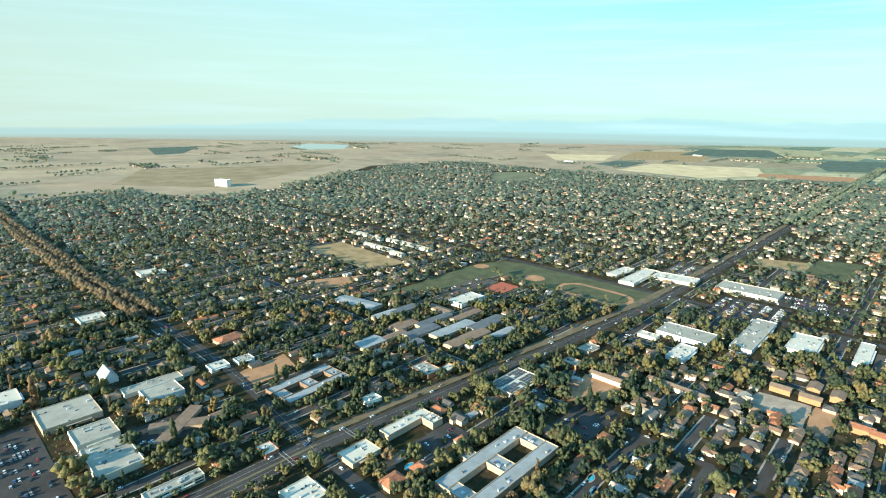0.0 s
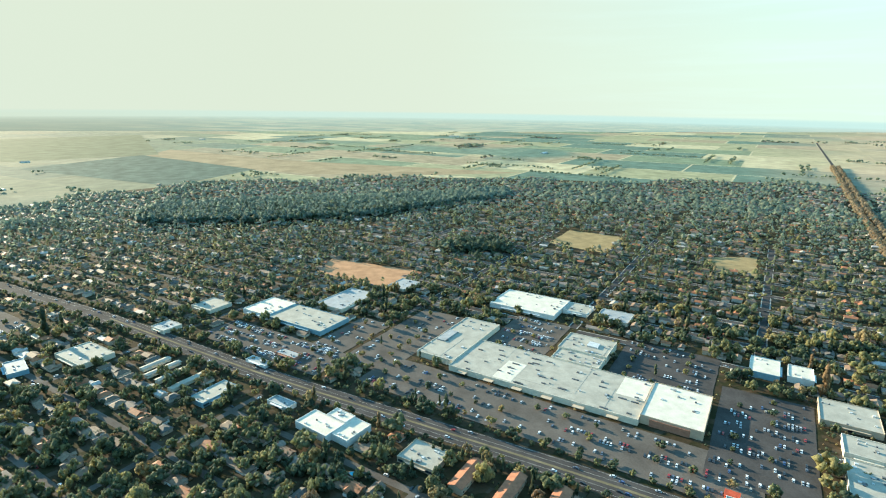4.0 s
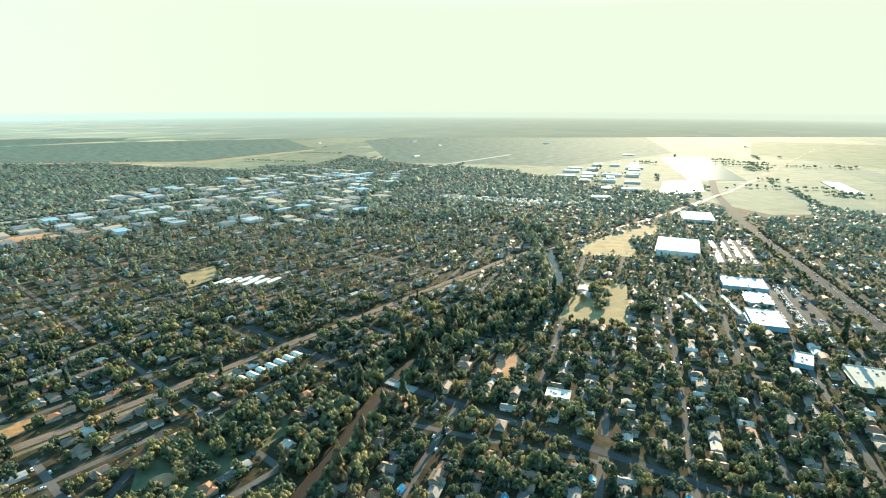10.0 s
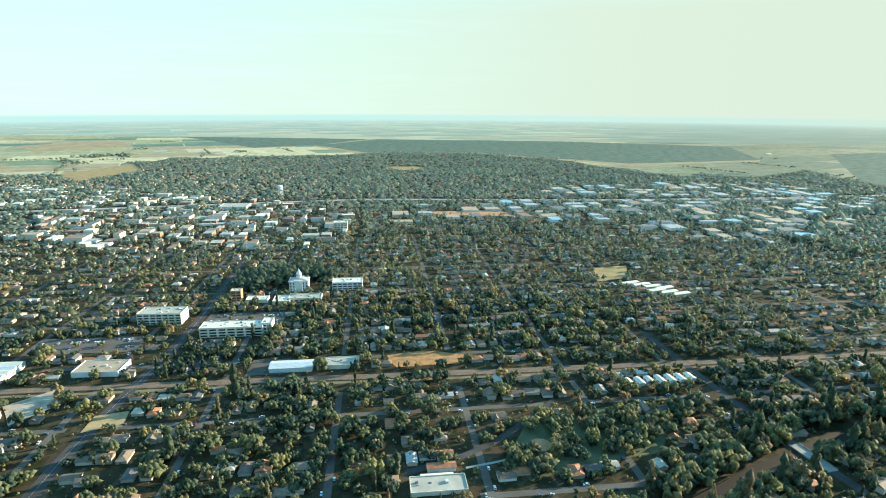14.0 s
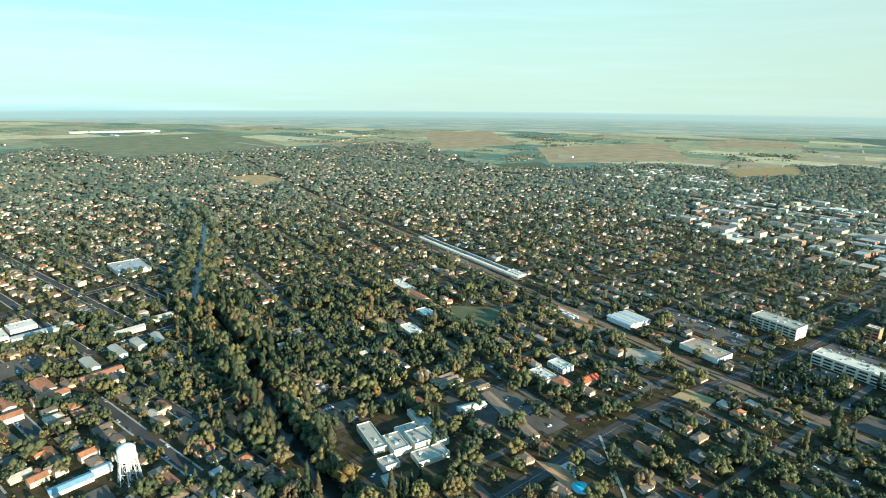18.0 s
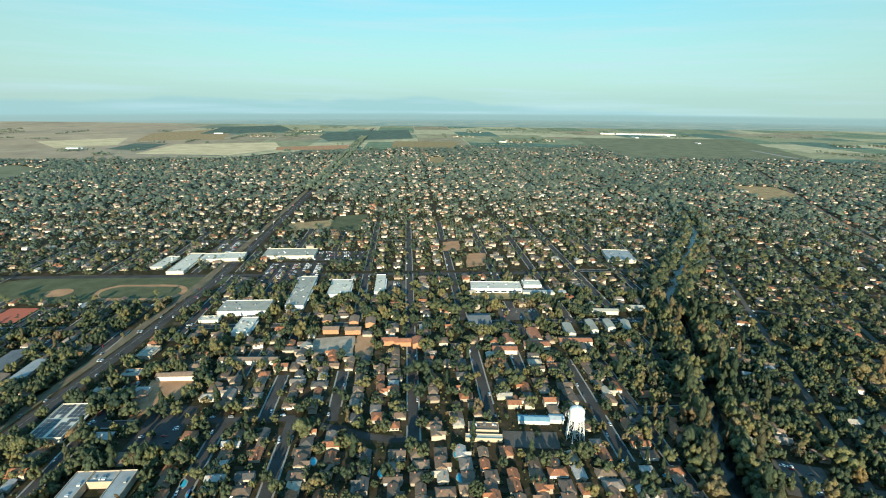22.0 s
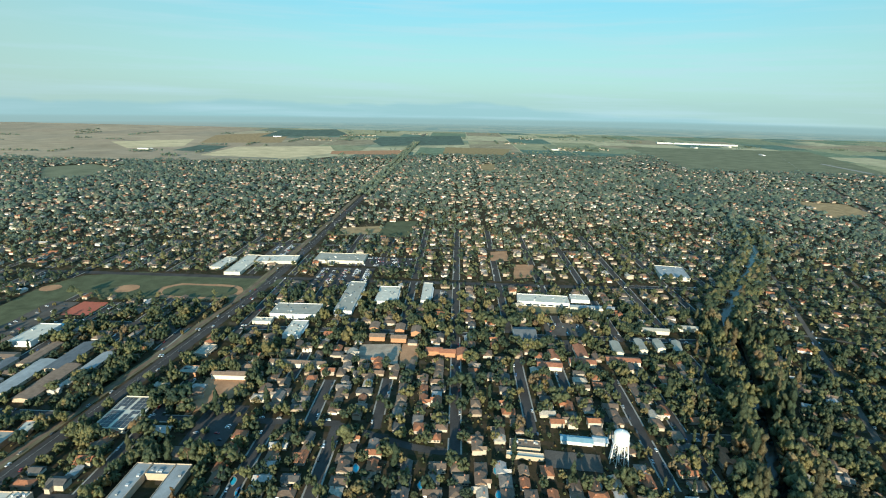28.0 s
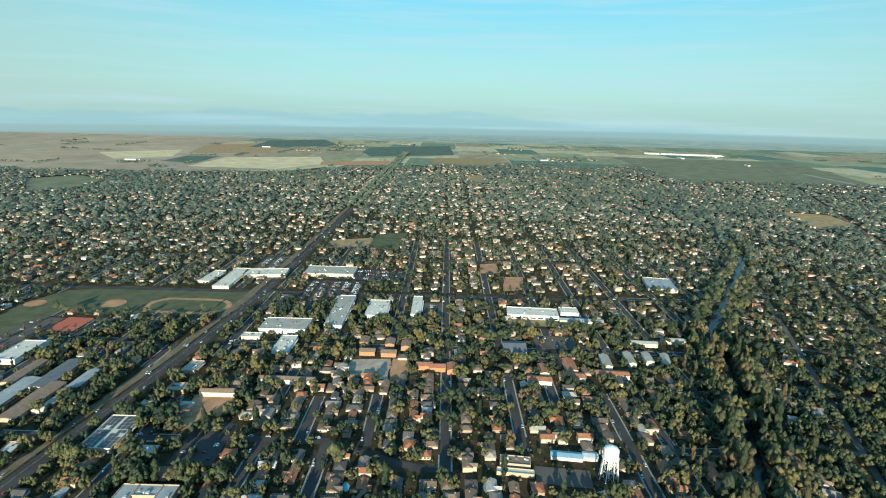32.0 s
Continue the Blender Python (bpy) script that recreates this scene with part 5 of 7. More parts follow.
for k in range(7):
    gabled("school_block", "white-roofed school classroom row", -100 + (k % 4) * 17 - (k // 4) * 22, -872 - (k % 4) * 3 + (k // 4) * 22, 30, 9, 38, 3.6, 1.0, STUCCO, WHITE, "school", "classroom rows by the dry field", 3)
block("hotel_tower", "white six-storey block standing alone in the fields", -700, 1965, 62, 18, 150, 25, WHITEWALL, WHITE, 3, bands=5)
for k, (x, y, w) in enumerate(((-66, 1039, 40), (-95, 1068, 36), (-40, 1000, 34), (-123, 1171, 40), (-150, 1200, 36), (-90, 1130, 36), (-20, 1075, 40), (-52, 1105, 36), (10, 1040, 36))):
    gabled("town_house_row", "pale two-storey house row", x, y, w, 11, 134, 5.6, 2, WHITEWALL, PALE, "houses", "new house rows", 5)


# courthouse with its domed cupola
def courthouse(x, y, rot):
    th = empty("courthouse", x, y, rot)
    tagged(th, "white three-storey courthouse with a domed cupola", "courthouse")
    box_part("wall", WHITEWALL, th, (-14, -10, 0, 14, 10, 15), (-6, -13, 0, 6, -10, 15), (-6, 10, 0, 6, 13, 15))
    box_part("cornice", WHITEWALL, th, (-15, -11, 15, 15, 11, 15.8))
    v = [(-14.5, -10.5, 15.8), (14.5, -10.5, 15.8), (14.5, 10.5, 15.8), (-14.5, 10.5, 15.8), (-5, -4, 18.5), (5, -4, 18.5), (5, 4, 18.5), (-5, 4, 18.5)]
    put("roof", mesh_of("roof", v, [(0, 1, 5, 4), (1, 2, 6, 5), (2, 3, 7, 6), (3, 0, 4, 7), (4, 5, 6, 7)], [GREYROOF]), th)
    box_part("pediment", WHITEWALL, th, (-6, -13.2, 15.8, 6, -11, 17.2), (-6, 11, 15.8, 6, 13.2, 17.2))
    prof = [(3.6, 18.0), (3.6, 23.5), (4.2, 23.8), (4.0, 24.3), (3.3, 26.5), (2.2, 28.2), (0.9, 29.0), (0.6, 31.0), (0.1, 33.5)]
    v = [(r_ * math.cos(i * 0.5236), r_ * math.sin(i * 0.5236), z) for r_, z in prof for i in range(12)]
    f = [(k * 12 + i, k * 12 + (i + 1) % 12, k * 12 + 12 + (i + 1) % 12, k * 12 + 12 + i) for k in range(len(prof) - 1) for i in range(12)]
    put("cupola", mesh_of("cupola", v, f, [WHITEWALL], smooth=True), th, None, "white domed cupola with a spire")
    for fl in range(3):
        for i in range(6):
            for side in (-1, 1):
                y0, y1 = sorted((side * 10.0, side * 10.08))
                if abs(-11.6 + i * 4.65) > 6.5:
                    box_part("window", GLASS, th, (-12.4 + i * 4.65, y0, 1.5 + fl * 4.6, -10.8 + i * 4.65, y1, 4.2 + fl * 4.6))
    keep_clear(x, y, 40, 34, rot)


courthouse(438, -688, 24)


def lathe(prof, n=20):
    v = [(r_ * math.cos(i * 2 * math.pi / n), r_ * math.sin(i * 2 * math.pi / n), z) for r_, z in prof for i in range(n)]
    f = [(k * n + i, k * n + (i + 1) % n, k * n + n + (i + 1) % n, k * n + n + i) for k in range(len(prof) - 1) for i in range(n)]
    return v, f


def strut(a, b, r_, n=6):
    a, b = Vector(a), Vector(b)
    ax = (b - a).normalized()
    s_ = ax.orthogonal().normalized()
    t_ = ax.cross(s_)
    v = [tuple(c + (s_ * math.cos(i * 2 * math.pi / n) + t_ * math.sin(i * 2 * math.pi / n)) * r_) for c in (a, b) for i in range(n)]
    return v, [(i, (i + 1) % n, n + (i + 1) % n, n + i) for i in range(n)]


def water_tower(x, y, scale_, label):
    """A tank with a low cone roof on eight leaning legs, tied by rings and crossed rods."""
    th = empty("water_tower", x, y, 12)
    tagged(th, label, "water tower")
    k = scale_
    v, f = lathe([(0.1, 16.8), (3.0, 17.0), (5.4, 18.2), (6.2, 19.6), (6.3, 20.5), (6.3, 26.6), (6.0, 27.5), (4.6, 28.8), (2.4, 29.7), (0.05, 30.0)])
    tank = put("tank", mesh_of("tank", np.array(v) * k, f, [TOWERPAINT], smooth=False), th)
    v, f = lathe([(6.35, 19.6), (7.0, 19.6), (7.0, 19.8), (6.35, 19.8), (6.35, 19.6)])
    put("walkway", mesh_of("walkway", np.array(v) * k, f, [TOWERPAINT]), tank)
    v, f = lathe([(0.7, 0), (0.7, 17)], 10)
    put("riser_pipe", mesh_of("riser_pipe", np.array(v) * k, f, [TOWERPAINT]), th)
    v, f = lathe([(0.25, 29.8), (0.25, 30.8), (0.02, 30.9)], 8)
    put("vent", mesh_of("vent", np.array(v) * k, f, [TOWERPAINT]), tank)
    def foot(i, z):
        r_ = 8.0 + (5.9 - 8.0) * z / 19.5
        return r_ * math.cos(i * math.pi / 4), r_ * math.sin(i * math.pi / 4), z
    for i in range(8):
        v, f = strut(foot(i, 0), foot(i, 19.5), 0.42)
        put("leg", mesh_of("leg", np.array(v) * k, f, [TOWERPAINT]), th)
        for z0, z1 in ((0.3, 9), (9, 17)):
            v, f = strut(foot(i, z1), foot(i + 1, z1), 0.2)
            put("ring_beam", mesh_of("ring_beam", np.array(v) * k, f, [TOWERPAINT]), th)
            v1, f1 = strut(foot(i, z0), foot(i + 1, z1), 0.09, 4)
            v2, f2 = strut(foot(i + 1, z0), foot(i, z1), 0.09, 4)
            put("brace_rod", mesh_of("brace_rod", np.array(v1 + v2) * k, f1 + [tuple(q + len(v1) for q in w_) for w_ in f2], [TOWERPAINT]), th)
    keep_clear(x, y, 24, 24, 0)


water_tower(361, 160.5, 0.97, "tall white water tower on eight slender legs")
water_tower(981, -1464, 1.15, "distant white water tower over the old town")


def bridge(x, y, rot, w, d):
    """A flat road bridge with solid rails and abutments."""
    th = empty("road_bridge_deck", x, y, rot)
    tagged(th, "short concrete road bridge over the creek", "bridge")
    box_part("deck", CONCRETE, th, (-w / 2, -d / 2, 0.14, w / 2, d / 2, 0.5))
    for s_ in (-1, 1):
        y0, y1 = sorted((s_ * d / 2, s_ * (d / 2 - 0.4)))
        box_part("rail", CONCRETE, th, (-w / 2, y0, 0.5, w / 2, y1, 1.4))
        x0, x1 = sorted((s_ * w / 2, s_ * (w / 2 - 2)))
        box_part("abutment", CONCRETE, th, (x0, -d / 2, 0, x1, d / 2, 0.14))


bridge(-178, -451, 121, 36, 11)
disc("playground", 34, -400, 9, SOIL, "round red-brown playground in the park", "playground")
# railway: rails, platform, parked train
def offset_line(pts, off):
    P = np.array(pts, float)
    T = np.gradient(P, axis=0)
    T /= np.hypot(*T.T)[:, None]
    return [tuple(q) for q in P + np.stack([-T[:, 1], T[:, 0]], -1) * off]


for k, off in enumerate((-4.4, -3.0, 1.0, 2.4)):
    line = offset_line(RAIL, off)
    ribbon("rail_" + "abcd"[k], line, 0.16, 0.32, STEEL, "steel rail of the railway", "rail")
for k, (x, y, w) in enumerate(((965, -176, 148), (830, -237, 146))):
    th = empty("platform_roof", x, y, 24)
    tagged(th, "long white station canopy beside the railway", "canopy", "station canopies")
    box_part("canopy", WHITE, th, (-w / 2, 6, 4.6, w / 2, 13, 5.1))
    box_part("platform", CONCRETE, th, (-w / 2, 5, 0, w / 2, 14, 0.8))
    for i in range(9):
        px = -w / 2 + 4 + i * (w - 8) / 8
        box_part("post", METAL, th, (px - 0.15, 9.3, 0.8, px + 0.15, 9.6, 4.6))
    keep_clear(x, y, w, 40, 24)
for k in range(12):
    x, y = 1030 - k * 24.6 * CS, -150 - k * 24.6 * SS - 3
    th = empty("rail_car", x, y, 24)
    tagged(th, "long white covered rail car on the siding", "rail car", "rail cars on the siding")
    v, f = boxes((-11.8, -3.0, 1.2, 11.8, 0, 4.0), (-11.6, -2.6, 4.0, 11.6, -0.4, 4.5))
    put("body", mesh_of("body", v, f, [METAL]), th)
    for s_ in (-8, 8):
        box_part("bogie", STEEL, th, (s_ - 1.5, -2.6, 0.2, s_ + 1.5, -0.4, 1.2))
for k in range(6):
    x, y = 622 - (k % 3) * 9, -268 - (k % 3) * 4 - (k // 3) * 6
    th = empty("trailer", x, y, 24)
    tagged(th, "parked white lorry trailer by the railway", "trailer", "parked trailers")
    box_part("box", WHITEWALL, th, (-6, -1.3, 1.0, 6, 1.3, 3.9))
    box_part("axle", DARKROOF, th, (3, -1.2, 0, 5, 1.2, 1.0), (-4, -1.0, 0, -3.4, 1.0, 1.0))


# districts of flat roofs: old town, works, parks of mobile homes
def district(name, label, poly, grid, cell, size, heights, fill, roofs, walls, most=120):
    xs = [q[0] for q in poly]
    ys = [q[1] for q in poly]
    g = random.Random(len(poly) * 100 + most)
    made = 0
    step = cell
    c = (CN, SN) if grid is N else (CS, SS)
    for i in range(-80, 80):
        for j in range(-80, 80):
            x, y = grid(i * step[0] + g.uniform(-3, 3), j * step[1] + g.uniform(-3, 3))
            P = np.array([(x, y)])
            if made < most and min(xs) < x < max(xs) and min(ys) < y < max(ys) and g.random() < fill and in_poly(P, list(poly))[0] and is_clear(P, size[0] * 0.5)[0]:
                w, d = g.uniform(*size), g.uniform(*size) * 0.75
                th = empty(name, x, y, (44 if grid is N else 24) + 90 * g.randint(0, 1))
                tagged(th, label, "building", label)
                h = g.uniform(*heights)
                box_part("wall", g.choice(walls), th, (-w / 2, -d / 2, 0, w / 2, d / 2, h - 0.4))
                box_part("roof", g.choice(roofs), th, (-w / 2 + 0.3, -d / 2 + 0.3, h - 0.4, w / 2 - 0.3, d / 2 - 0.3, h))
                keep_clear(x, y, w + 2, d + 2, 24)
                made += 1


district("old_town_block", "flat-roofed commercial building of the old town", [(1353, -786), (1307, -1342), (771, -1340), (520, -1190), (560, -880), (925, -760)], S, (36, 37), (10, 40), (4, 11), 0.52, [WHITE, PALE, GREYROOF, PALE, TANROOF, BROWNROOF, DARKROOF], [STUCCO, WHITEWALL, TANWALL, STUCCO, BRICK], 150)
district("old_town_block", "flat-roofed shop beyond the old town", [(2017, -940), (2100, -1300), (1450, -1500), (1300, -1083)], S, (52, 52), (20, 36), (5, 8), 0.45, [WHITE, PALE], [STUCCO, WHITEWALL], 70)
district("works_shed", "low metal-roofed works shed", [(565, -1440), (480, -1205), (413, -1229), (232, -1397), (-98, -1257), (-420, -1220), (-880, -2119), (-566, -2454), (142, -2011), (326, -1577)], S, (64, 54), (26, 58), (5, 9), 0.6, [GREYROOF, DARKROOF, TANROOF, GREYROOF, BLUEMETAL, PALE, TANROOF, DARKROOF, BROWNROOF], [METAL, WHITEWALL, STUCCO], 200)
district("works_shed", "large white-roofed works hall", [(-1233, -1640), (-1800, -2054), (-2062, -1969), (-1640, -1500), (-1270, -1195), (-1083, -1208)], N, (100, 84), (40, 80), (6, 10), 0.6, [PALE, GREYROOF, WHITE], [WHITEWALL, STUCCO], 60)
district("mobile_home", "small white-roofed mobile home in rows", [(-711, -1460), (-881, -1676), (-1250, -1210), (-960, -1200)], N, (20, 14), (9, 13), (3, 3.6), 0.75, [WHITE, PALE], [WHITEWALL, STUCCO], 110)
poly_patch("reservoir", [(-1034, 4398), (-916, 4700), (-560, 4560), (-545, 4040), (-800, 3920)], LAKE, "pale blue reservoir beyond the fields", "water")
poly_patch("field_wood", [(-1913, 3957), (-1644, 4205), (-1470, 3487), (-1570, 3336)], ORCHARD, "dark wood in the far fields", "field")
poly_patch("field_orchard", [(1808, 3716), (2343, 4395), (2860, 4330), (2480, 3560), (2179, 3593)], ORCHARD, "wide green orchards beyond the town", "field")
poly_patch("field_orchard_b", [(2240, 2960), (2560, 3290), (3300, 3160), (2617, 2463), (2080, 2660)], ORCHARD, "wide green orchards beyond the town", "field")
poly_patch("basin_near", [(-1373, -1213), (-1639, -1434), (-1800, -1400), (-1560, -1190)], LAKE, "pale shallow pond beside the works", "water")
poly_patch("basin", [(-2418, -2162), (-2670, -2063), (-1929, -1296), (-1763, -1418)], LAKE, "pale still settling basin", "water")
block("factory", "long white factory far out in the fields", 4230, 1600, 560, 60, 123, 9, WHITEWALL, WHITE, 0, lite=True)
for k in range(26):
    g_ = random.Random(900 + k)
    a_, d_ = g_.uniform(0, 6.283), g_.uniform(2300, 4600)
    x, y = d_ * math.cos(a_), d_ * math.sin(a_)
    if not in_poly(np.array([(x, y)]), list(TOWN_EDGE))[0]:
        gabled("farm_shed", "long pale farm shed out in the fields", x, y, g_.uniform(30, 90), g_.uniform(14, 24), 44 + 90 * g_.randint(0, 1), 5, 2, WHITEWALL, g_.choice((WHITE, METAL, PALE)), "farm shed", "farm sheds", 0)
block("greenhouse", "long white greenhouse roofs beyond the town", -2040, -1030, 310, 56, 41, 4, WHITEWALL, WHITE, 0, lite=True)


# ---------------------------------------------------------------- cars
def car_shapes():
    v, f = [], []
    lo = [(-2.25, -0.88, 0.28), (2.25, -0.88, 0.28), (2.25, 0.88, 0.28), (-2.25, 0.88, 0.28), (-2.3, -0.9, 0.85), (2.15, -0.86, 0.78), (2.15, 0.86, 0.78), (-2.3, 0.9, 0.85)]
    q = [(3, 2, 1, 0), (4, 5, 6, 7), (0, 1, 5, 4), (1, 2, 6, 5), (2, 3, 7, 6), (3, 0, 4, 7)]
    body_v, body_f = list(lo), list(q)
    top = [(-1.5, -0.72, 1.38), (0.45, -0.72, 1.38), (0.45, 0.72, 1.38), (-1.5, 0.72, 1.38), (-1.5, -0.72, 1.46), (0.45, -0.72, 1.46), (0.45, 0.72, 1.46), (-1.5, 0.72, 1.46)]
    body_v += top
    body_f += [tuple(i + 8 for i in w_) for w_ in q]
    glass_v = [(-2.05, -0.84, 0.85), (1.2, -0.84, 0.8), (1.2, 0.84, 0.8), (-2.05, 0.84, 0.85), (-1.5, -0.71, 1.38), (0.45, -0.71, 1.38), (0.45, 0.71, 1.38), (-1.5, 0.71, 1.38)]
    tri = lambda F: [t_ for w_ in F for t_ in ((w_[0], w_[1], w_[2]), (w_[0], w_[2], w_[3]))]
    return body_v, tri(body_f), glass_v, tri(q)


# ---------------------------------------------------------------- streets
BANK = sorted(q for q in CREEK if q[0] > -725)[:-2]


def in_north(P):
    """Whether places lie on the creek's northern side, where the newer grid runs."""
    P = np.asarray(P)
    line = np.interp(P[:, 0], [q[0] for q in BANK], [q[1] for q in BANK])
    line = np.where(P[:, 0] > 1150, -300 + 0.43 * (P[:, 0] - 800), line)
    return P[:, 1] > np.where(P[:, 0] < -715, -960 + 0.40 * (P[:, 0] + 715), line)


edge_list = list(TOWN_EDGE)
NEAR = [(155, 250, 412), (98, 250, 409), (122, 412, 486), (64, 405, 492), (-5, 374, 545), (-72, 404, 545), (-167, 340, 506), (162, 480, 545), (-115, 480, 560)]     # short streets: q, from p, to p
CROSSES = [(411, 196, 96), (432, -124, -165)]                                                                                                      # p, from q, to q


WOODS = [[(-1300, -378), (-1255, -128), (-1256, 116), (-1322, 248), (-1440, 560), (-1582, 607), (-1530, 250), (-1560, -160), (-1517, -398)], [(-960, 225), (-900, 240), (-880, 350), (-950, 360)], [(520, -640), (560, -705), (470, -790), (400, -760), (420, -715), (470, -700), (480, -650)]]     # tall dark groves


def in_woods(P):
    return in_poly(P, WOODS[0]) | in_poly(P, WOODS[1]) | in_poly(P, WOODS[2])


def leafy_side(P):
    """The wooded quarter along the creek's southern bank, and a strip along its northern one."""
    belt = to_line(P, CREEK)
    return (P[:, 0] > 120) & (P[:, 0] < 1700) & (belt < np.where(in_north(P), 45, 250))


def ragged(P, poly):
    """Whether places lie inside an outline whose edge is frayed."""
    fray = np.array([(noise.noise((x * 0.006, y * 0.006, 1.7)), noise.noise((x * 0.006, y * 0.006, 8.2))) for x, y in P]) if len(P) else np.zeros((0, 2))
    return in_poly(P + 150 * fray, poly)


def in_near(P):
    p_, q_ = P[:, 0] * CN + P[:, 1] * SN, -P[:, 0] * SN + P[:, 1] * CN
    return (p_ > 240) & (p_ < 560) & (q_ > -200) & (q_ < 196)


segs, kerbs, old = [], [], []
for grid, second, offsets, first, gap, z in ((N, False, [-4 + 66 * k for k in range(-45, 60)], 409, 198, 0.06), (N, True, [409 + 198 * k for k in range(-18, 14)], -4, 66, 0.075),
                                             (S, False, [-560 - 118 * k for k in range(-6, 26)], 40, 118, 0.06), (S, True, [40 + 118 * k for k in range(-22, 26)], -560, 118, 0.075)):
    for off in offsets:
        c0 = first + gap * (int(-4000 / gap) - 1)
        nodes = []
        n_in = max(1, int(gap / 30))
        while c0 < 4000:
            nodes += [c0 + 8] + [c0 + 8 + (gap - 16) * i / n_in for i in range(1, n_in)] + [c0 + gap - 8]
            c0 += gap
        t_ = np.array(nodes)
        p_, q_ = (np.full(len(t_), off), t_) if second else (t_, np.full(len(t_), off))
        P = np.stack(grid(p_, q_), -1)
        mid = (P[:-1] + P[1:]) / 2
        r = np.hypot(*mid.T)
        ok = in_poly(mid, edge_list) & (in_north(mid) == (grid is N)) & is_clear(mid, 5) & (r < 1150) & (r > 120) & ~in_near(mid)
        for i in np.nonzero(ok)[0]:
            segs.append((*P[i], *P[i + 1], z))
            west = mid[i, 0] < -60 and mid[i, 1] < 140
            old.append(grid is S or west)
            if grid is N and not west and (t_[i + 1] - t_[i] > 17 or not second and t_[i + 1] - t_[i] > 16.5):
                kerbs.append(len(segs) - 1)
for q_, p0, p1 in NEAR:
    k = int((p1 - p0) / 20)
    for i in range(k):
        segs.append((*N(p0 + (p1 - p0) * i / k, q_), *N(p0 + (p1 - p0) * (i + 1) / k, q_), 0.06))
        if abs(p0 + (p1 - p0) * (i + 0.5) / k - 409) > 14:
            kerbs.append(len(segs) - 1)
for p_, q0, q1 in CROSSES:
    k = int((q0 - q1) / 20)
    for i in range(k):
        segs.append((*N(p_, q0 + (q1 - q0) * i / k), *N(p_, q0 + (q1 - q0) * (i + 1) / k), 0.075))
segs = np.array(segs)
old = np.array(old + [False] * (len(segs) - len(old)))
A, B, ZS = segs[:, :2], segs[:, 2:4], segs[:, 4]
D = (B - A) / np.hypot(*(B - A).T)[:, None]
O = np.stack([-D[:, 1], D[:, 0]], -1)


def strips(name, which, lo, hi, lift, mat, label, category):
    n = len(which)
    a_, b_, o_ = A[which], B[which], O[which]
    v = np.concatenate([a_ + o_ * lo, b_ + o_ * lo, b_ + o_ * hi, a_ + o_ * hi])
    v = np.c_[v, np.tile(ZS[which] + lift, 4)]
    f = np.stack([np.arange(n), np.arange(n) + n, np.arange(n) + 2 * n, np.arange(n) + 3 * n], -1)
    return tagged(new(name, mesh_of(name, v, f, [mat])), label, category, kind="structure")


every = np.arange(len(A))
kerbs = np.array(kerbs)
strips("road_grid", every[~old], -4.3, 4.3, 0, ASPHALT, "dark asphalt residential streets in a regular grid", "road")
strips("road_grid_old", every[old], -3.1, 3.1, 0, LOT, "narrow worn streets of the old quarter", "road")
strips("pavement_a", kerbs, 4.5, 6.0, 0.10, CONCRETE, "pale concrete pavement along the streets", "pavement")
strips("pavement_b", kerbs, -6.0, -4.5, 0.10, CONCRETE, "pale concrete pavement along the streets", "pavement")


def off_streets(P, gap):
    """Whether places are off the residential streets."""
    north = in_north(P)
    pn, qn = P[:, 0] * CN + P[:, 1] * SN, -P[:, 0] * SN + P[:, 1] * CN
    ps, qs = P[:, 0] * CS + P[:, 1] * SS, -P[:, 0] * SS + P[:, 1] * CS
    def away(c, first, step):
        return np.abs((c - first + step / 2) % step - step / 2) > gap
    free = np.ones(len(P), bool)
    inn = in_near(P)
    for q_, p0, p1 in NEAR:
        free &= ~((np.abs(qn - q_) < gap) & (pn > p0) & (pn < p1))
    for p_, q0, q1 in CROSSES:
        free &= ~((np.abs(pn - p_) < gap) & (qn < q0) & (qn > q1))
    return np.where(inn, free, np.where(north, away(qn, -4, 66) & away(pn, 409, 198), away(qs, -560, 118) & away(ps, 40, 118)))


# ---------------------------------------------------------------- houses
def roof_shape(kind, w, d, h, rise):
    """Roof triangles of a house of w by d: gable, hip or a cross of two gables, with eaves."""
    e = 0.6
    a, b = w / 2 + e, d / 2 + e
    if kind == "hip":
        k = min(a, b) * 0.9
        V = [(-a, -b, h), (a, -b, h), (a, b, h), (-a, b, h), (-a + k, 0, h + rise), (a - k, 0, h + rise)]
        F = [(0, 1, 5), (0, 5, 4), (1, 2, 5), (2, 3, 4), (2, 4, 5), (3, 0, 4)]
    else:
        V = [(-a, -b, h), (a, -b, h), (a, b, h), (-a, b, h), (-a, 0, h + rise), (a, 0, h + rise)]
        F = [(0, 1, 5), (0, 5, 4), (2, 3, 4), (2, 4, 5), (1, 2, 5), (3, 0, 4)]
        if kind == "cross":
            o, g = len(V), d * 0.30
            x0 = -w * 0.22
            V += [(x0 - g, -b - 3.5, h), (x0 + g, -b - 3.5, h), (x0 + g, 0, h), (x0 - g, 0, h), (x0, -b - 3.5, h + rise * 0.9), (x0, 0, h + rise * 0.9)]
            F += [(o, o + 1, o + 4), (o + 1, o + 2, o + 5), (o + 1, o + 5, o + 4), (o + 3, o, o + 4), (o + 3, o + 4, o + 5)]
    return V, F


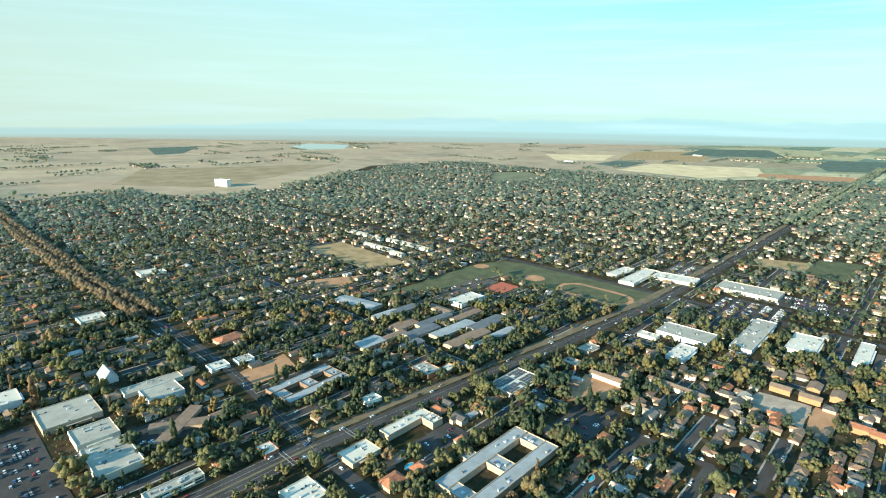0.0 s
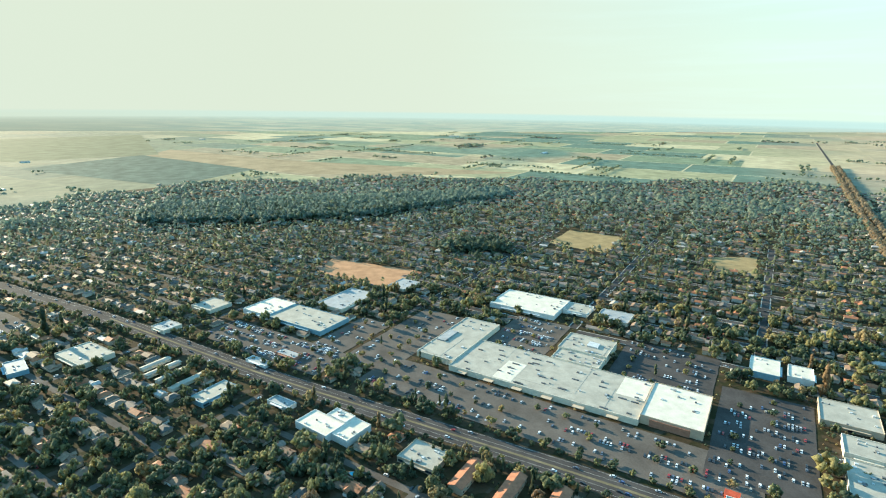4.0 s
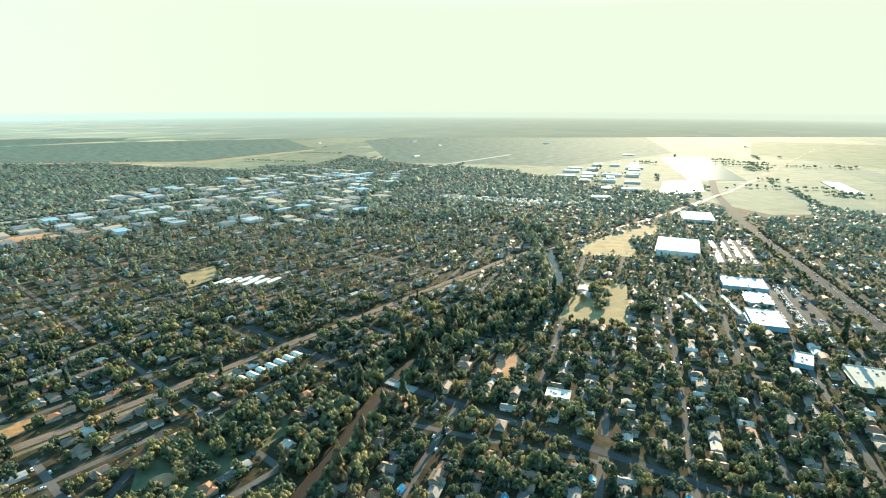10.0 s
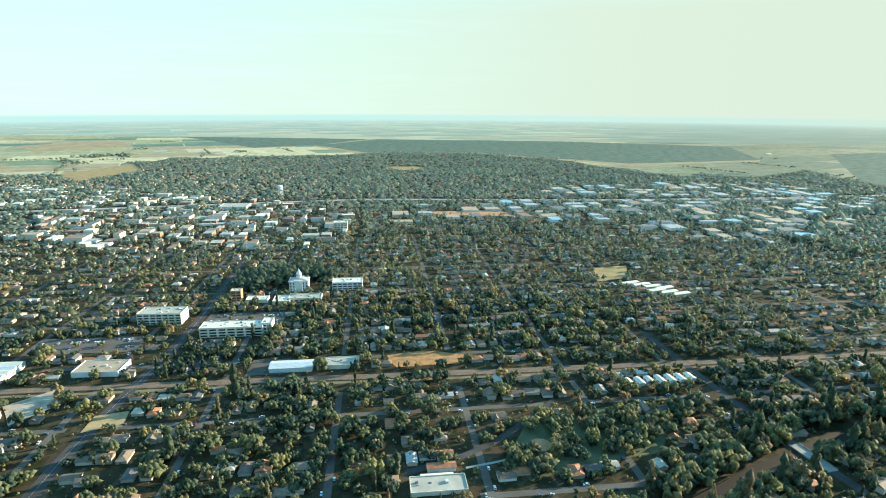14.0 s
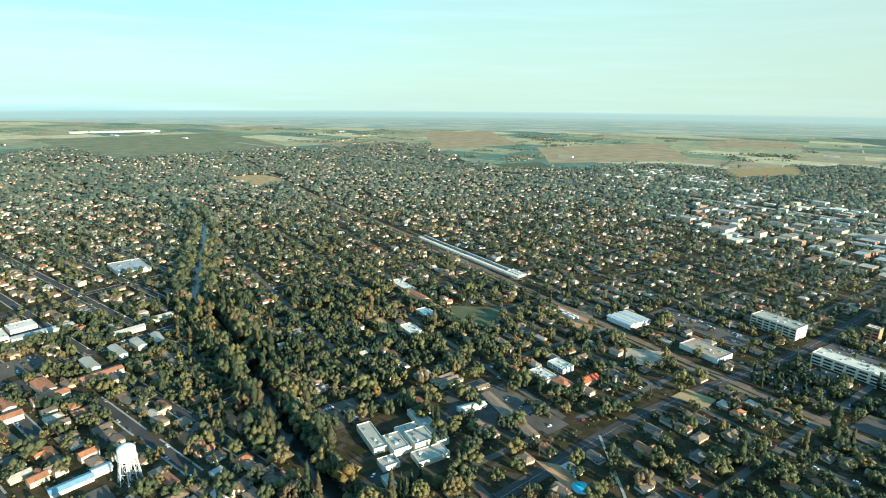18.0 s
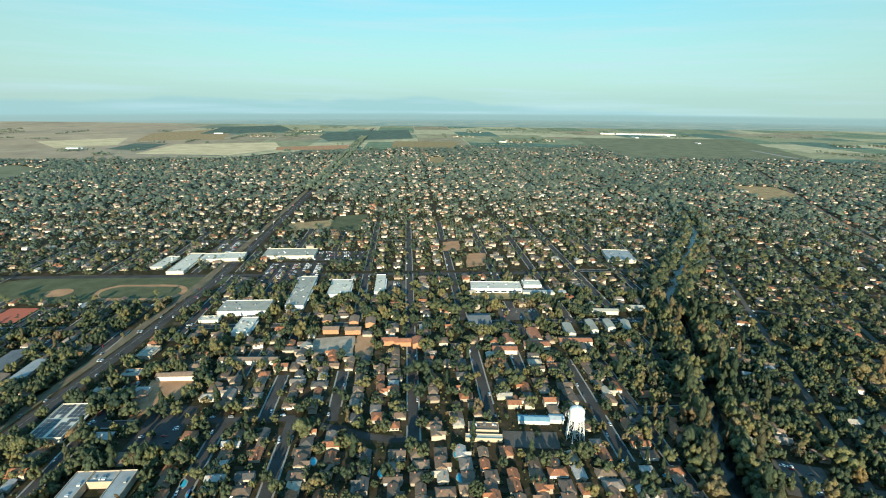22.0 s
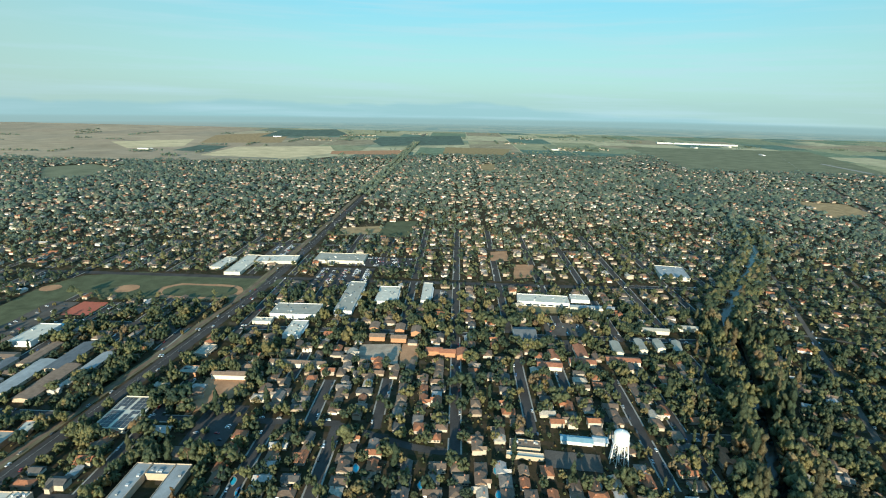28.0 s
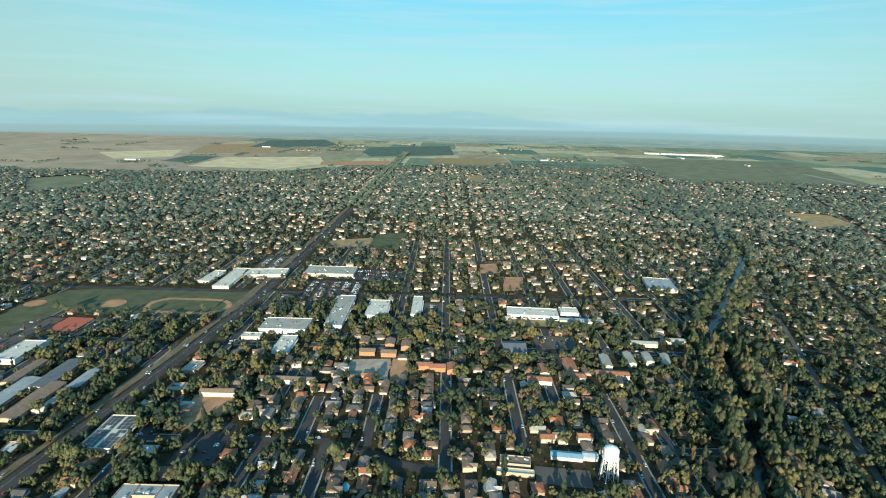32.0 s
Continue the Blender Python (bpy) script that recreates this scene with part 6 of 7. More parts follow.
def wall_shape(kind, w, d, h):
    V, F = boxes((-w / 2, -d / 2, 0, w / 2, d / 2, h))
    if kind == "cross":
        g, x0 = d * 0.30 - 0.5, -w * 0.22
        V2, F2 = boxes((x0 - g, -d / 2 - 3.4, 0, x0 + g, -d / 2, h))
        F += [tuple(i + len(V) for i in q) for q in F2]
        V += V2
    T = []
    F = [q for i, q in enumerate(F) if i % 6 > 1]
    for q in F:
        T += [(q[0], q[1], q[2]), (q[0], q[2], q[3])]
    return V, [(t[2], t[1], t[0]) for t in T]


HAMLETS = []
HOUSE_KINDS = [("gable", 13, 8.0, 2.8, 1.8), ("hip", 13.5, 9, 2.8, 2.0), ("cross", 13, 7.6, 2.8, 1.9), ("gable", 10, 7.0, 2.8, 1.9), ("hip", 11.5, 9, 2.9, 2.1), ("cross", 12.5, 8, 4.6, 2.0)]
spots = []
for k in range(-45, 60):
    for side in (-1, 1):
        q = -4 + 66 * k + side * 18.5
        p = np.arange(-3600, 3900, 14.2)
        p = p + rng.uniform(-1.5, 1.5, len(p))
        P = np.stack(N(p, q + rng.uniform(-3, 3, len(p))), -1)
        ok = in_north(P) & (np.abs((p - 409 + 99) % 198 - 99) > 16)
        spots.append(np.c_[P, np.full(len(P), radians(44 + (180 if side > 0 else 0)))][ok])
for k in range(-6, 32):
    for inner in (20, 47, 71, 98):
        q = -560 - 118 * k - inner
        p = np.arange(-3200, 3900, 14.0)
        p = p + rng.uniform(-1.5, 1.5, len(p))
        P = np.stack(S(p, q + rng.uniform(-3, 3, len(p))), -1)
        ok = ~in_north(P) & (np.abs((p - 40 + 59) % 118 - 59) > 15)
        spots.append(np.c_[P, np.full(len(P), radians(24 + (180 if inner in (47, 98) else 0)))][ok])
spots = [s_[~in_near(s_[:, :2])] for s_ in spots]
for q_, p0, p1 in NEAR:
    for side in (-1, 1):
        p = np.arange(p0 + 5, p1 - 2, 13.2) + rng.uniform(-1, 1)
        p = p[(np.abs(p - 409) > 13)]
        P = np.stack(N(p, q_ + side * 17.5 + rng.uniform(-1.5, 1.5, len(p))), -1)
        spots.append(np.c_[P, np.full(len(P), radians(44 + (180 if side > 0 else 0)))])
p = np.arange(250, 330, 17.0)
spots += [np.c_[np.stack(N(p, 34 + 0 * p), -1), np.full(len(p), radians(44))], np.c_[np.stack(N(p + 60, -125 + 0 * p), -1), np.full(len(p), radians(44))], np.c_[np.stack(N(p + 70, 32 + 0 * p), -1), np.full(len(p), radians(224))]]
for k in range(64):                  # hamlets and new estates out in the fields
    a_, d_ = radians(rng.uniform(-52, 58) if k < 48 else rng.uniform(95, 165)), rng.uniform(2500, 4700)
    e_ = radians(44 + 90 * rng.integers(0, 2))
    u_, w_ = np.meshgrid(np.arange(rng.integers(3, 14)) * 22.0, np.arange(rng.integers(1, 5)) * 34.0)
    u_, w_ = u_.ravel() + rng.normal(size=u_.size) * 5, w_.ravel() + rng.normal(size=w_.size) * 5
    HAMLETS.append(np.stack([d_ * math.cos(a_) + u_ * math.cos(e_) - w_ * math.sin(e_), d_ * math.sin(a_) + u_ * math.sin(e_) + w_ * math.cos(e_)], -1))
HAMLETS = [h_[~in_poly(h_, edge_list)] for h_ in HAMLETS]
spots = np.concatenate(spots)
fill = []
for p_ in np.arange(248, 556, 13.2):
    for q_ in np.arange(-195, 195, 17.0):
        x, y = N(p_ + rng.uniform(-2, 2), q_ + rng.uniform(-2, 2))
        on = any(abs(q_ - a_) < 12 and b_ - 6 < p_ < c_ + 6 for a_, b_, c_ in NEAR) or any(abs(p_ - a_) < 12 and c_ - 6 < q_ < b_ + 6 for a_, b_, c_ in CROSSES)
        if not on and np.min(np.hypot(spots[:, 0] - x, spots[:, 1] - y)) > 13.0:
            fill.append((x, y, radians(44 + 180 * (len(fill) % 2))))
spots = np.concatenate([spots, np.array(fill)])
r = np.hypot(spots[:, 0], spots[:, 1])
keep = ragged(spots[:, :2], edge_list) & is_clear(spots[:, :2], 6) & (r > 300) & (rng.random(len(spots)) < np.where(r > 2300, 0.55, np.where(r > 800, 0.74, 0.97)) * np.where(leafy_side(spots[:, :2]), 0.72, 1.0))
lone = np.concatenate(HAMLETS)
lone = lone[is_clear(lone, 7)]
spots = np.concatenate([spots[keep], np.c_[lone, np.full(len(lone), radians(44))]])
r = np.hypot(spots[:, 0], spots[:, 1])
spots[:, :2] += rng.normal(size=(len(spots), 2)) * np.clip((r - 700) / 600, 0, 1)[:, None] * 6.5
order = np.argsort(r)
spots, r = spots[order], r[order]
kinds = rng.integers(0, len(HOUSE_KINDS), len(spots))
turned = rng.random(len(spots)) < 0.35
spots[:, 2] += np.where(turned, radians(90), 0)
scale = np.stack([rng.uniform(0.88, 1.12, len(spots)), rng.uniform(0.88, 1.12, len(spots)), rng.uniform(0.9, 1.15, len(spots))], -1)
NEAR_HOUSES = 288
models = []
for i, (kind, w, d, h, rise) in enumerate(HOUSE_KINDS):
    th = empty("house", 0, 0)
    tagged(th, "single-storey stucco house with a pitched shingle roof among trees", "house", "houses along the residential streets")
    V, F = wall_shape(kind, w, d, h)
    put("wall", mesh_of("wall", V, F, [HOUSEWALL]), th)
    V, F = roof_shape(kind, w, d, h, rise)
    top = put("roof", mesh_of("roof", V, F, [HOUSEROOF]), th)
    box_part("chimney", BRICK, top, (w * 0.2, 0.8, h, w * 0.2 + 0.9, 1.7, h + rise + 0.7))
    front = -d / 2 - (3.4 if kind == "cross" else 0)
    gx = -w * 0.22 if kind == "cross" else -w * 0.3
    box_part("garage_door", WHITEWALL, th, (gx - 2.3, front - 0.06, 0, gx + 2.3, front, 2.2))
    for wx in (0.16, 0.36):
        box_part("window", GLASS, th, (w * wx - 0.9, -d / 2 - 0.05, 1.0, w * wx + 0.9, -d / 2, 2.2))
    models.append(th)
for i in range(NEAR_HOUSES):
    ob = copy_thing(models[kinds[i]], pose(spots[i, 0], spots[i, 1], 0, 0, 0, math.degrees(spots[i, 2])))
for th in models:
    for o in list(th.children_recursive) + [th]:
        bpy.data.objects.remove(o)
walls, roofs = Soup(), Soup()
far = np.arange(len(spots)) >= NEAR_HOUSES
for i, (kind, w, d, h, rise) in enumerate(HOUSE_KINDS):
    m = far & (kinds == i)
    pos = np.c_[spots[m, :2], np.zeros(m.sum())]
    walls.many(*wall_shape(kind, w, d, h), pos, spots[m, 2], scale[m], rng.random(m.sum()))
    roofs.many(*roof_shape(kind, w, d, h, rise), pos, spots[m, 2], scale[m], rng.random(m.sum()))
hs = empty("distant_houses", 0, 0)
tagged(hs, "many small pitched-roof houses spread through the trees", "houses", kind="stuff")
put("wall", walls.build("wall", HOUSEWALL), hs)
put("roof", roofs.build("roof", HOUSEROOF), hs)

# back-yard pools behind near houses
made = 0
for i in range(12, 300, 5):
    a_ = spots[i, 2] - (radians(90) if turned[i] else 0)
    x, y = spots[i, 0] - 12.5 * math.sin(a_) * 1.0, spots[i, 1] + 12.5 * math.cos(a_)
    if not in_north(np.array([(x, y)]))[0] or not is_clear(np.array([(x, y)]), 3)[0] or made >= 34:
        continue
    made += 1
    th = empty("swimming_pool", x, y, math.degrees(a_) + rng.uniform(-15, 15))
    tagged(th, "turquoise back-yard swimming pool with pale edge", "pool", "back-yard pools")
    ring_v = [(r_ * (1 + 0.25 * math.sin(2 * q_)) * math.cos(q_) * 4.2, r_ * math.sin(q_) * 2.3, z_) for r_, z_ in ((1.0, 0.22), (1.28, 0.22), (1.28, 0.0)) for q_ in [k_ * 0.3927 for k_ in range(16)]]
    put("water", mesh_of("water", ring_v[:16], [tuple(range(16))], [POOL]), th, Matrix.Translation((0, 0, -0.06)))
    put("rim", mesh_of("rim", ring_v, [(s_ * 16 + k_, s_ * 16 + 16 + k_, s_ * 16 + 16 + (k_ + 1) % 16, s_ * 16 + (k_ + 1) % 16) for s_ in (0, 1) for k_ in range(16)], [CONCRETE]), th)
    keep_clear(x, y, 9, 7, 0)

# ---------------------------------------------------------------- trees
OCT = np.array([(1, 0, 0), (0, 1, 0), (-1, 0, 0), (0, -1, 0), (0, 0, 1), (0, 0, -1)], float)
OCTF = np.array([(0, 1, 4), (1, 2, 4), (2, 3, 4), (3, 0, 4), (1, 0, 5), (2, 1, 5), (3, 2, 5), (0, 3, 5)])


def crown(clumps, size, shape, seed):
    """Leaf clumps filling a crown of unit radius and height about 1: V, F, and each face's tone shift."""
    g = np.random.default_rng(seed)
    V, F = [], []
    for i in range(clumps):
        u = g.normal(size=3)
        u /= np.linalg.norm(u)
        rad = g.uniform(0.45, 1.0) ** 0.5
        if shape == "round":
            c = np.array([u[0] * rad, u[1] * rad, 0.56 + 0.40 * u[2] * rad])
            c[:2] *= 1.08 - 0.35 * abs(c[2] - 0.45)
        elif shape == "spread":
            c = np.array([u[0] * rad * 1.15, u[1] * rad * 1.15, 0.6 + 0.27 * u[2] * rad])
        else:                      # conifer
            z = g.uniform(0.08, 1.0)
            c = np.array([u[0], u[1], 0]) * (1.05 - z) * g.uniform(0.6, 1.0)
            c[2] = z
        k = size * g.uniform(0.7, 1.35)
        W = OCT * k * g.uniform(0.75, 1.25, (6, 1))
        W[:, 2] *= 0.55 if shape != "conifer" else 0.30
        a = g.uniform(0, 6.28)
        W[:, :2] = W[:, :2] @ np.array([(math.cos(a), -math.sin(a)), (math.sin(a), math.cos(a))])
        W += g.normal(size=W.shape) * k * 0.12
        F.append(OCTF + 6 * i)
        V.append(W + c)
    return np.concatenate(V), np.concatenate(F)


def trunk(h, r0):
    """A tapered trunk with three limbs."""
    V, F = [], []
    def limb(a, b, ra, rb):
        o = len(V)
        a, b = np.array(a, float), np.array(b, float)
        for c, rr in ((a, ra), (b, rb)):
            for i in range(5):
                V.append((c[0] + rr * math.cos(i * 1.2566), c[1] + rr * math.sin(i * 1.2566), c[2]))
        for i in range(5):
            F.append((o + i, o + (i + 1) % 5, o + 5 + (i + 1) % 5, o + 5 + i))
    limb((0, 0, 0), (0.1, 0, h), r0, r0 * 0.7)
    for i in range(3):
        limb((0.1, 0, h * 0.9), (1.8 * math.cos(i * 2.1), 1.8 * math.sin(i * 2.1), h + 2.6), r0 * 0.5, r0 * 0.2)
    return V, F


def scatter(lo, hi, cell):
    n = int(2 * hi / cell)
    gx, gy = np.meshgrid(np.arange(n), np.arange(n))
    P = np.stack([gx.ravel(), gy.ravel()], -1) * cell - hi + rng.uniform(0, cell, (n * n, 2))
    r = np.hypot(*P.T)
    return P[(r > lo) & (r <= hi)]


def suits(P, density, gap):
    belt = to_line(P, CREEK)
    wood = np.array([noise.noise((x * 0.004, y * 0.004, 0.3)) for x, y in P])
    chance = density * (1 + 0.7 * wood)
    thick = ~((P[:, 0] > -150) & in_north(P))
    chance = np.where(thick & (np.hypot(P[:, 0], P[:, 1]) < 800), np.minimum(chance * 0.95, 0.8), chance)
    chance = np.where(in_near(P), chance * 0.62, chance)
    chance = np.where(belt < 26, 0.68, chance)
    chance = np.where(leafy_side(P), np.maximum(chance, np.where(np.hypot(P[:, 0], P[:, 1]) < 760, 0.31, 0.50)), chance)
    dark = in_woods(P)
    chance = np.where(dark, 0.95, chance)
    ok = ragged(P, edge_list) & (rng.random(len(P)) < chance) & is_clear(P, 1.5, True)
    near = ok & (belt > 9.0)
    return P[near & (off_streets(P, gap) | dark | (belt < 22) | (rng.random(len(P)) < np.where((P[:, 0] < -60) & (P[:, 1] < 140), 0.5, 0.12)))]


def tree_tone(P):
    tone = np.array([noise.noise((x * 0.01, y * 0.01, 4.0)) for x, y in P]) * 0.35 + rng.beta(1.3, 2.2, len(P)) + np.where(to_line(P, CREEK) < 24, 0.10, 0)
    return np.clip(np.where(in_woods(P), tone * 0.3, tone), 0, 0.999)


def tree_size(P, low, high):
    """Mostly small street trees, a few large ones; tall along the creek and in the groves."""
    size = low + (high - low) * rng.beta(1.4, 2.2, len(P)) + np.where(rng.random(len(P)) < 0.06, 0.45, 0)
    size = np.where(to_line(P, CREEK) < 26, size * 0.4 + rng.uniform(0.75, 1.25, len(P)), size)
    size = np.where(leafy_side(P), np.maximum(size, size * 0.8 + 0.28), size)
    return np.where(in_woods(P), size * 0.5 + 1.15, size)


# trees nearest the camera, each a thing of its own
NEAR_TREES = 300
shapes = ["round", "spread", "round", "conifer"]
P1 = suits(scatter(300, 760, 7.8), 0.44, 4.6)
extra = np.array(ROWS)
P1 = np.concatenate([P1, extra[:, :2]])
own = np.concatenate([np.zeros(len(P1) - len(extra)), extra[:, 2]])
order = np.argsort(np.hypot(*P1.T))
P1, own = P1[order], own[order]
tree_models = []
for i, sh in enumerate(shapes):
    tall, wide = {"round": (13, 5.4), "spread": (11.5, 6.6), "conifer": (22, 3.5)}[sh]
    th = empty("tree", 0, 0)
    tagged(th, "tall dark conifer beside the creek" if sh == "conifer" else "broad green street tree with a clumped crown", "tree", "trees of the near streets")
    V, F = trunk(tall * 0.3, 0.32)
    put("trunk", mesh_of("trunk", V, F, [BARK]), th)
    V, F = crown(110 if sh != "conifer" else 90, 0.215 if sh != "conifer" else 0.30, sh, 50 + i)
    V = V * np.array([wide, wide, tall])
    put("crown", mesh_of("crown", V, F, [CONIFER if sh == "conifer" else LEAF], smooth=True), th)
    tree_models.append(th)
belt1 = to_line(P1, CREEK)
kind1 = np.where((belt1 < 55) & (rng.random(len(P1)) < 0.16) | (rng.random(len(P1)) < 0.04), 3, rng.integers(0, 3, len(P1)))
kind1 = np.where((own == 0.45) | (own == 0.62), 3, kind1)
size1 = np.where(own > 0, own, tree_size(P1, 0.32, 1.08))
rot1 = rng.uniform(0, 6.28, len(P1))
for i in range(NEAR_TREES):
    m = pose(P1[i, 0], P1[i, 1], 0, 0, 0, math.degrees(rot1[i])) @ Matrix.Diagonal((size1[i], size1[i], size1[i], 1))
    copy_thing(tree_models[kind1[i]], m)
for th in tree_models:
    for o in list(th.children_recursive) + [th]:
        bpy.data.objects.remove(o)

# palms with bare trunks and drooping fronds
pv, pf = [], []
for i in range(18):
    a_, up = i * 2.4, 0.9 - 1.5 * (i % 3) / 2
    for k_ in range(4):
        u_ = k_ / 3
        wd = 0.55 * math.sin(0.35 + 2.5 * u_)
        rr, zz = 0.2 + 3.0 * u_, 13.6 + 1.6 * up * u_ - 1.5 * u_ * u_
        for s_ in (-1, 1):
            pv.append((rr * math.cos(a_) - s_ * wd * math.sin(a_), rr * math.sin(a_) + s_ * wd * math.cos(a_), zz))
        if k_:
            o_ = len(pv) - 4
            pf.append((o_, o_ + 1, o_ + 3, o_ + 2))
pt = [(r_ * math.cos(q_ * 1.0472), r_ * math.sin(q_ * 1.0472), z_) for r_, z_ in ((0.42, 0), (0.26, 3), (0.22, 13.7)) for q_ in range(6)]
ptf = [(k_ * 6 + q_, k_ * 6 + (q_ + 1) % 6, k_ * 6 + 6 + (q_ + 1) % 6, k_ * 6 + 6 + q_) for k_ in (0, 1) for q_ in range(6)]
palm = empty("palm_tree", 0, 0)
tagged(palm, "tall slender palm with a tuft of drooping fronds", "palm", "palms between the houses")
put("trunk", mesh_of("trunk", pt, ptf, [BARK]), palm)
put("fronds", mesh_of("fronds", pv, pf, [CONIFER]), palm)
for x, y in ((207, 507), (215, 505), (219, 497), (228, 496), (236, 494), (244, 496), (253, 496), (261, 492), (270, 489), (113, 386), (128, 368), (172, 324), (344, -139), (348, -153), (300, 330)):
    k_ = rng.uniform(0.85, 1.15)
    copy_thing(palm, pose(x + rng.uniform(-2, 2), y + rng.uniform(-2, 2), 0, 0, 0, rng.uniform(0, 360)) @ Matrix.Diagonal((k_, k_, k_, 1)))
for o in list(palm.children_recursive) + [palm]:
    bpy.data.objects.remove(o)
# dusty gathers the far crowns that get the haze-paled leaf colour
leafy, dark, dusty = Soup(), Soup(), Soup()
rest = np.arange(len(P1)) >= NEAR_TREES
for k, sh in enumerate(shapes):
    tall, wide = {"round": (13, 5.4), "spread": (11.5, 6.6), "conifer": (22, 3.5)}[sh]
    for var in range(3):
        V, F = crown(19, 0.40 if sh != "conifer" else 0.55, sh, 90 + 10 * k + var)
        m = rest & (kind1 == k) & (np.arange(len(P1)) % 3 == var)
        s = size1[m][:, None] * np.array([wide, wide, tall])
        (dark if sh == "conifer" else leafy).many(V, F, np.c_[P1[m], np.zeros(m.sum())], rot1[m], s, tree_tone(P1[m]))
bush = scatter(300, 820, 5.2)
bush = bush[(rng.random(len(bush)) < 0.42) & in_poly(bush, edge_list) & is_clear(bush, 0.5, True) & off_streets(bush, 6.0)]
V, F = crown(1, 0.9, "round", 77)
V = (V - V.mean(0)) * np.array([1, 1, 1.6]) + np.array([0, 0, 0.55])
leafy.many(V, F, np.c_[bush, np.zeros(len(bush))], rng.uniform(0, 6.28, len(bush)), rng.uniform(0.8, 2.3, len(bush))[:, None] * np.array([1, 1, 1.0]), rng.random(len(bush)))
P2 = suits(scatter(760, 1500, 9.0), 0.50, 3.5)
size2 = tree_size(P2, 0.36, 1.05)
for var in range(5):
    V, F = crown(5, 0.60, ["round", "spread", "round", "spread", "conifer"][var], 200 + var)
    F = F.reshape(-1, 8, 3)[:, :4].reshape(-1, 3)          # the undersides are never seen from this height
    m = np.arange(len(P2)) % 5 == var
    if var == 4:
        V = V * np.array([0.8, 0.8, 1.2])
    # from 900 m out, more and more crowns take the colour painted for haze
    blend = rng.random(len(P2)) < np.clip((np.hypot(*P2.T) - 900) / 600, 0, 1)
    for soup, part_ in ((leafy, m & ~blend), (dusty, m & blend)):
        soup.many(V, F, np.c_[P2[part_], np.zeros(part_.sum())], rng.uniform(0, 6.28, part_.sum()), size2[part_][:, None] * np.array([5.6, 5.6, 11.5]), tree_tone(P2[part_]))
P3 = suits(scatter(1500, 2500, 10.5), 0.62, 1.0)
for var in range(3):
    V, F = crown(1, 0.95, "round", 300 + var)
    m = np.arange(len(P3)) % 3 == var
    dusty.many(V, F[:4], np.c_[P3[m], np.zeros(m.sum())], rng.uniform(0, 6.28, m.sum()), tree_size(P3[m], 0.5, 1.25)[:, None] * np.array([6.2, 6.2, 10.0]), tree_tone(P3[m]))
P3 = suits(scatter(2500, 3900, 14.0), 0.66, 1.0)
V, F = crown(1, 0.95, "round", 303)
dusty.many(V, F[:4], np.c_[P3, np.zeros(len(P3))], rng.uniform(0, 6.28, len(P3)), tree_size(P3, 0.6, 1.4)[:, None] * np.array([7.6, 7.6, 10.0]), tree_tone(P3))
# tree lines and farmsteads out in the fields
lines = []
for k in range(420):
    a_, d_ = rng.uniform(0, 6.283), rng.uniform(1700, 4900)
    c0 = np.array([d_ * math.cos(a_), d_ * math.sin(a_)])
    if in_poly(c0[None], edge_list)[0]:
        continue
    ang = radians(44 + 90 * rng.integers(0, 2))
    n_ = rng.integers(6, 34)
    s_ = np.arange(n_) * 13.0 + rng.uniform(-3, 3, n_)
    if k % 3 == 0:
        lines.append(c0 + rng.normal(size=(n_, 2)) * 26)
    else:
        lines.append(c0 + s_[:, None] * np.array([math.cos(ang), math.sin(ang)]) + rng.normal(size=(n_, 2)) * 2)
P4 = np.concatenate(lines + [h_ + rng.normal(size=h_.shape) * 14 for h_ in HAMLETS] * 2)
P4 = P4[~in_poly(P4, edge_list) & is_clear(P4, 3)]
far_row = []
for s_ in np.arange(0, 2150, 8.5):
    for off in (-13.5, -9.5, 9.5, 13.5):
        if rng.random() < 0.8:
            far_row.append((933 + s_ * 0.718 - off * 0.696 + rng.normal() * 1.5, 1282 + s_ * 0.696 + off * 0.718 + rng.normal() * 1.5))
P4 = np.concatenate([P4, np.array(far_row)])
V, F = crown(2, 0.85, "round", 320)
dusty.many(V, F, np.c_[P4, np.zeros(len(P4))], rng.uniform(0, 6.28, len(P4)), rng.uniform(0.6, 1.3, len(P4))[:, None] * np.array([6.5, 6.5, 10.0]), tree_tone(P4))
tagged(new("distant_trees", dusty.build("distant_trees", HAZED_LEAF, True)), "grey-green trees of the outer town, paled in colour for haze", "trees", kind="stuff")
russet = Soup()
row = []
for a0, b0 in zip(CROSS[4:-2], CROSS[5:-1]):
    a0, b0 = np.array(a0, float), np.array(b0, float)
    L_ = np.hypot(*(b0 - a0))
    nn = np.array([-(b0 - a0)[1], (b0 - a0)[0]]) / L_
    for s_ in np.arange(0, L_, 8.0):
        for off in (-11, -7.5, 7.5, 11):
            row.append(a0 + (b0 - a0) * s_ / L_ + nn * off + rng.normal(size=2) * 1.2)
row = np.array(row)
row = row[np.hypot(*row.T) > 760]
for var in range(3):
    V, F = crown(5, 0.66, "round", 400 + var)
    m = np.arange(len(row)) % 3 == var
    russet.many(V, F, np.c_[row[m], np.zeros(m.sum())], rng.uniform(0, 6.28, m.sum()), rng.uniform(0.8, 1.25, m.sum())[:, None] * np.array([5.0, 5.0, 10.0]), rng.random(m.sum()))
tagged(new("avenue_trees", russet.build("avenue_trees", RUSSET, True)), "russet trees lining the long straight road", "trees", kind="stuff")
tagged(new("town_trees", leafy.build("town_trees", LEAF, True)), "dense green and olive trees between the houses", "trees", kind="stuff")
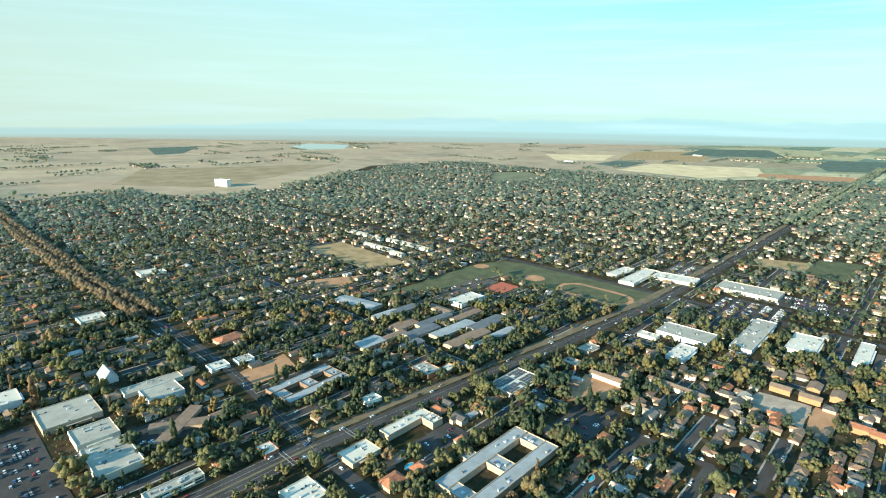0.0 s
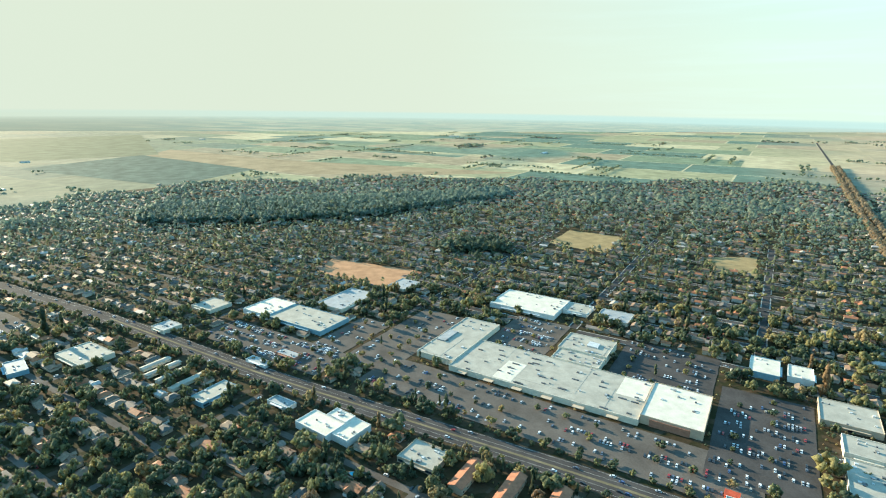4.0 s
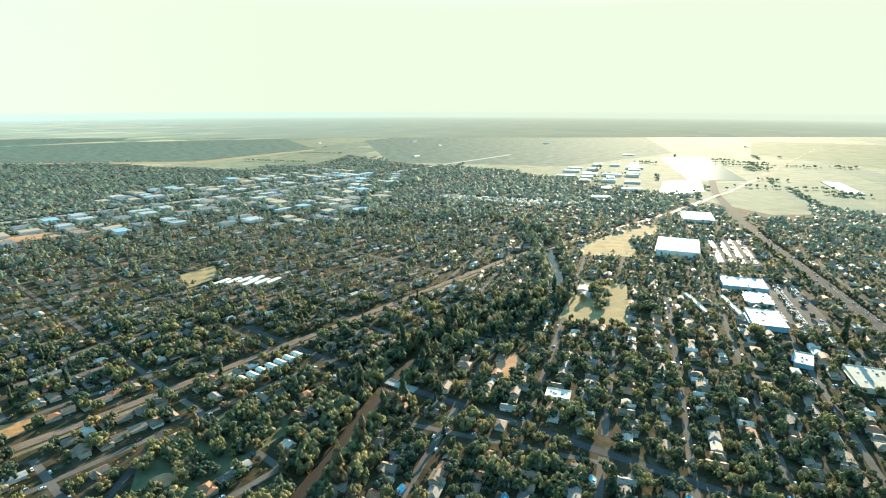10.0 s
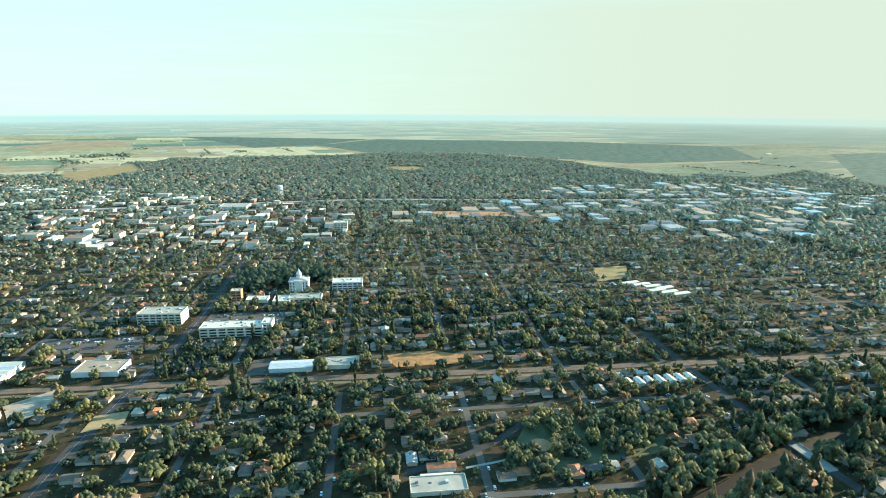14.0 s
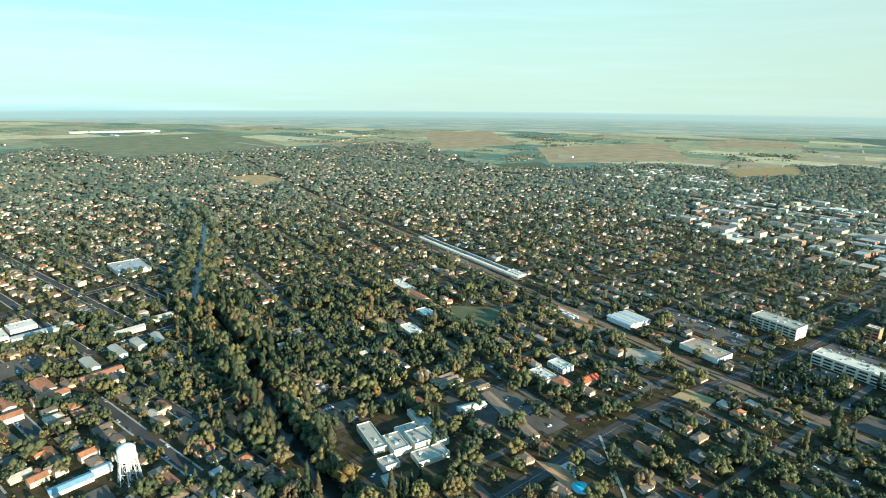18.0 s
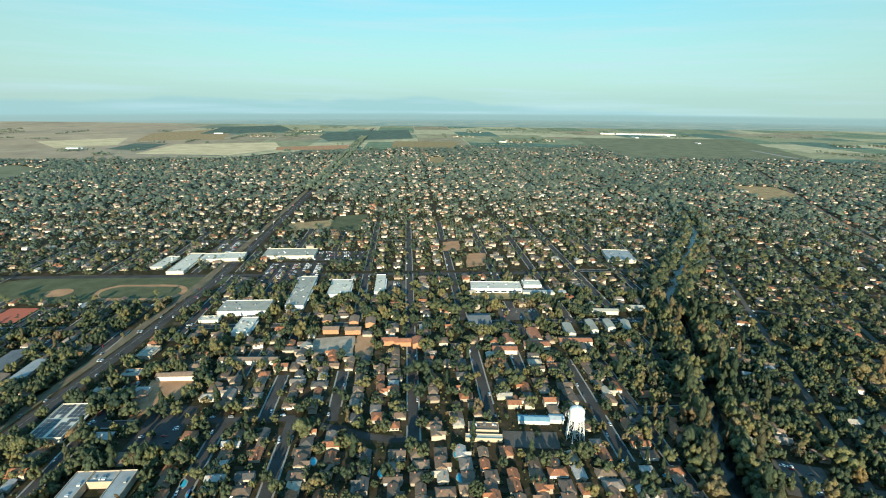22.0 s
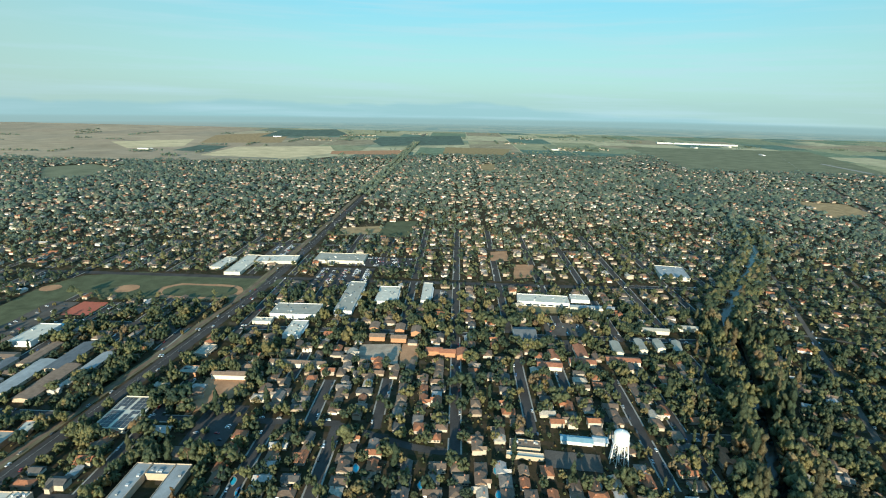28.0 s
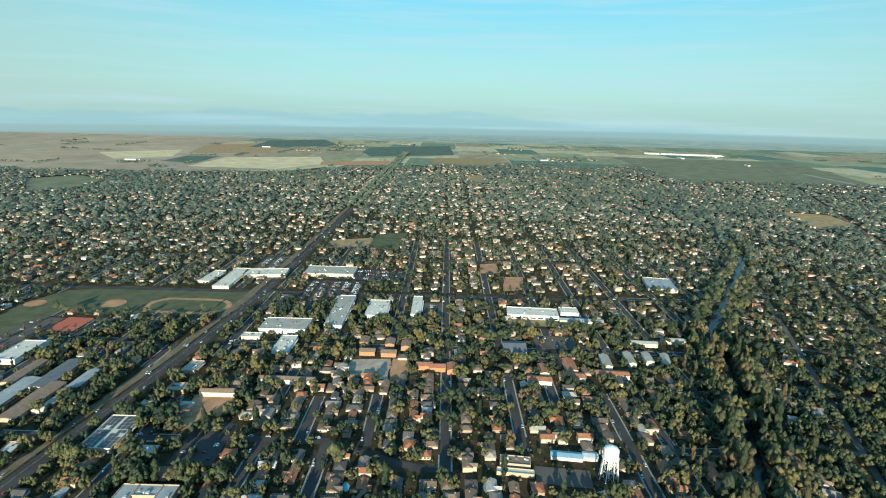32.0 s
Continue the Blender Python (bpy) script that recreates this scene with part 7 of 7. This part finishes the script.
tagged(new("town_conifers", dark.build("town_conifers", CONIFER, True)), "tall dark conifers among the broadleaf trees", "trees", kind="stuff")

# ---------------------------------------------------------------- cars on the lots and along the kerbs
for i in range(0, len(A), 1):
    rr = math.hypot(*A[i])
    if 300 < rr < 900:
        for side in (-1, 1):
            if rng.random() < 0.45:
                u_ = rng.random()
                cpt = A[i] * (1 - u_) + B[i] * u_ + O[i] * side * 4.0
                CARS.append((cpt[0], cpt[1], math.degrees(math.atan2(D[i, 1], D[i, 0])) + (180 if side > 0 else 0)))
for pts, offs, gap in ((AVENUE, (-9, -5.5, 5.5, 9), 52), (CROSS, (-3, 3), 60)):
    for a0, b0 in zip(pts[:-1], pts[1:]):
        a0, b0 = np.array(a0, float), np.array(b0, float)
        L_ = np.hypot(*(b0 - a0))
        t0 = (b0 - a0) / L_
        for off in offs:
            s_ = rng.uniform(0, gap)
            while s_ < L_:
                c0 = a0 + t0 * s_ + np.array([-t0[1], t0[0]]) * off
                if 250 < np.hypot(*c0) < 1400:
                    CARS.append((c0[0], c0[1], math.degrees(math.atan2(t0[1], t0[0])) + (180 if off > 0 else 0)))
                s_ += rng.uniform(0.5, 2.5) * gap
CARS.sort(key=lambda q: q[0] ** 2 + q[1] ** 2)
CARS = [q for q in CARS if math.hypot(q[0], q[1]) > 280]
bv, bf, gv, gf = car_shapes()
car = empty("car", 0, 0)
tagged(car, "parked car with painted body and dark glass", "car", "cars on lots and streets")
put("body", mesh_of("body", bv, bf, [CARPAINT]), car)
put("glass", mesh_of("glass", gv, gf, [GLASS]), car)
for x, y, rot in CARS[:230]:
    copy_thing(car, pose(x, y, 0.10, 0, 0, rot))
for o in list(car.children_recursive) + [car]:
    bpy.data.objects.remove(o)
cb, cg = Soup(), Soup()
rest = np.array(CARS[230:])
for soup, V, F in ((cb, bv, bf), (cg, gv, gf)):
    soup.many(V, F, np.c_[rest[:, :2], np.full(len(rest), 0.10)], np.radians(rest[:, 2]), np.ones((len(rest), 3)), np.random.default_rng(3).random(len(rest)))
cs_ = empty("distant_cars", 0, 0)
tagged(cs_, "many parked and driving cars on the lots and roads", "cars", kind="stuff")
put("body", cb.build("body", CARPAINT), cs_)
put("glass", cg.build("glass", GLASS), cs_)
